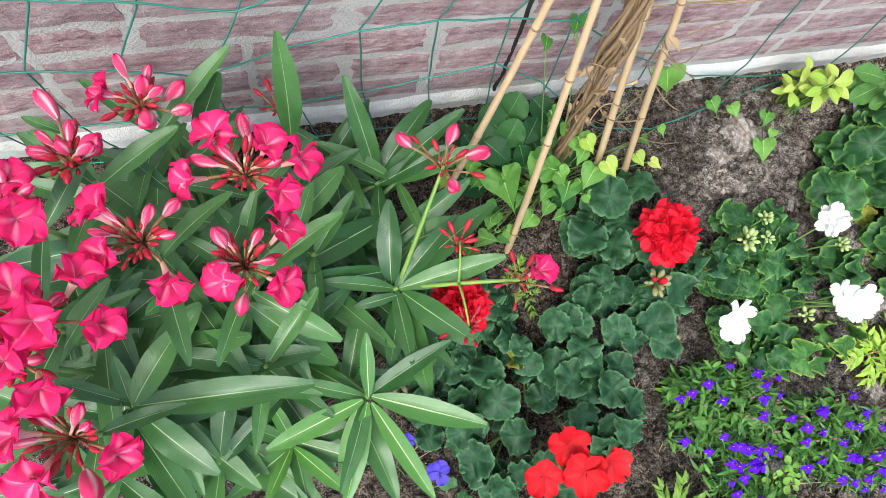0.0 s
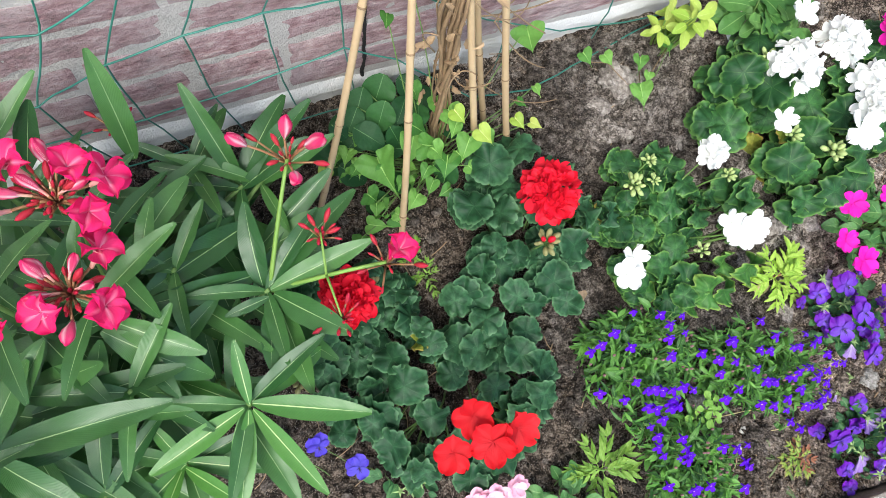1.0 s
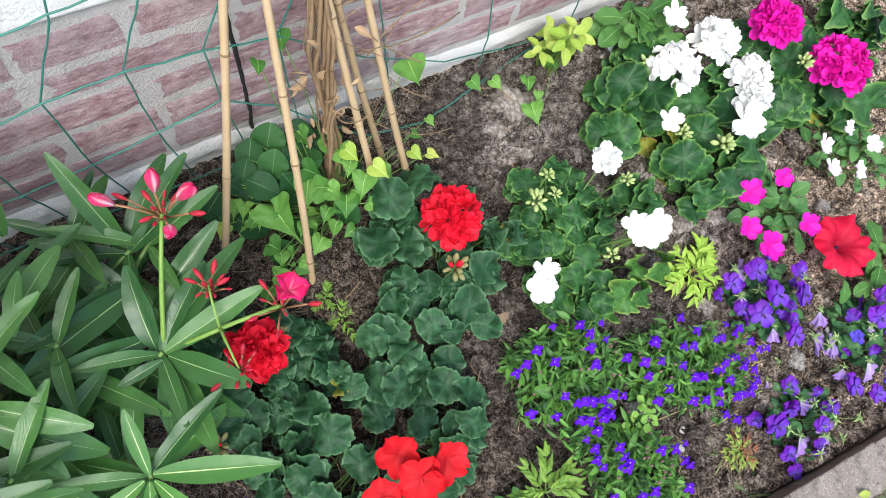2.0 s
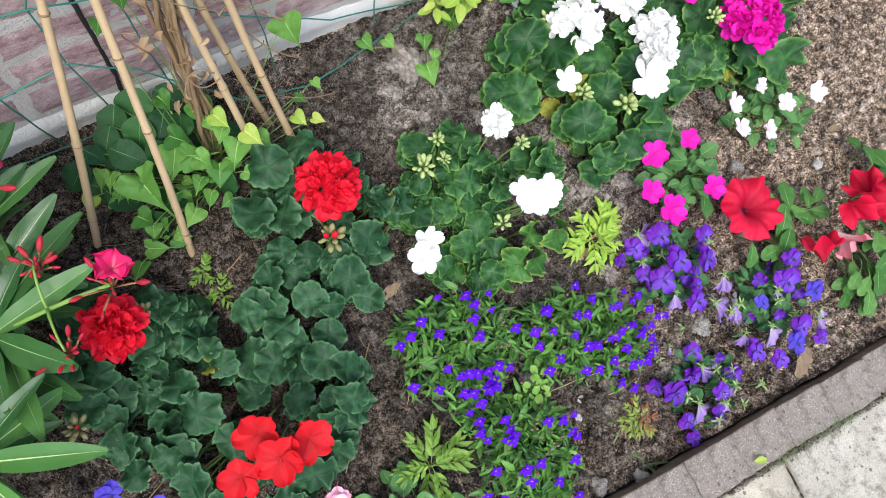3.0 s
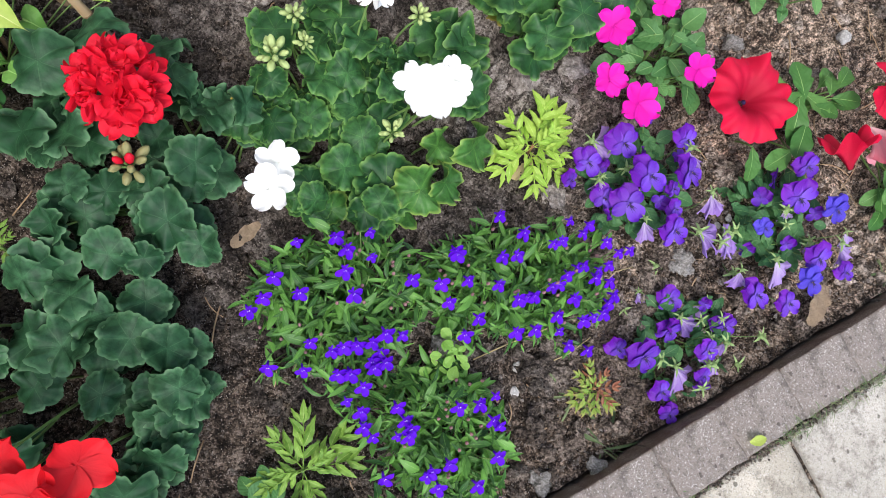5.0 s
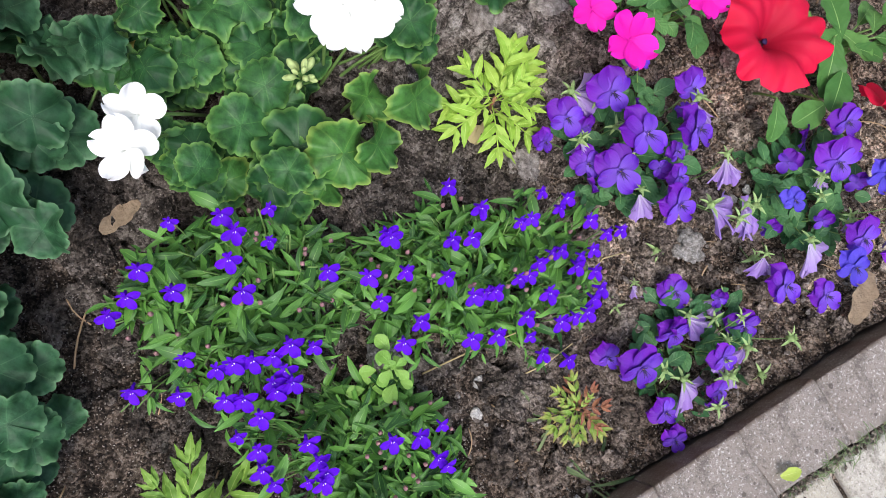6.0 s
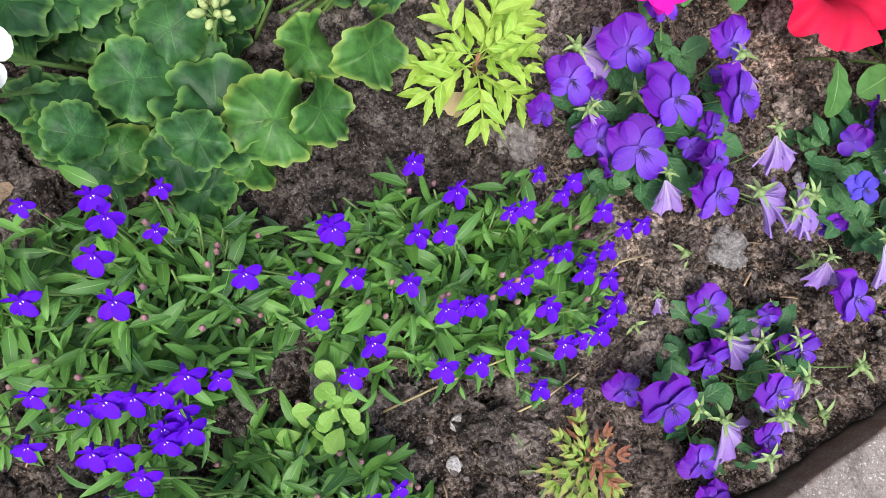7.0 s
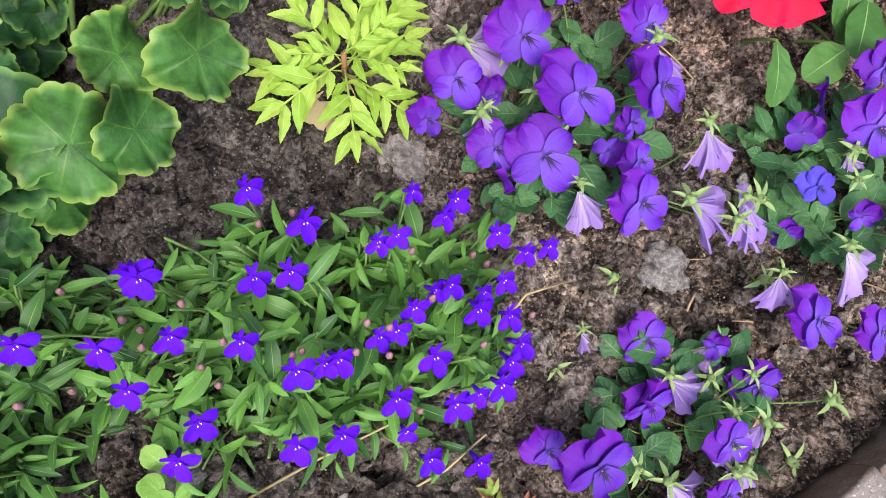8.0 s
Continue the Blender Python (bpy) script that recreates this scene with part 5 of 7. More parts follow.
# ---- geraniums ----
FLORET_DOUBLE = [flower_of(ring_of(petal(0.86, 0.12, 0.04, 0.10, 1 + k), 5, 0.20, 0.0, jitter=0.30, seed=1 + k, roll=0.25) + ring_of(petal(0.84, 0.25, 0.03, 0.14, 2 + k), 4, 0.95, 0.5, jitter=0.4, seed=12 + k, scale=0.6, roll=0.25)) for k in range(3)]
FLORET_SINGLE = [flower_of(ring_of(petal(0.92, 0.08, 0.03, 0.09, 4 + k, nx=7), 5, 0.16, 0.0, jitter=0.16, seed=5 + k, roll=0.18)) for k in range(3)]
FLORET_PLAIN = [flower_of(ring_of(petal(0.82, 0.10, 0.10, 0.12, 6 + k, nx=7), 5, 0.14, 0.3, jitter=0.24, seed=7 + k, roll=0.25)) for k in range(3)]


def flower_head(parent, at, radius, floret, count, size, seed, dome=0.75, aim=(0, -0.1, 1), name="flower_head", label=""):
    """A ball of florets; returns the head."""
    r = random.Random(seed)
    head = new(name)
    head.empty_display_size = 0.01
    head.parent = parent
    head.matrix_basis = world_of(parent).inverted() @ Matrix.Translation(at)
    tagged(head, label)
    axis = Vector(aim).normalized()
    q = axis.to_track_quat("Z", "Y")
    for i in range(count):
        h = 1 - (i + 0.5) / count * 1.05
        w = i * 2.39996 + r.uniform(-0.2, 0.2)
        ring = math.sqrt(max(0, 1 - h * h)) if i else 0.0
        d = q @ Vector((ring * math.cos(w), ring * math.sin(w), h))
        p = Vector(at) + Vector((d.x, d.y, d.z * dome)) * (radius - size * 0.7) - axis * radius * 0.4
        part("floret", r.choice(floret), head, turned(p, d + axis * 0.35, r.uniform(0, 6.28), size * r.uniform(0.9, 1.1)))
    return head


BUD_GEO = tube([(0, 0, 0), (0, 0.3, 0), (0, 0.6, 0), (0, 0.85, 0), (0, 1, 0)], [0.13, 0.26, 0.28, 0.2, 0.04], 7)
BUD_MESHES = {}


def bud_cluster(parent, at, radius, material, seed, count=12, red=0):
    """Pointed flower buds that stand out from one point."""
    r = random.Random(seed)
    for m in (material, RED_PETAL):
        if m.name not in BUD_MESHES:
            BUD_MESHES[m.name] = built("bud", BUD_GEO, m)
    threads = []
    for i in range(count):
        h = 1 - (i + 0.5) / count * 1.1
        w = i * 2.4 + r.uniform(-0.3, 0.3)
        ring = math.sqrt(max(0, 1 - h * h))
        d = Vector((ring * math.cos(w), ring * math.sin(w), h + 0.1)).normalized()
        a, b = Vector(at) + d * radius * 0.35, Vector(at) + d * radius * r.uniform(0.8, 1.1)
        part("bud", BUD_MESHES[(RED_PETAL if i < red else material).name], parent, along(a, b, (0.3, 0.2, 1), 1.0), "opening red bud" if i < red else "")
        threads.append(tube([Vector(at) - Vector((0, 0, radius * 0.3)), a], radius * 0.035, 4))
    part("bud_stalk", built("bud_stalk", join_meshes(threads), GREEN_STEM), parent, kind="stuff")


def geranium(name, label, leaves, meshes, centre, heads=(), singles=(), buds=(), floret=None, bloom_label="", tilt=0.55, seed=0, curled=(), faded=(), bud_material=None, bud_red=0, dense=20, size=0.017, fill=84, scale=1.0):
    r = random.Random(seed)
    base = (centre[0], centre[1], ground_z(*centre))
    plant = thing(name, base, label, "geranium")
    ends = []
    for group, use in ((leaves, meshes), (curled, LEAVES_CURLED), (faded, LEAVES_FADED)):
        for x, y, z, rad in group:
            n = up_tilt((x, y), centre, tilt * (1.9 if group is curled else 1.0), r) + Vector((r.uniform(-0.25, 0.25), r.uniform(-0.25, 0.25), 0))
            out = math.atan2(y - centre[1], x - centre[0])
            m = turned((x, y, z + r.uniform(-0.012, 0.014)), n, 0, 1.0)
            spin = out + math.pi / 2 + r.uniform(-0.7, 0.7)
            part("leaf", r.choice(use), plant, m @ Matrix.Rotation(spin, 4, "Z") @ Matrix.Diagonal((rad * r.uniform(0.86, 1.06) * scale, rad * r.uniform(0.82, 1.04) * scale, rad, 1)))
            ends.append((x, y, z - 0.012))
    # lower leaves in the shade of the upper ones
    for i in range(fill):
        src = r.choice(leaves)
        x, y = src[0] + r.uniform(-0.018, 0.014), src[1] + r.uniform(-0.012, 0.02)
        z = ground_z(x, y) + (src[2] - ground_z(x, y)) * r.uniform(0.35, 0.95)
        part("leaf", r.choice(meshes), plant, turned((x, y, z), up_tilt((x, y), centre, tilt, r), r.uniform(0, 6.28), src[3] * r.uniform(0.6, 0.95)))
        if i % 3 == 0:
            ends.append((x, y, z - 0.006))
    for i, (x, y, z, rad) in enumerate(heads):
        flower_head(plant, (x, y, z), rad, floret, dense if rad > 0.028 else max(5, int(dense * 0.45)), size, seed + i, label=bloom_label)
        ends.append((x, y, z - rad * 0.6))
    for i, (x, y, z, rad) in enumerate(singles):
        part("floret", r.choice(floret), plant, turned((x, y, z), (r.uniform(-0.3, 0.3), -0.35 + r.uniform(-0.2, 0.2), 1), r.uniform(0, 6.28), rad * 1.02), bloom_label)
        ends.append((x, y, z - 0.003))
    for i, (x, y, z, rad) in enumerate(buds):
        bud_cluster(plant, (x, y, z), rad * 0.95, bud_material or BUD_GREEN, seed + i, 12, bud_red if i == 0 else min(1, bud_red))
        ends.append((x, y, z - rad * 0.3))
    stalks(plant, base, ends, 0.0016, GREEN_STEM, loose=0.02, follow=0.6)
    return plant


def build_geraniums():
    red_double = [built("floret", g, RED_PETAL) for g in FLORET_DOUBLE]
    scarlet = [built("floret", g, SCARLET_PETAL) for g in FLORET_SINGLE]
    white = [built("floret", g, WHITE_PETAL) for g in FLORET_PLAIN]
    magenta = [built("floret", g, MAGENTA_PETAL) for g in FLORET_DOUBLE]
    group = "geraniums in the bed"
    a = geranium("red_geranium", "dark-leaved geranium with one full red flower head", RED_BACK_LEAVES, LEAVES_RED, (0.30, -0.30), RED_HEADS[:1], (), RED_BUDS[:1], red_double, "full red flower head", seed=1, bud_material=BUD_RED, bud_red=2, dense=11, size=0.0275, fill=46, scale=0.9)
    b = geranium("red_geranium", "dark-leaved geranium with large scarlet single flowers", RED_FRONT_LEAVES + RED_FRONT_MORE, LEAVES_RED, (0.15, -0.45), (), RED_SINGLES, (), scarlet, "scarlet single flower", seed=2, faded=RED_FADED, fill=46, scale=0.9)
    c = geranium("red_geranium", "dark-leaved geranium with a red flower head under the oleander", RED_LEFT_LEAVES, LEAVES_RED, (0.02, -0.36), RED_HEADS[1:], (), RED_BUDS[1:], red_double, "full red flower head", seed=3, bud_material=BUD_RED, bud_red=1, dense=11, size=0.0275, fill=46, scale=0.9)
    d = geranium("white_geranium", "bushy green geranium with white flowers and pale buds", WHITE_FRONT_LEAVES, LEAVES_WHITE, (0.46, -0.34), WHITE_FRONT_HEADS[:1], WHITE_FRONT_HEADS[1:], WHITE_FRONT_BUDS, white, "flat white flower", seed=4, curled=WHITE_FRONT_CURLED, dense=7, size=0.021, fill=170, tilt=0.36)
    e = geranium("white_geranium", "tall green geranium covered with white flower heads", WHITE_BACK_LEAVES, LEAVES_WHITE, (0.78, -0.20), WHITE_BACK_HEADS[:2] + WHITE_BACK_HEADS[3:5], WHITE_BACK_HEADS[2:3] + WHITE_BACK_HEADS[5:], WHITE_BACK_BUDS, white, "white flower head", seed=5, faded=WHITE_BACK_FADED, dense=11, size=0.0235, fill=130, tilt=0.40)
    f = geranium("magenta_geranium", "green geranium with two round magenta flower heads", MAGENTA_LEAVES, LEAVES_WHITE, (1.05, -0.19), MAGENTA_HEADS, (), MAGENTA_BUDS, magenta, "round magenta flower head", seed=6, faded=MAGENTA_FADED, dense=20, size=0.023)
    for ob in (a, b, c, d, e, f):
        tagged(ob, group=group)


# ---- oleander ----
OLEANDER_LEAF_MESHES = [built("leaf", blade(0.172 + 0.02 * (i % 2), 7, 15, 0.20, 0.05 + 0.09 * i, strap_shape, 0.14, 0.14 * (i - 1)), OLEANDER_LEAF) for i in range(4)]
OLEANDER_YOUNG_MESHES = [built("leaf", blade(0.150, 5, 13, 0.22, 0.05 + 0.1 * i, strap_shape, 0.04), OLEANDER_YOUNG) for i in range(2)]
OLEANDER_CUPS = [flower_of(ring_of(petal(1.08, 0.20, 0.04, 0.13, 11 + 3 * k, nx=8, ny=9, root=0.24, curl=0.50), 5, 0.72 + 0.1 * k, 0.1, jitter=0.24, seed=12 + k, roll=0.30)) for k in range(3)]
OLEANDER_WIDE = [flower_of(ring_of(petal(1.06, 0.14, 0.05, 0.15, 23 + 3 * k, nx=8, ny=9, root=0.22, curl=0.40), 5, 0.40, 0.1, jitter=0.26, seed=17 + k, roll=0.30)) for k in range(3)]


def furled_flower():
    """A half-open flower: petals still rolled into a pointed oval along z, with a twisted seam."""
    verts, faces, uvs = tube([(0, 0, -1.0), (0, 0, -0.6), (0.03, 0, -0.1), (0.05, 0.02, 0.4), (0.03, 0.04, 0.8), (0, 0.02, 1.0)], [0.20, 0.42, 0.62, 0.66, 0.42, 0.10], 15)
    verts = [Vector((v.x, v.y, v.z)) * (1 + 0.10 * math.sin(3 * math.atan2(v.y, v.x) + 2.2 * v.z)) for v in verts]
    return verts, faces, [(u * 3, v) for u, v in uvs]


def oleander():
    plant = thing("oleander", (-0.28, -0.30, -0.02), "large oleander bush with clusters of bright pink flowers and red buds", "oleander")
    r = random.Random(21)
    stem_ends = []
    for rows, young in ((OLEANDER_LEAVES_A, 8), (OLEANDER_LEAVES_B, 0), (OLEANDER_LEAVES_C, 0), (OLEANDER_LEAVES_D, 0)):
        for i, (ax, ay, az, bx, by, bz) in enumerate(rows):
            use = OLEANDER_YOUNG_MESHES if i < young or (rows is OLEANDER_LEAVES_C and 7 <= i <= 11) else OLEANDER_LEAF_MESHES
            size = (Vector((bx, by, bz)) - Vector((ax, ay, az))).length
            part("leaf", r.choice(use), plant, along((ax, ay, az), (bx, by, bz), (r.uniform(-0.25, 0.25), r.uniform(-0.4, 0.1), 1), min(1.5, 0.145 / max(size, 0.05)) * r.uniform(0.9, 1.15)))
    # the inner leaves, in whorls along the shoots
    shoots = [(h[0], h[1], h[2] - 0.055) for h in OLEANDER_HEADS] + [(t[0], t[1], t[2]) for t in OLEANDER_TIPS] + [(-0.45, -0.25, 0.25), (-0.46, -0.38, 0.27), (-0.40, -0.45, 0.22), (-0.28, -0.44, 0.20), (-0.16, -0.25, 0.22), (-0.22, -0.36, 0.26), (-0.18, -0.18, 0.2), (-0.12, -0.12, 0.17), (-0.05, -0.16, 0.16), (-0.26, -0.12, 0.20), (-0.36, -0.14, 0.22)]
    for sx, sy, sz in shoots:
        base = Vector((-0.28 + 0.35 * (sx + 0.28), -0.30 + 0.35 * (sy + 0.30), -0.02))
        tip = Vector((sx, sy, sz))
        stem_ends.append((base, tip))
        for level in (0.98, 0.80, 0.62, 0.45):
            at = base.lerp(tip, level)
            for k in range(3):
                w = k * 2.094 + level * 9 + r.uniform(-0.4, 0.4)
                lift = (0.55 if level > 0.9 else 0.25) + r.uniform(-0.15, 0.15)
                d = Vector((math.cos(w), math.sin(w), lift)).normalized()
                size = r.uniform(0.085, 0.135) * (0.8 if level > 0.9 else 1.0)
                end = at + d * size
                if end.y > -0.035:
                    continue
                part("leaf", r.choice(OLEANDER_LEAF_MESHES), plant, along(at, end, (r.uniform(-0.2, 0.2), r.uniform(-0.2, 0.2), 1), r.uniform(0.95, 1.2)))
    for a, b in stem_ends:
        part("shoot", built("shoot", tube(curve_points(a, b, 0.02, r.uniform(-0.02, 0.02), 8), 0.0042, 7, 0.55), GREEN_STEM), plant)
    tips = OLEANDER_TIPS
    # flower clusters
    cups, wide = [built("flower", g, OLEANDER_BLOOM) for g in OLEANDER_CUPS], [built("flower", g, OLEANDER_BLOOM) for g in OLEANDER_WIDE]
    furled = built("flower", furled_flower(), OLEANDER_FURLED)
    throat = built("throat", tube([(0, 0, -1.35), (0, 0, -0.9), (0, 0, -0.4), (0, 0, 0.0), (0, 0, 0.16)], [0.12, 0.15, 0.20, 0.32, 0.44], 10, cap=False), OLEANDER_THROAT)
    bud = built("bud", tube([(0, 0, 0), (0, 0.25, 0.01), (0, 0.6, 0.03), (0, 0.85, 0.03), (0, 1, 0.02)], [0.07, 0.16, 0.19, 0.12, 0.015], 8), OLEANDER_BUD)
    heads = [Vector(h[:3]) for h in OLEANDER_HEADS] + [Vector(b[:3]) - Vector((0, 0, 0.01)) for b in OLEANDER_BUDS]
    stem_pieces = []
    for rows in (OLEANDER_BLOOMS_A, OLEANDER_BLOOMS_B, OLEANDER_BLOOMS_C):
        for x, y, z, rad in rows:
            p = Vector((x, y, z))
            h = min(heads, key=lambda q: (q - p).length)
            away = p - h
            d = (away.normalized() * 1.0 + Vector((r.uniform(-0.2, 0.2), r.uniform(-0.3, 0.1), 0.55))).normalized()
            closed = rad < 0.0145
            m = turned(p, d, r.uniform(0, 6.28), (rad * 0.84, rad * 0.84, rad * 1.12) if closed else rad * 1.24)
            fl = part("flower", furled if closed else r.choice(cups if r.random() < 0.55 else wide), plant, m, "half-open pink flower with white streaks" if closed else "bright pink flower")
            part("throat", throat, fl, turned(p, d, 0, (rad * 0.9, rad * 0.9, rad * 0.95)), "pink flower tube")
            foot = p - d * rad * 1.15
            stem_pieces.append(tube(curve_points(h - Vector((0, 0, 0.012)), foot, 0.004, 0, 4), 0.0013, 5))
    for i, h in enumerate(heads):
        big = i < len(OLEANDER_HEADS)
        rad = (OLEANDER_HEADS[i][3] if big else OLEANDER_BUDS[i - len(OLEANDER_HEADS)][3])
        for k in range(13 if big else 9):
            w, lift = k * 2.4, r.uniform(0.05, 1.0)
            d = Vector((math.cos(w), math.sin(w), lift)).normalized()
            a = h + d * rad * (r.uniform(0.25, 0.7) * 0.9 if big else r.uniform(0.2, 1.0))
            part("bud", bud, plant, along(a, a + d * r.uniform(0.008, 0.017), (0, 0, 1), 1.0), "pointed red bud")
            stem_pieces.append(tube([h - Vector((0, 0, 0.012)), a], 0.0011, 4))
        for k in range(16 if big else 4):
            w, q = k * 2.4, math.sqrt((k + 0.5) / 16)
            d = Vector((math.cos(w) * q, math.sin(w) * q, 0.75)).normalized()
            a = h + Vector((math.cos(w) * q * rad * 0.42, math.sin(w) * q * rad * 0.42, r.uniform(-0.004, 0.008)))
            part("bud", bud, plant, along(a, a + d * r.uniform(0.006, 0.012), (0, 0, 1), 1.0), "pointed red bud")
            stem_pieces.append(tube([h - Vector((0, 0, 0.014)), a], 0.0010, 4))
        for k in range(4 if big else 0):
            w = k * 1.05 + r.uniform(-0.3, 0.3)
            d = Vector((math.cos(w), math.sin(w), r.uniform(0.4, 1.2))).normalized()
            p = h + d * rad * r.uniform(0.6, 0.95)
            size = r.uniform(0.007, 0.010)
            fl = part("flower", furled, plant, turned(p, d, r.uniform(0, 6.28), (size * 0.74, size * 0.74, size * 1.1)), "half-open pink flower with white streaks")
            part("throat", throat, fl, turned(p, d, 0, (size, size, size * 1.5)), "pink flower tube")
            stem_pieces.append(tube([h - Vector((0, 0, 0.012)), p - d * size * 2], 0.0011, 4))
    part("flower_stalk", built("flower_stalk", join_meshes(stem_pieces), RED_STEM), plant, label="dark red flower stalks", kind="stuff")
    green = []
    for b in OLEANDER_BUDS[:2]:
        green.append(tube(curve_points((tips[1][0], tips[1][1], tips[1][2] - 0.01), (b[0], b[1], b[2] - 0.012), 0.008, 0, 7), 0.0028, 7, 0.7))
    for b in OLEANDER_BUDS[3:]:
        e = OLEANDER_BUDS[1]
        mid = Vector((tips[1][0], tips[1][1], tips[1][2])).lerp(Vector(e[:3]), 0.5)
        green.append(tube(curve_points(mid, b[:3], 0.006, 0, 6), 0.0016, 6, 0.7))
    for geo in green:
        part("flower_shoot", built("flower_shoot", geo, LIME_STEM), plant, label="yellow-green flowering shoot")


# ---- lobelia ----
def lobelia_flower():
    """A small two-lipped flower of width about 2, facing z."""
    low = [moved(petal(0.66, 0.0, 0.0, 0.06, i, nx=6, ny=7, root=0.2, curl=0.2), Matrix.Rotation(a, 4, "Z") @ Matrix.Rotation(0.25 if i == 1 else -0.1, 4, "X") @ Matrix.Scale(s, 4)) for i, (a, s) in enumerate(((math.pi - 1.05, 0.95), (math.pi, 1.05), (math.pi + 1.05, 0.95)))]
    top = [moved(petal(0.34, 0.25, 0.0, 0.0, i, nx=4, ny=5, root=0.3), Matrix.Rotation(a, 4, "Z") @ Matrix.Rotation(0.4, 4, "X") @ Matrix.Scale(0.75, 4)) for i, a in enumerate((-0.42, 0.42))]
    tube_geo = tube([(0, 0.05, -0.75), (0, 0.02, -0.1)], [0.10, 0.15], 6)
    return flower_of(low + top + [tube_geo])


def build_lobelias():
    flower = built("flower", lobelia_flower(), LOBELIA_PETAL)
    mark_geo = join_meshes([moved(petal(0.5, 0.0, 0, 0, 0, 3, 3), Matrix.Translation((x, -0.12, 0.05)) @ Matrix.Rotation(math.pi + a, 4, "Z") @ Matrix.Scale(0.22, 4)) for x, a in ((-0.07, -0.25), (0.07, 0.25))])
    mark = built("mark", mark_geo, WHITE_MARK)
    beds = (
        ("lobelia", "low lobelia cushion with blue flowers along its lower rim", (0.372, -0.504), (0.091, 0.065), -0.40, 0.088, LOBELIA_LEFT, 450),
        ("lobelia", "low lobelia cushion thick with blue flowers beside the violas", (0.530, -0.580), (0.118, 0.060), -0.54, 0.068, LOBELIA_RIGHT + LOBELIA_RIGHT_EDGE, 490),
        ("lobelia", "narrow lobelia cushion with blue flowers near the kerb", (0.390, -0.674), (0.062, 0.086), -0.16, 0.064, LOBELIA_FRONT + LOBELIA_FRONT_LOW, 430),
    )
    shapes = [blade(0.26, 3, 6, 0.25, 0.25, oval_shape), blade(0.36, 3, 7, 0.20, 0.35, oval_shape, 0.2), blade(0.22, 3, 6, 0.3, 0.5, spear_shape)]
    for n, (name, label, c, (ra, rb), lean, top, flowers, count) in enumerate(beds):
        r = random.Random(40 + n)
        plant = thing(name, (c[0], c[1], ground_z(*c)), label, "lobelia", "lobelia cushions")
        leaves, stems = [], []
        for i in range(count):
            w, q = r.uniform(0, 6.283), math.sqrt(r.random())
            px, py = ra * q * math.cos(w), rb * q * math.sin(w)
            x, y = c[0] + px * math.cos(lean) - py * math.sin(lean), c[1] + px * math.sin(lean) + py * math.cos(lean)
            g = ground_z(x, y)
            h = top * (1 - 0.75 * q ** 3) * (0.12 + 0.84 * r.random())
            if i % 4 == 0:
                near = r.choice(flowers)
                x, y = near[0] + r.gauss(-0.003, 0.008), near[1] + r.gauss(0.005, 0.008)
                g = ground_z(x, y)
                h = max(0.012, (near[2] - g) * r.uniform(0.35, 0.92))
                w = math.atan2(y - c[1], x - c[0])
            foot = Vector((c[0] + (x - c[0]) * 0.6, c[1] + (y - c[1]) * 0.6, g))
            tip = Vector((x, y, g + h))
            if i % 3 == 0:
                stems.append(tube(curve_points(foot, tip, 0.0, 0.004, 4), 0.0007, 4))
            for k in range(3):
                a = r.uniform(0, 6.283)
                at = foot.lerp(tip, r.uniform(0.5, 1.0))
                d = Vector((math.cos(a) + 0.5 * math.cos(w), math.sin(a) + 0.5 * math.sin(w), r.uniform(0.1, 0.9))).normalized()
                leaves.append(moved(r.choice(shapes), along(at, at + d * (0.008 + 0.017 * r.random() ** 1.4), (r.uniform(-0.9, 0.9), r.uniform(-0.9, 0.9), 1), r.uniform(0.8, 1.2))))
        part("foliage", built("foliage", join_meshes(leaves), LOBELIA_LEAF), plant, label="narrow bright green leaves", kind="stuff")
        buds = []
        for x, y, z, rad in flowers:
            d = Vector(((x - c[0]) * 2.0 + r.uniform(-0.3, 0.3), -0.55 + r.uniform(-0.3, 0.2), 1.0))
            m = turned((x, y, z), d, 0, 1.0)
            up = m.to_3x3().inverted() @ Vector((r.uniform(-0.35, 0.35), 1, 0.3))
            spin = math.atan2(up.y, up.x) - math.pi / 2
            m = m @ Matrix.Rotation(spin, 4, "Z") @ Matrix.Scale(max(rad, 0.0065) * 1.06, 4)
            fl = part("flower", flower, plant, m, "violet-blue lobelia flower")
            part("mark", mark, fl, m, "white mark in the throat")
            stems.append(tube(curve_points((c[0] + (x - c[0]) * 0.92, c[1] + (y - c[1]) * 0.92, ground_z(x, y)), Vector((x, y, z)) - d.normalized() * rad * 0.7, 0.006, 0, 5), 0.0006, 4))
        for i in range(26):
            w, q = r.uniform(0, 6.283), math.sqrt(r.random())
            px, py = ra * q * math.cos(w), rb * q * math.sin(w)
            x, y = c[0] + px * math.cos(lean) - py * math.sin(lean), c[1] + px * math.sin(lean) + py * math.cos(lean)
            p = Vector((x, y, ground_z(x, y) + top * (1 - 0.6 * q ** 3) * r.uniform(0.85, 1.1)))
            buds.append(tube([p, p + Vector((0, 0, 0.002)), p + Vector((0, 0, 0.005)), p + Vector((0.001, 0, 0.007))], [0.0008, 0.0019, 0.0017, 0.0004], 6))
        part("stalk", built("stalk", join_meshes(stems), GREEN_STEM), plant, kind="stuff")
        part("seed_head", built("seed_head", join_meshes(buds), SEED_HEAD), plant, label="small reddish seed heads", kind="stuff")


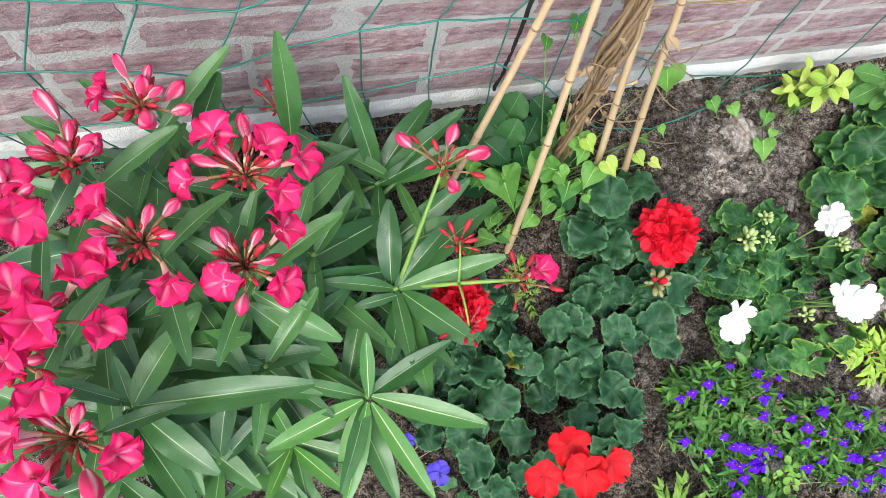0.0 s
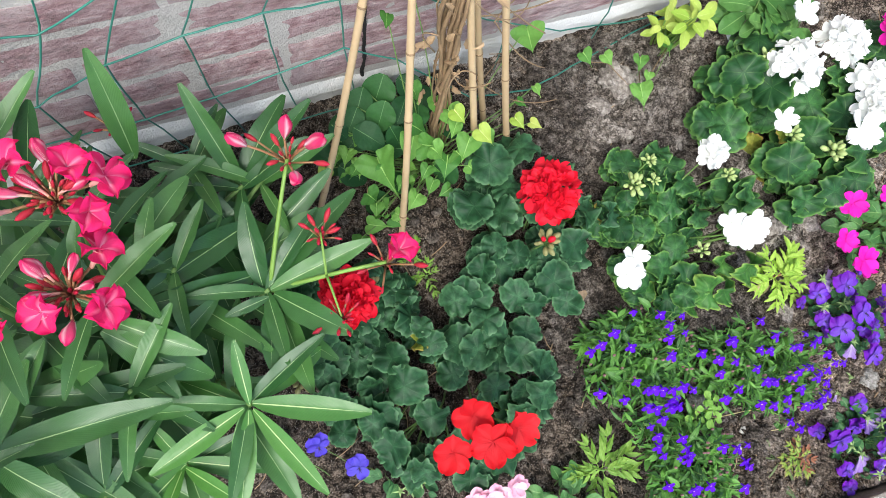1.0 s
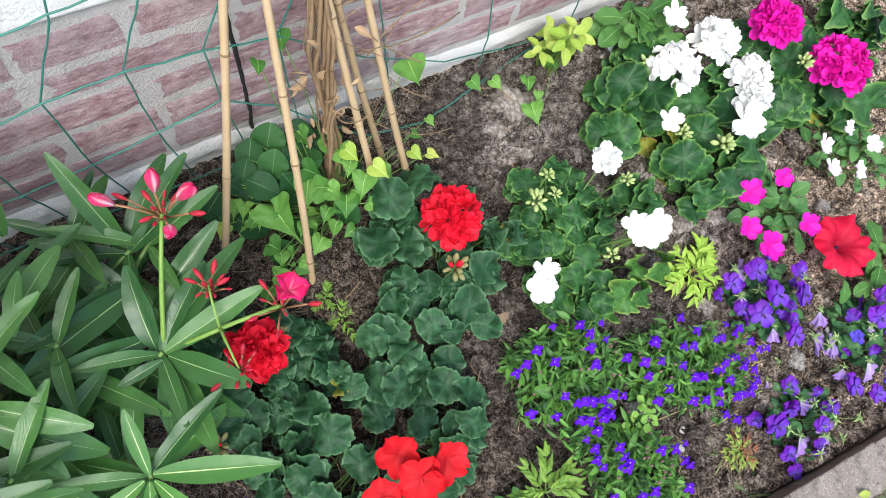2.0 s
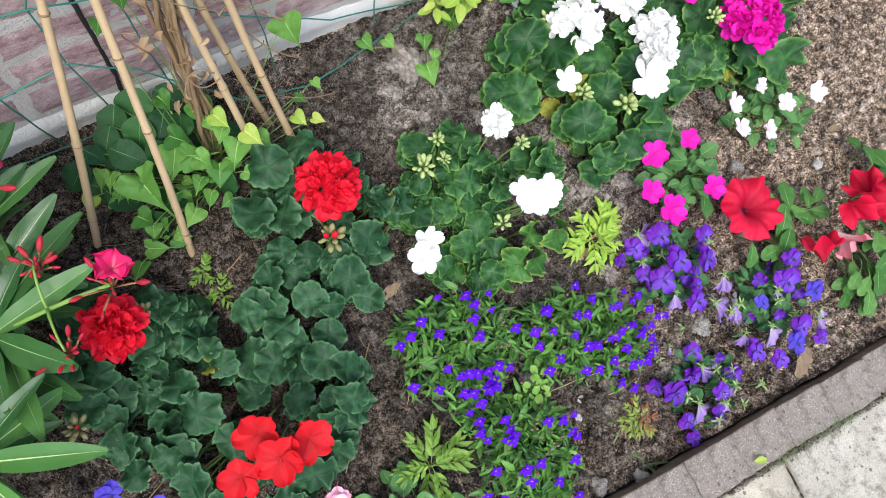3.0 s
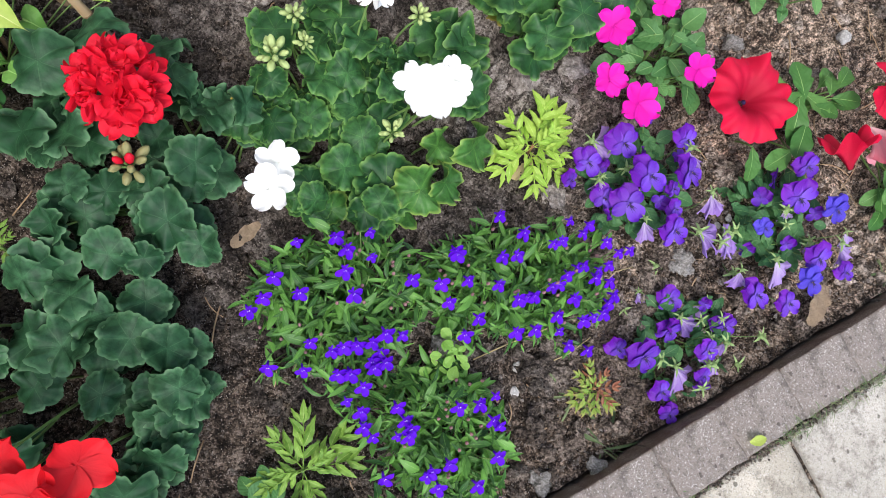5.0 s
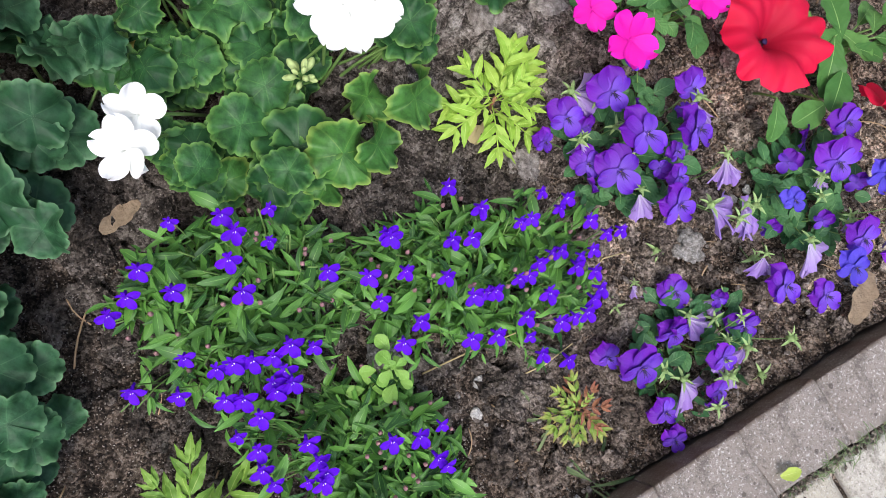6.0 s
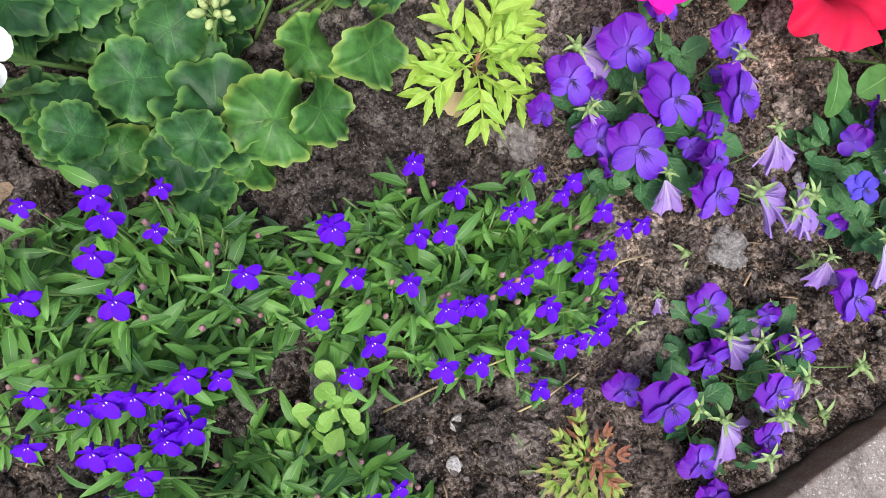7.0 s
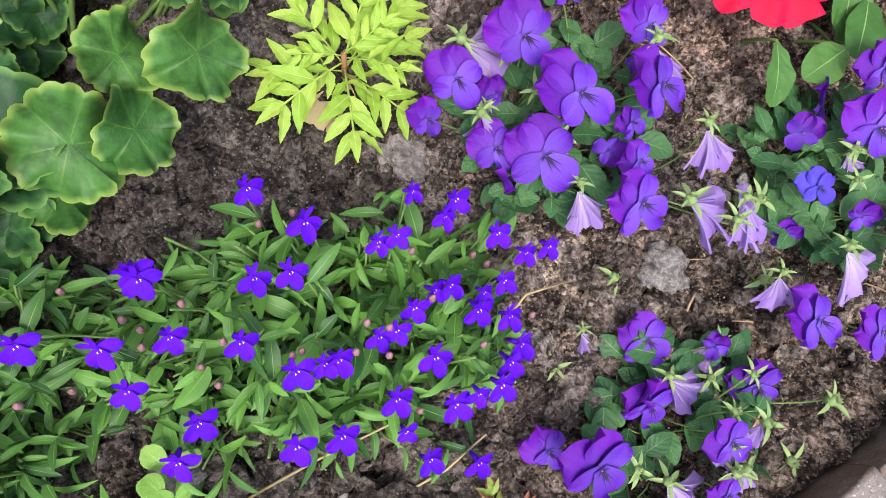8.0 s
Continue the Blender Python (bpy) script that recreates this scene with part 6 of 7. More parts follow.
# ---- violas ----
def viola_geo(k=0):
    """A pansy-like flower of radius about 1, facing z, its upper petals towards y."""
    r = random.Random(30 + k)

    def leaf(width, cup, seed, a, size, z, roll, lift):
        return moved(petal(width, cup + r.uniform(-0.05, 0.05), 0.02, 0.075, seed + k, nx=9, ny=9, root=0.34, curl=r.uniform(0.05, 0.28)), Matrix.Translation((0, 0, z)) @ Matrix.Rotation(a + r.uniform(-0.12, 0.12), 4, "Z") @ Matrix.Rotation(lift + r.uniform(-0.08, 0.10), 4, "X") @ Matrix.Rotation(roll + r.uniform(-0.12, 0.12), 4, "Y") @ Matrix.Scale(size * r.uniform(0.92, 1.06), 4))

    petals = [leaf(1.08, 0.02, 31, -0.47, 1.08, -0.13, 0.22, 0.30), leaf(1.08, 0.02, 32, 0.50, 1.05, -0.07, -0.15, 0.24)]
    petals += [leaf(0.74, 0.0, 33, -1.50, 0.86, 0.03, 0.30, 0.0), leaf(0.74, 0.0, 34, 1.52, 0.86, 0.03, -0.30, 0.0), leaf(1.06, -0.05, 36, math.pi, 0.86, 0.06, 0.0, -0.12)]
    return flower_of(petals)


def viola_marks():
    out = []
    for a, s in ((math.pi - 0.35, 0.36), (math.pi, 0.42), (math.pi + 0.35, 0.36), (math.pi - 0.15, 0.3), (math.pi + 0.15, 0.3), (1.75, 0.22), (-1.75, 0.22), (1.95, 0.2), (-1.95, 0.2)):
        out.append(moved(([(-0.06, 0.08, 0.0), (0.06, 0.08, 0.0), (0.0, 1, 0.10)], [(0, 1, 2)], [(0, 0)] * 3), Matrix.Translation((0, 0, 0.17)) @ Matrix.Rotation(a, 4, "Z") @ Matrix.Scale(s * 1.25, 4)))
    return join_meshes(out)


def skirt(span, size, turn, lift, seed):
    """A pleated fan that hangs along -y from the origin, widest at its wavy hem: verts, faces, uvs."""
    r = random.Random(seed)
    ph, rows, cols = r.uniform(0, 6), 8, 19
    verts, uvs, faces = [], [], []
    for j in range(rows):
        v = j / (rows - 1)
        for i in range(cols):
            u = i / (cols - 1)
            a = turn + (u - 0.5) * span * (0.55 + 0.45 * v)
            rad = (0.10 + v * size) * (1 + v * (0.10 * math.sin(u * 11 + ph) + 0.05 * math.sin(u * 25)))
            verts.append((math.sin(a) * rad, -math.cos(a) * rad, lift * v - 0.22 * v * v + 0.13 * v * math.sin(u * 17 + ph) + 0.05 * v * math.sin(u * 31)))
            uvs.append((u * 2.98, v))
    for j in range(rows - 1):
        for i in range(cols - 1):
            q = j * cols + i
            faces.append((q, q + 1, q + cols + 1, q + cols))
    return verts, faces, uvs


def spent_viola_geo(k=0):
    """A faded flower seen from behind: two loose layers of limp petals."""
    r = random.Random(70 + k)
    return join_meshes([skirt(r.uniform(1.0, 1.5), r.uniform(1.2, 1.5), r.uniform(-0.25, 0.25), 0.0, 3 * k), skirt(r.uniform(0.6, 0.9), r.uniform(1.0, 1.3), r.choice((-0.75, 0.75)), -0.15, 3 * k + 1), skirt(0.5, 0.9, r.uniform(-0.4, 0.4), 0.14, 3 * k + 2)])


def calyx_geo(k=0):
    """Five narrow pointed sepals, bent at odd angles, with blunt ears behind them and a small round base."""
    r = random.Random(80 + k)
    sepal, ear = blade(0.24, 5, 7, 0.25, 0.35, spear_shape), blade(0.45, 3, 5, 0.2, -0.2, oval_shape)
    out = []
    for i in range(5):
        a = i * 1.257 + r.uniform(-0.3, 0.3)
        out.append(moved(sepal, Matrix.Translation((0, 0, 0.06)) @ Matrix.Rotation(a, 4, "Z") @ Matrix.Rotation(r.uniform(-0.1, 0.85), 4, "X") @ Matrix.Scale(r.uniform(0.8, 1.1), 4)))
        out.append(moved(ear, Matrix.Translation((0, 0, 0.12)) @ Matrix.Rotation(a + 0.5, 4, "Z") @ Matrix.Rotation(1.05, 4, "X") @ Matrix.Scale(0.42, 4)))
    out.append(tube([(0, 0, -0.2), (0, 0, 0.05), (0, 0, 0.28), (0, 0, 0.42)], [0.12, 0.26, 0.22, 0.04], 8))
    return join_meshes(out)


def build_violas():
    full = [[built("flower", viola_geo(k), m) for k in range(4)] for m in (VIOLA_PETAL, VIOLA_BLUE)]
    marks, eye = built("blotch", viola_marks(), VIOLA_EYE), built("eye", moved(lump(0.040, 1, 0.1, 1), Matrix.Translation((0, -0.05, 0.14))), YELLOW_EYE)
    spents, calyxes = [built("faded_flower", spent_viola_geo(k), VIOLA_PALE) for k in range(4)], [built("calyx", calyx_geo(k), CALYX) for k in range(4)]
    clumps = (
        ("dense viola clump with large violet flowers beside the marigold", (0.715, -0.560), 0.065, VIOLA_BACK, VIOLA_BACK_SPENT, (), 150),
        ("viola clump with violet-blue flowers and faded ones among leaves", (0.835, -0.675), 0.062, VIOLA_MIDDLE, VIOLA_MIDDLE_SPENT, VIOLA_CALYX[4:], 150),
        ("low viola clump with violet flowers by the kerb", (0.665, -0.735), 0.060, VIOLA_FRONT, VIOLA_FRONT_SPENT, VIOLA_CALYX[:4], 110),
        ("small viola with blue flowers under the oleander", (0.005, -0.545), 0.045, VIOLA_OLEANDER, (), (), 30),
    )
    for n, (label, c, spread, flowers, faded, seeds, count) in enumerate(clumps):
        r = random.Random(60 + n)
        base = (c[0], c[1], ground_z(*c))
        plant = thing("viola", base, label, "viola", "violas in the bed")
        ends = []
        for i in range(count):
            w, q = r.uniform(0, 6.283), math.sqrt(r.random())
            at = Vector((c[0] + spread * q * math.cos(w) * 0.9, c[1] + spread * q * math.sin(w) * 0.8, 0))
            at.z = ground_z(at.x, at.y) + r.uniform(0.006, 0.016 if n == 2 else 0.030)
            d = Vector((0.4 * math.cos(w) + r.uniform(-1, 1), 0.4 * math.sin(w) + r.uniform(-1, 1), r.uniform(-0.1, 0.5))).normalized()
            part("leaf", r.choice(VIO_LEAVES), plant, along(at, at + d * r.uniform(0.011, 0.023), (r.uniform(-0.4, 0.4), r.uniform(-0.5, 0.3), 1), r.uniform(0.95, 1.3)))
            if i % 3 == 0:
                ends.append(at)
        for i, (x, y, z, rad) in enumerate(flowers):
            blue = (n == 1 and i in (3, 2, 7)) or n == 3
            d = Vector((-0.12 + r.uniform(-0.28, 0.28), -0.22 + r.uniform(-0.25, 0.22), 1))
            lean = turned((x, y, z), d)
            up = lean.to_3x3().inverted() @ Vector((r.uniform(-0.5, 0.5) - 0.25, 1, 0.4))
            m = lean @ Matrix.Rotation(math.atan2(up.y, up.x) - math.pi / 2, 4, "Z") @ Matrix.Scale(rad * (1.06 if n == 2 else 0.97), 4)
            m = m @ Matrix.Diagonal((r.uniform(0.88, 1.08), r.uniform(0.9, 1.08), r.uniform(0.7, 1.25), 1))
            fl = part("flower", r.choice(full[1 if blue else 0]), plant, m, "velvety violet flower" if not blue else "blue flower")
            part("blotch", marks, fl, m, "dark lines round the eye")
            part("eye", eye, fl, m, "yellow eye")
            ends.append(Vector((x, y, z)) - d.normalized() * 0.004)
        for i in range((5, 5, 3, 0)[n]):
            w, q = i * 2.4 + n, 0.35 + 0.55 * r.random()
            x, y = c[0] + spread * q * math.cos(w), c[1] + spread * q * math.sin(w)
            z, rad = ground_z(x, y) + r.uniform(0.026, 0.040), r.uniform(0.010, 0.014)
            m = turned((x, y, z), (r.uniform(-0.9, 0.9), r.uniform(-1.0, 0.3), 0.6), r.uniform(-0.6, 0.6), rad) @ Matrix.Diagonal((r.uniform(0.75, 1.0), 1, r.uniform(0.9, 1.6), 1))
            part("flower", r.choice(full[0]), plant, m, "small violet flower turned aside")
            ends.append((x, y, z - 0.003))
        for i, (x, y, z, rad) in enumerate(faded):
            m = turned((x, y, z + 0.006), (r.uniform(-0.3, 0.3), -0.3, 1), r.uniform(-0.5, 0.8), rad * 1.2)
            fl = part("faded_flower", r.choice(spents), plant, m, "drooping faded lilac flower")
            cm = turned(Vector((x, y, z + 0.008)) + m.to_3x3() @ Vector((0, 0.12, 0.1)), (0.1, 0.2, 1), r.uniform(0, 6), rad * 0.72)
            part("calyx", r.choice(calyxes), fl, cm, "pale green calyx")
            ends.append((x, y, z))
        for i, (x, y, z, rad) in enumerate(seeds):
            part("calyx", r.choice(calyxes), plant, turned((x, y, z + 0.006), (r.uniform(-0.4, 0.4), r.uniform(-0.5, 0.1), 1), r.uniform(0, 6), rad * 0.9), "empty pale green calyx")
            ends.append((x, y, z))
        for i in range(9 if n else 5):
            w = r.uniform(0, 6.283)
            x, y = c[0] + spread * 0.9 * math.cos(w) * r.random(), c[1] + spread * 0.9 * math.sin(w) * r.random()
            z = ground_z(x, y) + r.uniform(0.025, 0.045)
            part("calyx", r.choice(calyxes), plant, turned((x, y, z), (r.uniform(-0.5, 0.5), r.uniform(-0.5, 0.3), 1), r.uniform(0, 6), r.uniform(0.008, 0.0125)), "empty pale green calyx")
            if i % 2 and n < 3:
                part("faded_flower", r.choice(spents), plant, turned((x, y, z - 0.003), (r.uniform(-0.4, 0.4), -0.3, 1), r.uniform(-1.2, 1.2), r.uniform(0.008, 0.011)), "withered lilac flower")
            ends.append((x, y, z))
        stalks(plant, base, ends, 0.0007, GREEN_STEM, -0.002, loose=0.018, follow=0.55)


# ---- impatiens, petunias ----
def build_impatiens():
    flat = ring_of(petal(0.84, 0.04, 0.16, 0.09, 61, nx=8, root=0.18), 5, 0.08, 0.2, jitter=0.14, seed=62, roll=0.12)
    kinds = (
        ("impatiens", "small impatiens with white and pale lilac flowers", PALE_PETAL, IMPATIENS_PALE, (1.015, -0.42), 0.07, 70),
        ("impatiens", "small impatiens with bright magenta flowers", MAGENTA_PETAL, IMPATIENS_MAGENTA, (0.815, -0.445), 0.058, 72),
        ("impatiens", "small impatiens with pink and white double flowers", PINK_PETAL, IMPATIENS_PINK, (0.20, -0.665), 0.055, 40),
    )
    for n, (name, label, mat, flowers, c, spread, count) in enumerate(kinds):
        r = random.Random(80 + n)
        base = (c[0], c[1], ground_z(*c))
        plant = thing(name, base, label, "impatiens", "impatiens in the bed")
        me = built("flower", flower_of(flat if n < 2 else flat + ring_of(petal(0.9, 0.15, 0.05, 0.1, 64), 4, 0.5, 0.4, jitter=0.25, seed=65, scale=0.75)), mat)
        ends = []
        for i in range(count):
            w, q = r.uniform(0, 6.283), r.random() ** 0.7
            at = Vector((c[0] + spread * q * math.cos(w), c[1] + spread * q * math.sin(w), 0))
            at.z = base[2] + r.uniform(0.025, 0.066) * (1.1 - 0.6 * q)
            d = Vector((math.cos(w) + r.uniform(-0.9, 0.9), math.sin(w) + r.uniform(-0.9, 0.9), r.uniform(0.0, 0.45))).normalized()
            part("leaf", r.choice(IMP_LEAVES), plant, along(at, at + d * r.uniform(0.014, 0.030), (r.uniform(-0.2, 0.2), r.uniform(-0.3, 0.1), 1), r.uniform(0.9, 1.2)))
            ends.append(at)
        for i, (x, y, z, rad) in enumerate(flowers):
            d = (r.uniform(-0.3, 0.3), -0.35 + r.uniform(-0.2, 0.2), 1)
            part("flower", me, plant, turned((x, y, z), d, r.uniform(0, 6.28), rad * 1.05))
            ends.append((x, y, z - 0.003))
        stalks(plant, base, ends, 0.0012, GREEN_STEM, -0.003, loose=0.015, follow=0.45)


def petunia_flower(open_wide=True, seed=0):
    """A wide trumpet of radius 1, facing z."""
    rings, steps = 9, 80
    verts, uvs, faces = [], [], []
    for k in range(rings):
        s = k / (rings - 1)
        for i in range(steps):
            a = 2 * math.pi * i / steps
            lobe = 0.87 + 0.13 * abs(math.cos(2.5 * a)) ** 0.4 + 0.028 * math.sin(a * 13 + seed) + 0.022 * math.sin(a * 24)
            if open_wide:
                rad = (0.07 + 0.93 * s ** 0.9) * (1 + (lobe - 1) * s)
                z = -0.55 * (1 - s) ** 4 + 0.08 * s * math.cos(a * 5) + 0.10 * s ** 3 * math.sin(a * 8 + seed) + 0.07 * s ** 2 * math.sin(a * 13) - 0.14 * s ** 4
            else:
                rad = (0.07 + 0.75 * s ** 1.2) * (1 + (lobe - 1) * s)
                z = -0.9 * (1 - s) ** 1.6 + 0.22 * s * math.cos(a * 5) + 0.12 * s * s * math.sin(a * 3 + seed)
            verts.append((rad * math.cos(a), rad * math.sin(a), z))
            uvs.append((i / steps * 3, s))
    for k in range(rings - 1):
        for i in range(steps):
            j = (i + 1) % steps
            faces.append((k * steps + i, k * steps + j, (k + 1) * steps + j, (k + 1) * steps + i))
    return verts, faces, uvs


def build_petunias():
    wide, narrow = built("flower", petunia_flower(True, 1), PETUNIA_PETAL), built("flower", petunia_flower(False, 2), PETUNIA_PETAL)
    pale = built("flower", petunia_flower(False, 3), PETUNIA_BACK)
    throat = built("throat", moved(lump(0.06, 5, 0.3, 1), Matrix.Translation((0, 0, -0.42))), VIOLA_EYE)
    groups = (
        ("red petunia with one wide open flower and soft green leaves", PETUNIA_LEAVES, (0.945, -0.585), (0,), 12),
        ("red petunia with folded flowers and drooping leaves", PETUNIA_RIGHT_LEAVES, (1.12, -0.62), (1, 2, 3, 4, 5), 26),
    )
    aims = ((0.02, -0.10, 1), (-0.5, 0.9, 0.5), (-0.5, -0.7, 0.6), (0.3, 0.9, 0.35), (-0.6, 0.1, 0.7), (0.1, -1.0, 0.2))
    for n, (label, leaves, c, which, extra) in enumerate(groups):
        r = random.Random(90 + n)
        base = (c[0], c[1], ground_z(*c))
        plant = thing("petunia", base, label, "petunia", "petunias in the bed")
        ends = []
        spots = list(leaves)
        for i in range(extra):
            x, y, z, rad = r.choice(leaves)
            spots.append((x + r.uniform(-0.03, 0.03), y + r.uniform(-0.03, 0.03), z - r.uniform(0.005, 0.02), rad * r.uniform(0.7, 1.0)))
        for x, y, z, rad in spots:
            out = Vector((x - c[0], y - c[1], 0))
            d = (out.normalized() + Vector((r.uniform(-0.6, 0.6), r.uniform(-0.6, 0.6), r.uniform(-0.1, 0.5)))).normalized()
            at = Vector((x, y, z)) - d * rad
            part("leaf", r.choice(PET_LEAVES), plant, along(at, at + d * rad * 1.75, (r.uniform(-0.3, 0.3), r.uniform(-0.3, 0.1), 1), r.uniform(1.0, 1.3)))
            ends.append(at)
        for i in which:
            x, y, z, rad = PETUNIAS[i]
            m = turned((x, y, z), aims[i], 0.4 + i, rad * 1.05)
            fl = part("flower", wide if i in (0, 4) else (pale if i == 5 else narrow), plant, m, "wide red flower" if i != 5 else "pale veined back of a red flower")
            if i in (0, 4):
                part("throat", throat, fl, m, "dark throat")
            ends.append(Vector((x, y, z)) - Vector(aims[i]).normalized() * rad * 0.8)
        stalks(plant, base, ends, 0.0015, GREEN_STEM, -0.004, loose=0.02, follow=0.65)


# ---- marigolds and seedlings ----
def feather_leaf(pairs, seed, droop=0.25):
    """A leaf of paired narrow leaflets, one long along y."""
    r = random.Random(seed)
    out = []
    small = blade(0.36, 5, 19, 0.16, 0.3, lambda v: spear_shape(v ** 0.85) * (0.84 + 0.16 * ((v * 7) % 1.0)), 0.2)
    for k in range(pairs):
        v = 0.22 + 0.62 * k / max(1, pairs - 1)
        size = 0.56 * (1 - 0.45 * abs(v - 0.5)) * r.uniform(0.7, 1.15)
        for s in (-1, 1):
            a = -s * r.uniform(0.45, 0.95)
            out.append(moved(small, Matrix.Translation((0, v, -droop * v * v)) @ Matrix.Rotation(a, 4, "Z") @ Matrix.Rotation(r.uniform(-0.35, 0.45), 4, "X") @ Matrix.Rotation(r.uniform(-0.5, 0.5), 4, "Y") @ Matrix.Scale(size, 4)))
    out.append(moved(small, Matrix.Translation((0, 0.82, -droop * 0.68)) @ Matrix.Scale(0.42, 4)))
    out.append(tube([(0, i / 5 * 0.86, -droop * (i / 5 * 0.86) ** 2) for i in range(6)], 0.014, 4))
    return join_meshes(out)


def build_marigolds():
    spots = (
        ("bright lime marigold seedling with feathered leaves", CENTRES[0], MARIGOLD_LEAF, 12, 4, 0.054, 0.040),
        ("green marigold seedling with feathered leaves by the geranium", CENTRES[1], MARIGOLD_GREEN, 10, 4, 0.049, 0.045),
        ("tiny marigold seedling in bare soil", CENTRES[2], MARIGOLD_GREEN, 5, 4, 0.022, 0.02),
        ("tiny marigold seedling with dull leaves", CENTRES[3], MARIGOLD_GREEN, 5, 3, 0.028, 0.02),
        ("small seedling with red-tinged leaves near the kerb", CENTRES[4], WEED_LEAF, 13, 3, 0.027, 0.022),
    )
    for n, (label, (x, y, z, rad), mat, count, pairs, size, height) in enumerate(spots):
        r = random.Random(100 + n)
        base = (x, y, ground_z(x, y))
        plant = thing("marigold", base, label, "marigold", "marigold seedlings")
        shapes = [built("leaf", feather_leaf(pairs, 7 * n + i, 0.15 + 0.15 * i), mat) for i in range(3)]
        if n == 4:
            shapes[2] = built("leaf", feather_leaf(pairs, 40, 0.4), RED_LEAF)
        top = Vector((x, y, base[2] + height))
        for i in range(count):
            w = i * 2.4 + r.uniform(-0.3, 0.3)
            low = i / count
            at = Vector(base).lerp(top, 1 - 0.6 * low)
            d = Vector((math.cos(w), math.sin(w), r.uniform(0.25, 0.7) - 0.3 * low)).normalized()
            if n == 0:
                d = Vector((d.x * 1.2, d.y * 0.62 + 0.12, d.z)).normalized() * (0.72 + 0.28 * abs(math.cos(w)))
            part("leaf", shapes[i % 3], plant, along(at, at + d * size * r.uniform(0.8, 1.1) * (0.55 if i < 2 else 1), (0, -0.1, 1), 1.0))
        if n == 0:
            old = built("old_leaf", blade(0.30, 5, 14, 0.2, 0.35, lambda v: spear_shape(v ** 1.4) * (0.85 + 0.15 * ((v * 5) % 1.0)), 0.2, 0.3), PALE_DRY_LEAF)
            for a, l in ((-2.75, 0.050), (-2.45, 0.034), (-1.9, 0.022), (-0.75, 0.028)):
                part("old_leaf", old, plant, along(Vector(base) + Vector((0, 0, 0.016)), Vector(base) + Vector((l * math.cos(a), l * math.sin(a), 0.012)), (0, -0.1, 1), 1.1), "withered tan leaf")
        part("stem", built("stem", tube([base, top.lerp(Vector(base), 0.5), top], 0.0017, 6), RED_STEM if n in (0, 4) else GREEN_STEM), plant)


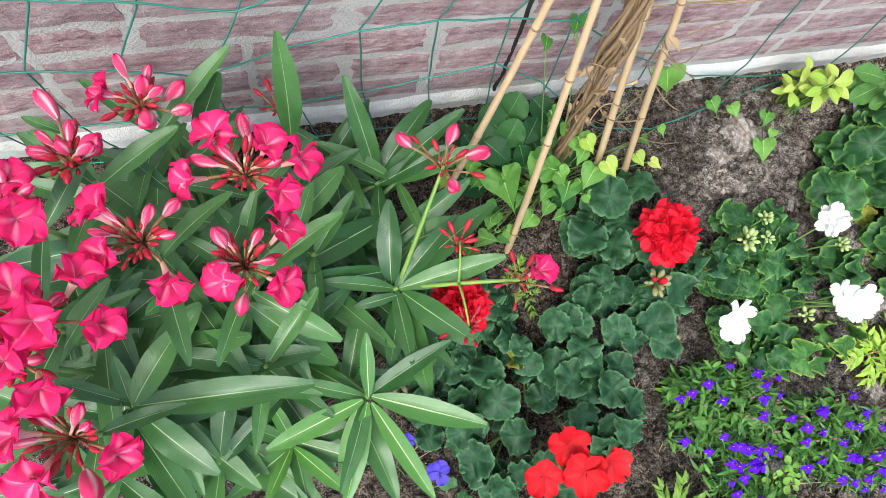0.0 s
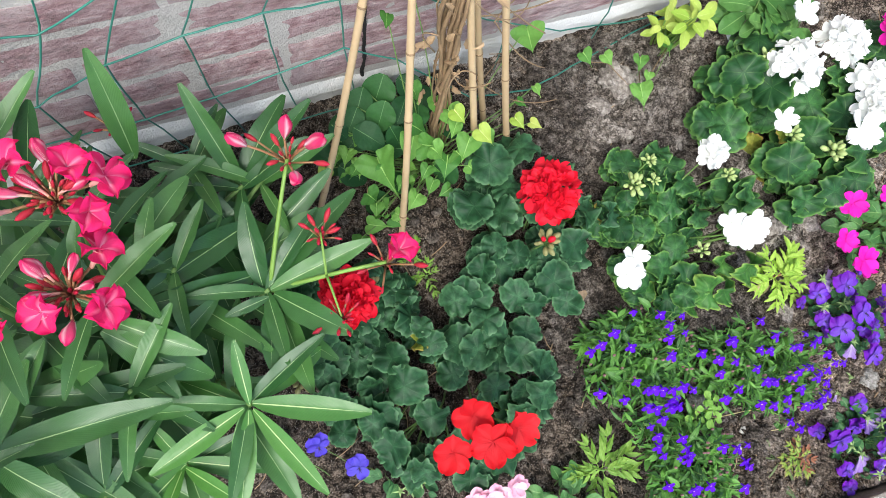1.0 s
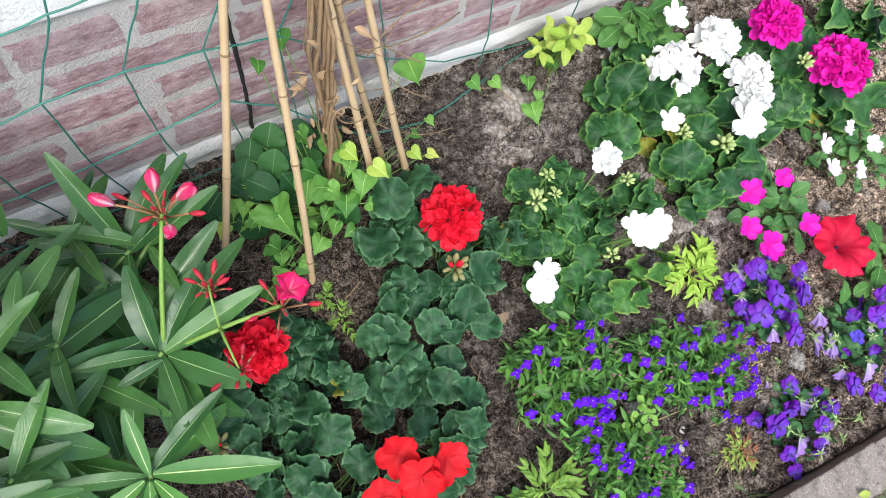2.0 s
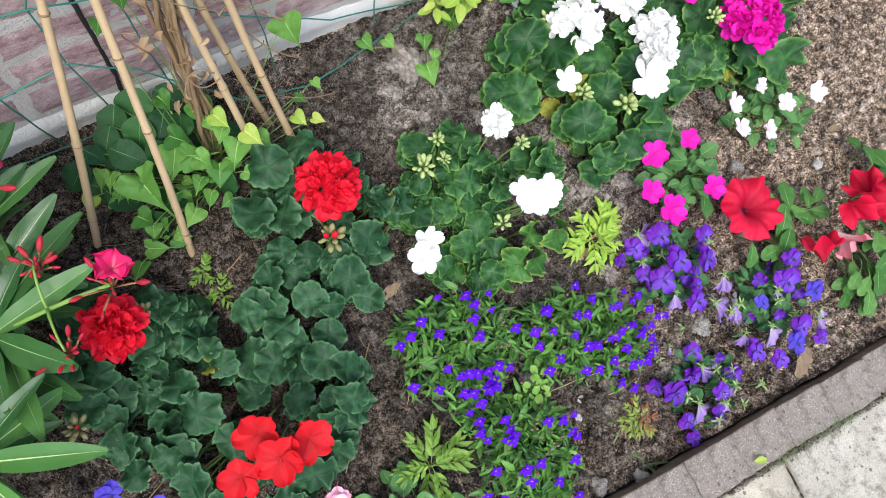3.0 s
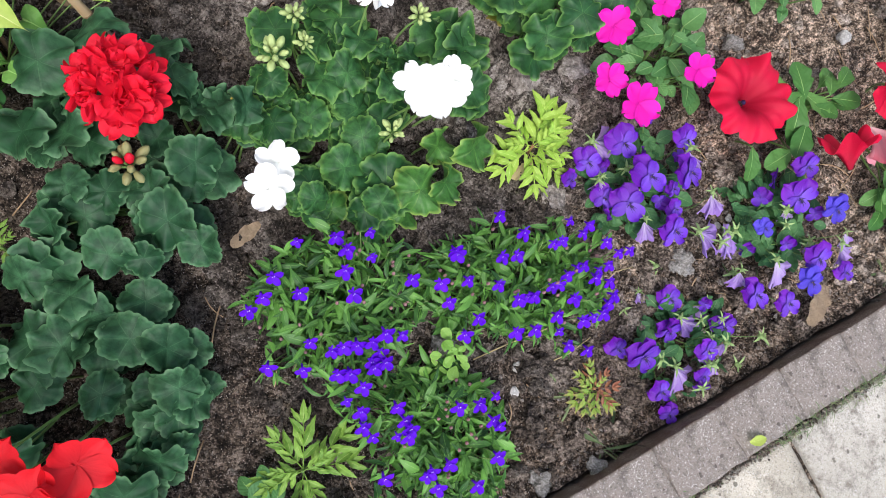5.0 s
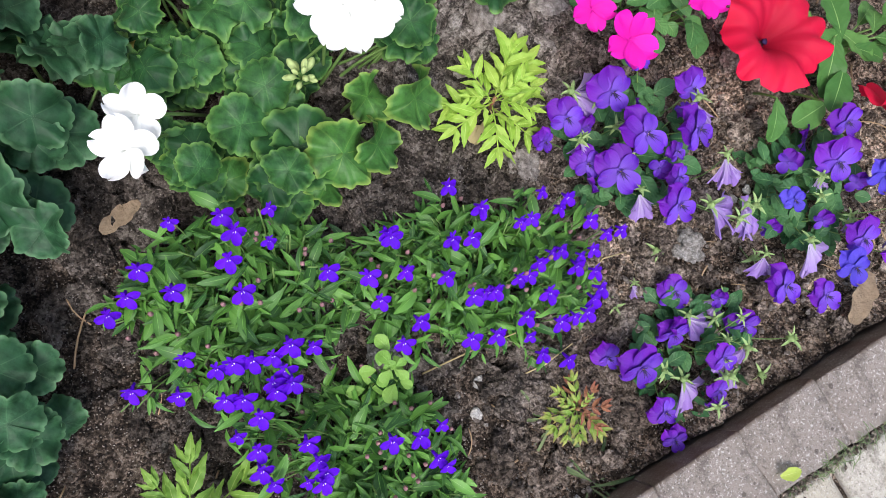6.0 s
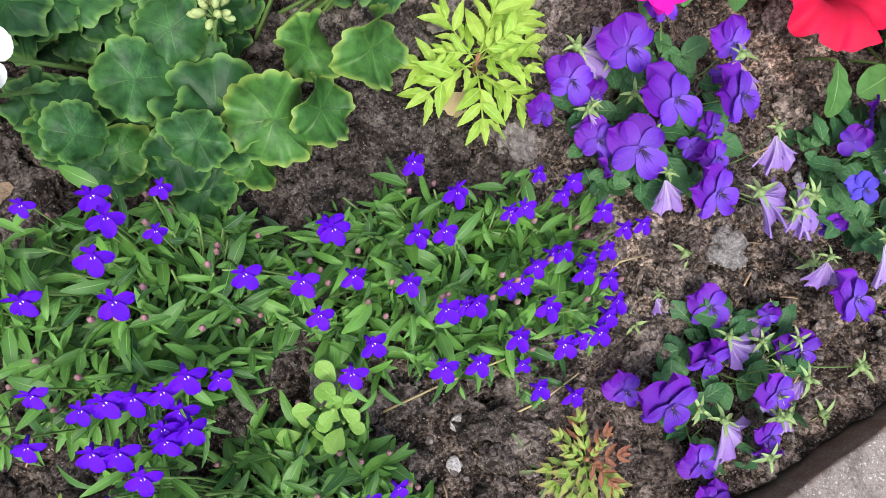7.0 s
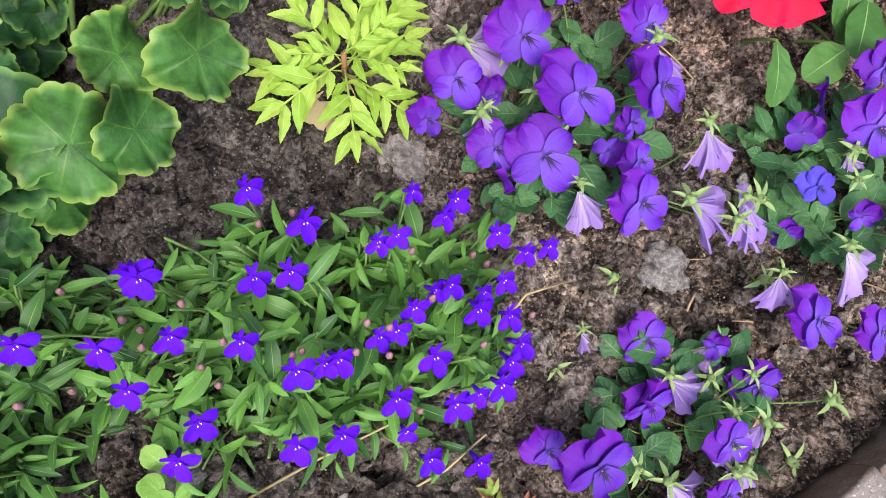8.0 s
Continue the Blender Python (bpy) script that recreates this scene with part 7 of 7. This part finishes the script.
def build_vine():
    vine = thing("climbing_vine", (0.19, -0.13, -0.012), "climber with light heart-shaped leaves and dry twisted brown stems round canes", "climber")
    r = random.Random(120)
    ends = []
    for rows, use in ((VINE_HEARTS, HEARTS), (VINE_UP, HEARTS), (VINE_DARK, DARK_OVALS)):
        for i, (x, y, z, rad) in enumerate(rows):
            d = Vector((r.uniform(-0.9, 0.9), -0.8 + r.uniform(-0.3, 0.5), r.uniform(-0.60, 0.10))).normalized()
            rad *= 0.84 if rows is VINE_HEARTS else 0.74
            at = Vector((x, y, z)) - d * rad * 0.8
            lime = rows is VINE_HEARTS and i in (6, 13) or rows is VINE_UP and i in (3, 4, 6)
            part("leaf", (HEARTS_LIME[0] if lime else r.choice(use)), vine, along(at, at + d * rad * 2.0, (r.uniform(-0.5, 0.5), -0.35 + r.uniform(-0.4, 0.4), 1), r.uniform(0.9, 1.1)), "yellow-green leaf" if lime else ("dark glossy leaf" if rows is VINE_DARK else ""))
            ends.append(at)
    for i in range(18):
        x, y, z, rad = r.choice(VINE_HEARTS)
        p = Vector((x + r.uniform(-0.035, 0.035), y + r.uniform(-0.03, 0.03), z * r.uniform(0.3, 1.0)))
        d = Vector((r.uniform(-0.8, 0.8), r.uniform(-1, 0.1), r.uniform(-0.3, 0.1))).normalized()
        part("leaf", r.choice(HEARTS), vine, along(p, p + d * r.uniform(0.018, 0.034), (r.uniform(-0.6, 0.6), -0.4 + r.uniform(-0.4, 0.4), 1), 1.0))
        ends.append(p)
    for i in range(16):
        x, y, z, rad = r.choice(VINE_DARK + VINE_HEARTS[:10])
        p = Vector((x + r.uniform(-0.03, 0.03), y + r.uniform(-0.02, 0.02), z * r.uniform(0.3, 0.7)))
        d = Vector((r.uniform(-1, 1), r.uniform(-1, 0.4), -0.1)).normalized()
        part("leaf", r.choice(DARK_OVALS), vine, along(p, p + d * 0.045, (0, -0.3, 1), 1.0), "dark glossy leaf")
        ends.append(p)
    stalks(vine, (0.19, -0.14, -0.012), ends, 0.0011, GREEN_STEM)
    dry = []
    for i in range(17):
        a = Vector((0.200 + r.uniform(-0.012, 0.012), -0.122 + r.uniform(-0.012, 0.012), -0.015))
        b = Vector((0.205 + r.uniform(-0.010, 0.014), -0.038 + r.uniform(-0.012, 0.008), 0.48))
        pts = []
        ph, turns = r.uniform(0, 6.28), r.uniform(0.8, 2.2)
        for k in range(26):
            s = k / 25
            w = ph + s * turns * 6.28
            k2 = 0.004 + 0.004 * s + 0.003 * math.sin(s * 21 + ph) + 0.0015 * math.sin(s * 47 + 2 * ph)
            pts.append(a.lerp(b, s) + Vector((math.cos(w) * k2, math.sin(w) * k2, 0)))
        dry.append(tube(pts, r.uniform(0.0010, 0.0032), 7, 0.85))
    for i in range(14):
        a = Vector((0.2 + r.uniform(-0.04, 0.10), -0.08 + r.uniform(-0.05, 0.03), r.uniform(0.03, 0.33)))
        b = a + Vector((r.uniform(-0.09, 0.14), r.uniform(-0.05, 0.02), r.uniform(-0.10, 0.06)))
        b.z, b.y = max(b.z, 0.0), min(b.y, -0.02)
        dry.append(tube(curve_points(a, b, r.uniform(-0.02, 0.02), r.uniform(-0.02, 0.02), 9), r.uniform(0.0006, 0.0011), 5))
    dry.append(tube(curve_points((0.24, -0.05, 0.30), (0.58, -0.022, 0.235), 0.012, 0.004, 12), 0.0011, 5))
    dry.append(tube(curve_points((0.26, -0.05, 0.20), (0.43, -0.025, 0.17), -0.01, 0.004, 9), 0.0011, 5))
    for geo in dry:
        part("dry_stem", built("dry_stem", geo, DRY_STEM), vine, label="twisted dry brown stem")
    flap = blade(0.5, 5, 8, 0.5, 0.5, oval_shape, 0.5, 0.8)
    curls = [built("dry_leaf", flap, DRY_LEAF)]
    for i in range(26):
        p = Vector((0.195 + r.uniform(-0.025, 0.045), -0.075 + r.uniform(-0.035, 0.01), r.uniform(0.08, 0.36)))
        d = Vector((r.uniform(-1, 1), r.uniform(-1, 0.2), r.uniform(-1, 0.3))).normalized()
        part("dry_leaf", curls[0], vine, along(p, p + d * r.uniform(0.012, 0.023), (r.uniform(-1, 1), -0.5, 1), 0.9), "curled dry brown leaf")


def build_canes():
    rows = (((0.012, -0.162), (0.136, -0.022)), ((0.109, -0.227), (0.162, -0.029)), ((0.245, -0.166), (0.211, -0.028)), ((0.286, -0.104), (0.214, -0.024)), ((0.308, -0.154), (0.243, -0.022)))
    for n, ((x, y), (tx, ty)) in enumerate(rows):
        r = random.Random(130 + n)
        cane = thing("bamboo_cane", (x, y, -0.02), "pale bamboo cane pushed into the soil, leaning to the wall", "bamboo cane", "canes of the wigwam")
        top = 0.47
        pts, radii = [], []
        joints = sorted(0.03 + 0.13 * k + r.uniform(-0.03, 0.03) for k in range(4))
        for k in range(70):
            z = -0.06 + (top + 0.06) * k / 69
            s = (z + 0.012) / 0.462
            bow = 0.004 * math.sin(z * 8 + n)
            pts.append((x + (tx - x) * s + bow, y + (ty - y) * s + bow * 0.4, z))
            near = min(abs(z - q) for q in joints)
            radii.append(0.0049 - 0.0006 * z / top + 0.0009 * math.exp(-(near / 0.004) ** 2) + 0.0003 * noise.noise(Vector((z * 60, n, 0))))
        part("cane", built("cane", tube(pts, radii, 10), CANE), cane)
        for q in joints:
            s = (q + 0.012) / 0.462
            bow = 0.004 * math.sin(q * 8 + n)
            at = Vector((x + (tx - x) * s + bow, y + (ty - y) * s + bow * 0.4, q))
            way = Vector((tx - x, ty - y, 0.462)).normalized() * 0.0012
            part("node_ring", built("node_ring", tube([at - way, at + way], 0.0055, 10), DRY_STEM), cane, label="brown ring at a joint")


def build_seedlings():
    r = random.Random(140)
    seedling = thing("ivy_seedling", (SEEDLING[4][0], SEEDLING[4][1], ground_z(*SEEDLING[4][:2])), "small creeping seedling with light green pointed leaves", "seedling")
    for x, y, z, rad in SEEDLING:
        d = Vector((r.uniform(-0.6, 0.6), -0.9, r.uniform(-0.1, 0.1))).normalized()
        at = Vector((x, y, z)) - d * rad * 0.8
        part("leaf", r.choice(HEARTS), seedling, along(at, at + d * rad * 1.6, (r.uniform(-0.2, 0.2), -0.2, 1), 1.0))
    runner = [Vector((x, y, z - 0.008)) for x, y, z, _ in sorted(SEEDLING)]
    part("runner", built("runner", tube(runner, 0.0008, 5), DRY_STEM), seedling, label="thin brown runner")
    stalks(seedling, (SEEDLING[4][0], SEEDLING[4][1], ground_z(*SEEDLING[4][:2])), [(x, y, z - 0.002) for x, y, z, _ in SEEDLING[4:]], 0.0008, GREEN_STEM)

    lime = thing("lime_plant", (0.60, -0.06, 0.0), "young plant with yellow-green oval leaves by the wall", "young plant")
    ends = []
    for k, (tx, ty, tz) in enumerate(((0.600, -0.085, 0.110), (0.570, -0.070, 0.085), (0.630, -0.075, 0.095), (0.605, -0.050, 0.080))):
        for i in range(9):
            w = i * 2.4 + k
            low = i / 9
            at = Vector((tx, ty, tz - 0.03 * low))
            d = Vector((math.cos(w), math.sin(w) * 0.8 - 0.15, 0.4 - 0.5 * low)).normalized()
            a = at + d * 0.006
            part("leaf", LIME_OVALS[0], lime, along(a, a + d * r.uniform(0.018, 0.034), (r.uniform(-0.3, 0.3), -0.3, 1), r.uniform(1.0, 1.3)))
            ends.append(a)
    stalks(lime, (0.605, -0.07, 0.0), ends, 0.0016, LIME_STEM)

    pale = thing("green_plant", (0.76, -0.09, 0.0), "leafy light green plant between wall and white geranium", "young plant")
    for i in range(24):
        x, y, z, rad = r.choice(PALE_GREEN)
        x, y, z = x + r.uniform(-0.02, 0.02), y + r.uniform(-0.02, 0.02), z + r.uniform(-0.02, 0.006)
        d = Vector((r.uniform(-1, 1), r.uniform(-1, 0.5), r.uniform(-0.1, 0.3))).normalized()
        part("leaf", r.choice(PET_LEAVES), pale, along((x, y, z), Vector((x, y, z)) + d * rad * 2, (0, -0.2, 1), 1.2))
    stalks(pale, (0.76, -0.09, 0.0), [(x, y, z) for x, y, z, _ in PALE_GREEN], 0.0015, GREEN_STEM)

    cx, cy, cz, _ = CENTRES[5]
    cress = thing("rosette_weed", (cx, cy, ground_z(cx, cy)), "small light green rosette weed with round leaves", "weed")
    leaf = built("leaf", blade(0.78, 7, 9, 0.08, 0.2, blunt_shape), WEED_GREEN)
    twigs = []
    for k in range(5):
        a, q = k * 2.4, 0.003 + 0.0034 * k
        foot = Vector((cx, cy, ground_z(cx, cy)))
        top = Vector((cx + q * math.cos(a) * 1.2, cy + q * math.sin(a), ground_z(cx, cy) + 0.050 - 0.9 * q))
        twigs.append(tube(curve_points(foot, top, 0.003, 0, 5), 0.0009, 5))
        for i in range(4):
            w = i * 1.7 + k
            d = Vector((math.cos(w), math.sin(w), 0.35 + r.uniform(-0.2, 0.2))).normalized()
            part("leaf", leaf, cress, along(top + d * 0.003, top + d * r.uniform(0.012, 0.019), (r.uniform(-0.2, 0.2), -0.1, 1), r.uniform(0.9, 1.15)))
    part("twig", built("twig", join_meshes(twigs), LIME_STEM), cress, kind="stuff")
    part("stem", built("stem", tube([(cx, cy, ground_z(cx, cy) - 0.01), (cx, cy, ground_z(cx, cy) + 0.05)], 0.0015, 6), LIME_STEM), cress)


# ---- small things on the soil ----
def build_litter():
    r = random.Random(150)
    pebble_meshes = [built("pebble", lump(1.0, i + 3, 0.65, 4, 0.75), STONE) for i in range(3)]
    for k, (i, size) in enumerate(((1, 0.015), (3, 0.010), (4, 0.0048), (5, 0.011), (6, 0.009), (7, 0.012), (9, 0.008))):
        x, y = SPOTS[i][:2]
        ob = new("pebble", pebble_meshes[k % 3])
        ob.matrix_basis = turned((x, y, soil_height(x, y) + size * 0.45), (r.uniform(-0.3, 0.3), r.uniform(-0.3, 0.3), 1), r.uniform(0, 6), size)
        tagged(ob, "pale rounded pebble lying on the soil", "pebble", "pebbles on the soil")
    white = [built("pebble", lump(1.0, i + 13, 0.35, 3, 0.7), WHITE_STONE) for i in range(2)]
    for k, (x, y, z, size) in enumerate(WHITE_SPOTS):
        ob = new("pebble", white[k % 2])
        ob.matrix_basis = turned((x, y, soil_height(x, y) + size * 0.9), (r.uniform(-0.3, 0.3), r.uniform(-0.3, 0.3), 1), r.uniform(0, 6), size * 1.4)
        tagged(ob, "small white pebble in the dark soil", "pebble", "pebbles on the soil")
    leaf = built("fallen_leaf", blade(0.38, 9, 20, 0.10, 0.08, lambda v: strap_shape(v) ** 0.7 * (0.88 + 0.08 * math.sin(v * 13) + 0.05 * math.sin(v * 31)), 0.24, 0.20), FALLEN_LEAF)
    for i, size in ((0, 0.037), (2, 0.054), (8, 0.026), (10, 0.03), (11, 0.028)):
        x, y = SPOTS[i][:2]
        ob = new("fallen_leaf", leaf)
        a = r.uniform(-0.4, 0.5)
        d = Vector((math.cos(a), math.sin(a), 0.05))
        lie = max(soil_height(x + d.x * size * q + d.y * size * w, y + d.y * size * q - d.x * size * w) for q in (-0.4, -0.2, 0.0, 0.2, 0.4) for w in (-0.18, 0.0, 0.18))
        if y < kerb_line(x):
            lie = -0.012
        ob.matrix_basis = along(Vector((x, y, lie + 0.012)) - d * size / 2, Vector((x, y, lie + 0.012)) + d * size / 2, (0.1, -0.1, 1), 1.2)
        tagged(ob, "dry tan leaf fallen on the soil", "fallen leaf", "fallen leaves")
    yellow = new("petal_scrap", built("petal_scrap", blade(0.5, 5, 6, 0.2, 0.2, oval_shape, 0.3), LIME_LEAF))
    x, y = SPOTS[12][:2]
    yellow.matrix_basis = along((x, y, -0.007), (x + 0.02, y - 0.008, -0.006), (0, 0, 1), 1.0)
    tagged(yellow, "small yellow leaf scrap on the kerb", "leaf scrap")
    # clods and crumbs
    clods = []
    small = [lump(1.0, k * 0.7, 0.7, 1, 0.75) for k in range(14)]
    middle = [lump(1.0, k * 0.9 + 40, 0.7, 2, 0.75) for k in range(14)]
    large = [lump(1.0, k * 1.3 + 90, 0.9, 3, 0.75) for k in range(10)]
    for i in range(11000):
        x = r.uniform(-0.5, 1.3) if i % 2 else r.uniform(0.25, 0.95)
        y = r.uniform(kerb_line(x) + 0.012, -0.02)
        dry = noise.noise(Vector((x * 6, y * 6, 3)))
        near = math.exp(-((x - 0.55) ** 2 + (y + 0.17) ** 2) / 0.03) + math.exp(-((x - 0.62) ** 2 + (y + 0.36) ** 2) / 0.006) + math.exp(-((x - 0.68) ** 2 + (y + 0.42) ** 2) / 0.006) + 0.6 * math.exp(-((x - 0.5) ** 2 + (y + 0.47) ** 2) / 0.004)
        size = r.uniform(0.0006, 0.0026) * (1 + 0.9 * max(0, dry)) + (r.random() ** 3) * 0.030 * min(1, near) * (i % 3 == 0) + (r.random() ** 9) * 0.009
        shape = r.choice(small if size < 0.003 else (middle if size < 0.009 else large))
        clods.append(moved(shape, Matrix.Translation((x, y, soil_height(x, y) + size * 0.25)) @ Matrix.Rotation(r.uniform(0, 6), 4, "Z") @ Matrix.Rotation(r.uniform(-0.5, 0.5), 4, "X") @ Matrix.Scale(size, 4)))
    hubs = ((0.42, -0.47, 0.03), (0.36, -0.42, 0.03), (0.57, -0.45, 0.03), (0.62, -0.29, 0.035), (0.34, -0.50, 0.05), (0.70, -0.56, 0.06), (0.50, -0.15, 0.055), (0.56, -0.18, 0.05), (0.45, -0.20, 0.04), (0.60, -0.24, 0.05), (0.62, -0.34, 0.04), (0.66, -0.41, 0.035), (0.72, -0.41, 0.03), (0.72, -0.32, 0.04), (0.50, -0.46, 0.05), (0.63, -0.50, 0.025), (0.85, -0.34, 0.05), (0.45, -0.08, 0.05), (0.57, -0.70, 0.05))
    for i in range(2600):
        hub = r.choice(hubs)
        x, y = r.gauss(hub[0], hub[2]), min(-0.03, r.gauss(hub[1], hub[2]))
        if y < kerb_line(x) + 0.02:
            continue
        size = 0.0024 + 0.0115 * r.random() ** 2.4
        clods.append(moved(r.choice(large), Matrix.Translation((x, y, soil_height(x, y) + size * 0.4)) @ Matrix.Rotation(r.uniform(0, 6), 4, "Z") @ Matrix.Rotation(r.uniform(-0.5, 0.5), 4, "X") @ Matrix.Diagonal((size * 1.2, size, size * 0.9, 1))))
    lumps = [built("soil_clod", lump(1.0, k * 1.7 + 5, 0.5, 4, 0.8), LUMP) for k in range(5)]
    for k, (x, y, size) in enumerate(((0.505, -0.105, 0.027), (0.540, -0.115, 0.019), (0.463, -0.133, 0.017), (0.520, -0.160, 0.017), (0.548, -0.172, 0.015), (0.590, -0.200, 0.014), (0.495, -0.185, 0.015), (0.440, -0.165, 0.012), (0.663, -0.403, 0.020), (0.725, -0.412, 0.017), (0.630, -0.440, 0.018), (0.626, -0.522, 0.015), (0.700, -0.445, 0.012), (0.755, -0.290, 0.014), (0.715, -0.345, 0.013), (0.650, -0.300, 0.013), (0.610, -0.145, 0.010), (0.470, -0.170, 0.012), (0.530, -0.200, 0.012), (0.565, -0.225, 0.014), (0.510, -0.225, 0.010), (0.485, -0.215, 0.013), (0.580, -0.160, 0.011))):
        ob = new("soil_clod", lumps[k % 5])
        ob.matrix_basis = turned((x, y, soil_height(x, y) + size * 0.5), (r.uniform(-0.3, 0.3), r.uniform(-0.3, 0.3), 1), r.uniform(0, 6), (size * 1.15, size * 0.9, size * 0.85))
        tagged(ob, "dry grey lump of soil lying on the bed", "clod", "lumps of soil")
    ob = new("soil_clods", built("soil_clods", join_meshes(clods), CLOD))
    ob.data.polygons.foreach_set("use_smooth", [False] * len(ob.data.polygons))
    tagged(ob, "loose dry grey clods and crumbs of soil", "soil clods", kind="stuff")
    grit = []
    for i in range(11000):
        x = r.uniform(-0.4, 1.25) if i % 3 else r.uniform(0.42, 0.95)
        y = r.uniform(kerb_line(x) + 0.01, -0.02) if i % 3 else r.uniform(kerb_line(x) + 0.01, -0.46)
        s = r.uniform(0.0004, 0.0013) if i % 12 else r.uniform(0.0013, 0.0030)
        grit.append(moved(r.choice(small), Matrix.Translation((x, y, soil_height(x, y) + s * 0.5)) @ Matrix.Rotation(r.uniform(0, 6), 4, "Z") @ Matrix.Diagonal((s * r.uniform(0.8, 1.5), s, s * 0.8, 1))))
    ob = new("grit", built("grit", join_meshes(grit), GRIT))
    tagged(ob, "pale grit and tiny stones on the soil", "grit", kind="stuff")
    # straw and dead twigs
    straw = []
    for i in range(230):
        x = r.uniform(-0.3, 1.2)
        y = r.uniform(kerb_line(x) + 0.02, -0.03)
        a, l = r.uniform(0, 6.28), r.uniform(0.01, 0.05)
        p = Vector((x, y, soil_height(x, y) + 0.003))
        q = Vector((x + l * math.cos(a), min(-0.02, max(kerb_line(x) + 0.01, y + l * math.sin(a))), 0))
        q.z = soil_height(q.x, q.y) + 0.004
        straw.append(tube(curve_points(p, q, 0.002, r.uniform(-0.005, 0.005), 5), r.uniform(0.0004, 0.0009), 4))
    ob = new("straw", built("straw", join_meshes(straw), DRY_LEAF))
    tagged(ob, "thin dry straws and twigs on the soil", "straw", kind="stuff")
    arcs = (((0.457, -0.629, -0.044), (0.496, -0.634, -0.030), (0.535, -0.641, -0.012)), ((0.517, -0.674, -0.044), (0.546, -0.677, -0.030), (0.572, -0.674, -0.020)), ((0.614, -0.633, -0.005), (0.627, -0.629, 0.000), (0.656, -0.636, -0.020)))
    for n, pts in enumerate(arcs):
        ob = new("dry_stalk", built("dry_stalk", tube(pts, 0.0009, 5, 0.6), PALE_DRY_LEAF))
        tagged(ob, "pale dry flower stalk lying across the soil", "dry stalk", "dry stalks by the lobelia")
    # grass in the bed and moss in the joints
    bl = blade(0.06, 3, 7, 0.3, 0.6, spear_shape)
    for n, (gx, gy, gz, rad) in enumerate(GRASS):
        blades = []
        on_paving = gy < kerb_line(gx) - 0.035
        if on_paving:
            gy = kerb_line(gx) - 0.066
        for k in range(60 if on_paving else 12):
            a, l = r.uniform(0, 6.28), r.uniform(0.005, 0.013) if on_paving else r.uniform(0.02, 0.055)
            spread = 0.035 if on_paving else 0.006
            x, y = gx + r.uniform(-spread, spread), gy + r.uniform(-spread, spread) * (0.15 if on_paving else 0.4)
            z = -0.012 if on_paving else soil_height(x, y)
            blades.append(moved(bl, along((x, y, z), (x + l * math.cos(a), y + l * math.sin(a), z + l * (0.25 if not on_paving else 0.5)), (0, 0, 1), 1.0)))
        ob = new("grass_tuft", built("grass_tuft", join_meshes(blades), GRASS_BLADE))
        tagged(ob, "small grass tuft in a paving joint" if on_paving else "thin wisp of grass in the bed", "grass", kind="stuff")
    moss, dirt = [], []
    for i in range(2600):
        x = r.uniform(0.15, 1.5)
        thick = noise.noise(Vector((x * 9, 2, 0))) + 0.5 * noise.noise(Vector((x * 31, 5, 0)))
        y = kerb_line(x) - 0.0665 + r.gauss(0, 0.0035 + 0.005 * max(0, thick))
        if r.random() < 0.25 + 0.9 * thick:
            a, l = r.uniform(0, 6.28), r.uniform(0.002, 0.007)
            moss.append(moved(bl, along((x, y, -0.017), (x + l * math.cos(a), y + l * math.sin(a), -0.015 + l * r.uniform(0.1, 0.5)), (0, 0, 1), 3.0)))
        else:
            s = r.uniform(0.0005, 0.0018)
            dirt.append(moved(r.choice(small), Matrix.Translation((x, y, -0.0162 + s * 0.4)) @ Matrix.Scale(s, 4)))
    ob = new("moss", built("moss", join_meshes(moss), GRASS_BLADE))
    tagged(ob, "low moss and weeds along the joint of the kerb", "moss", kind="stuff")
    ob = new("joint_dirt", built("joint_dirt", join_meshes(dirt), CLOD))
    tagged(ob, "loose dirt along the joint of the kerb", "dirt", kind="stuff")
    # plant tag
    tag = new("plant_tag", block(-0.006, 0.006, -0.0005, 0.0005, 0.0, 0.075, 0.0004, 0, 0, "plant_tag", TAG))
    tag.matrix_basis = Matrix.Translation((0.737, -0.102, -0.006)) @ Matrix.Rotation(-0.62, 4, "Y") @ Matrix.Rotation(-0.35, 4, "X") @ Matrix.Rotation(0.5, 4, "Z")
    tagged(tag, "white plastic plant tag stuck in the soil", "plant tag")


build_geraniums()
oleander()
build_lobelias()
build_violas()
build_impatiens()
build_petunias()
build_marigolds()
build_vine()
build_canes()
build_seedlings()
build_litter()
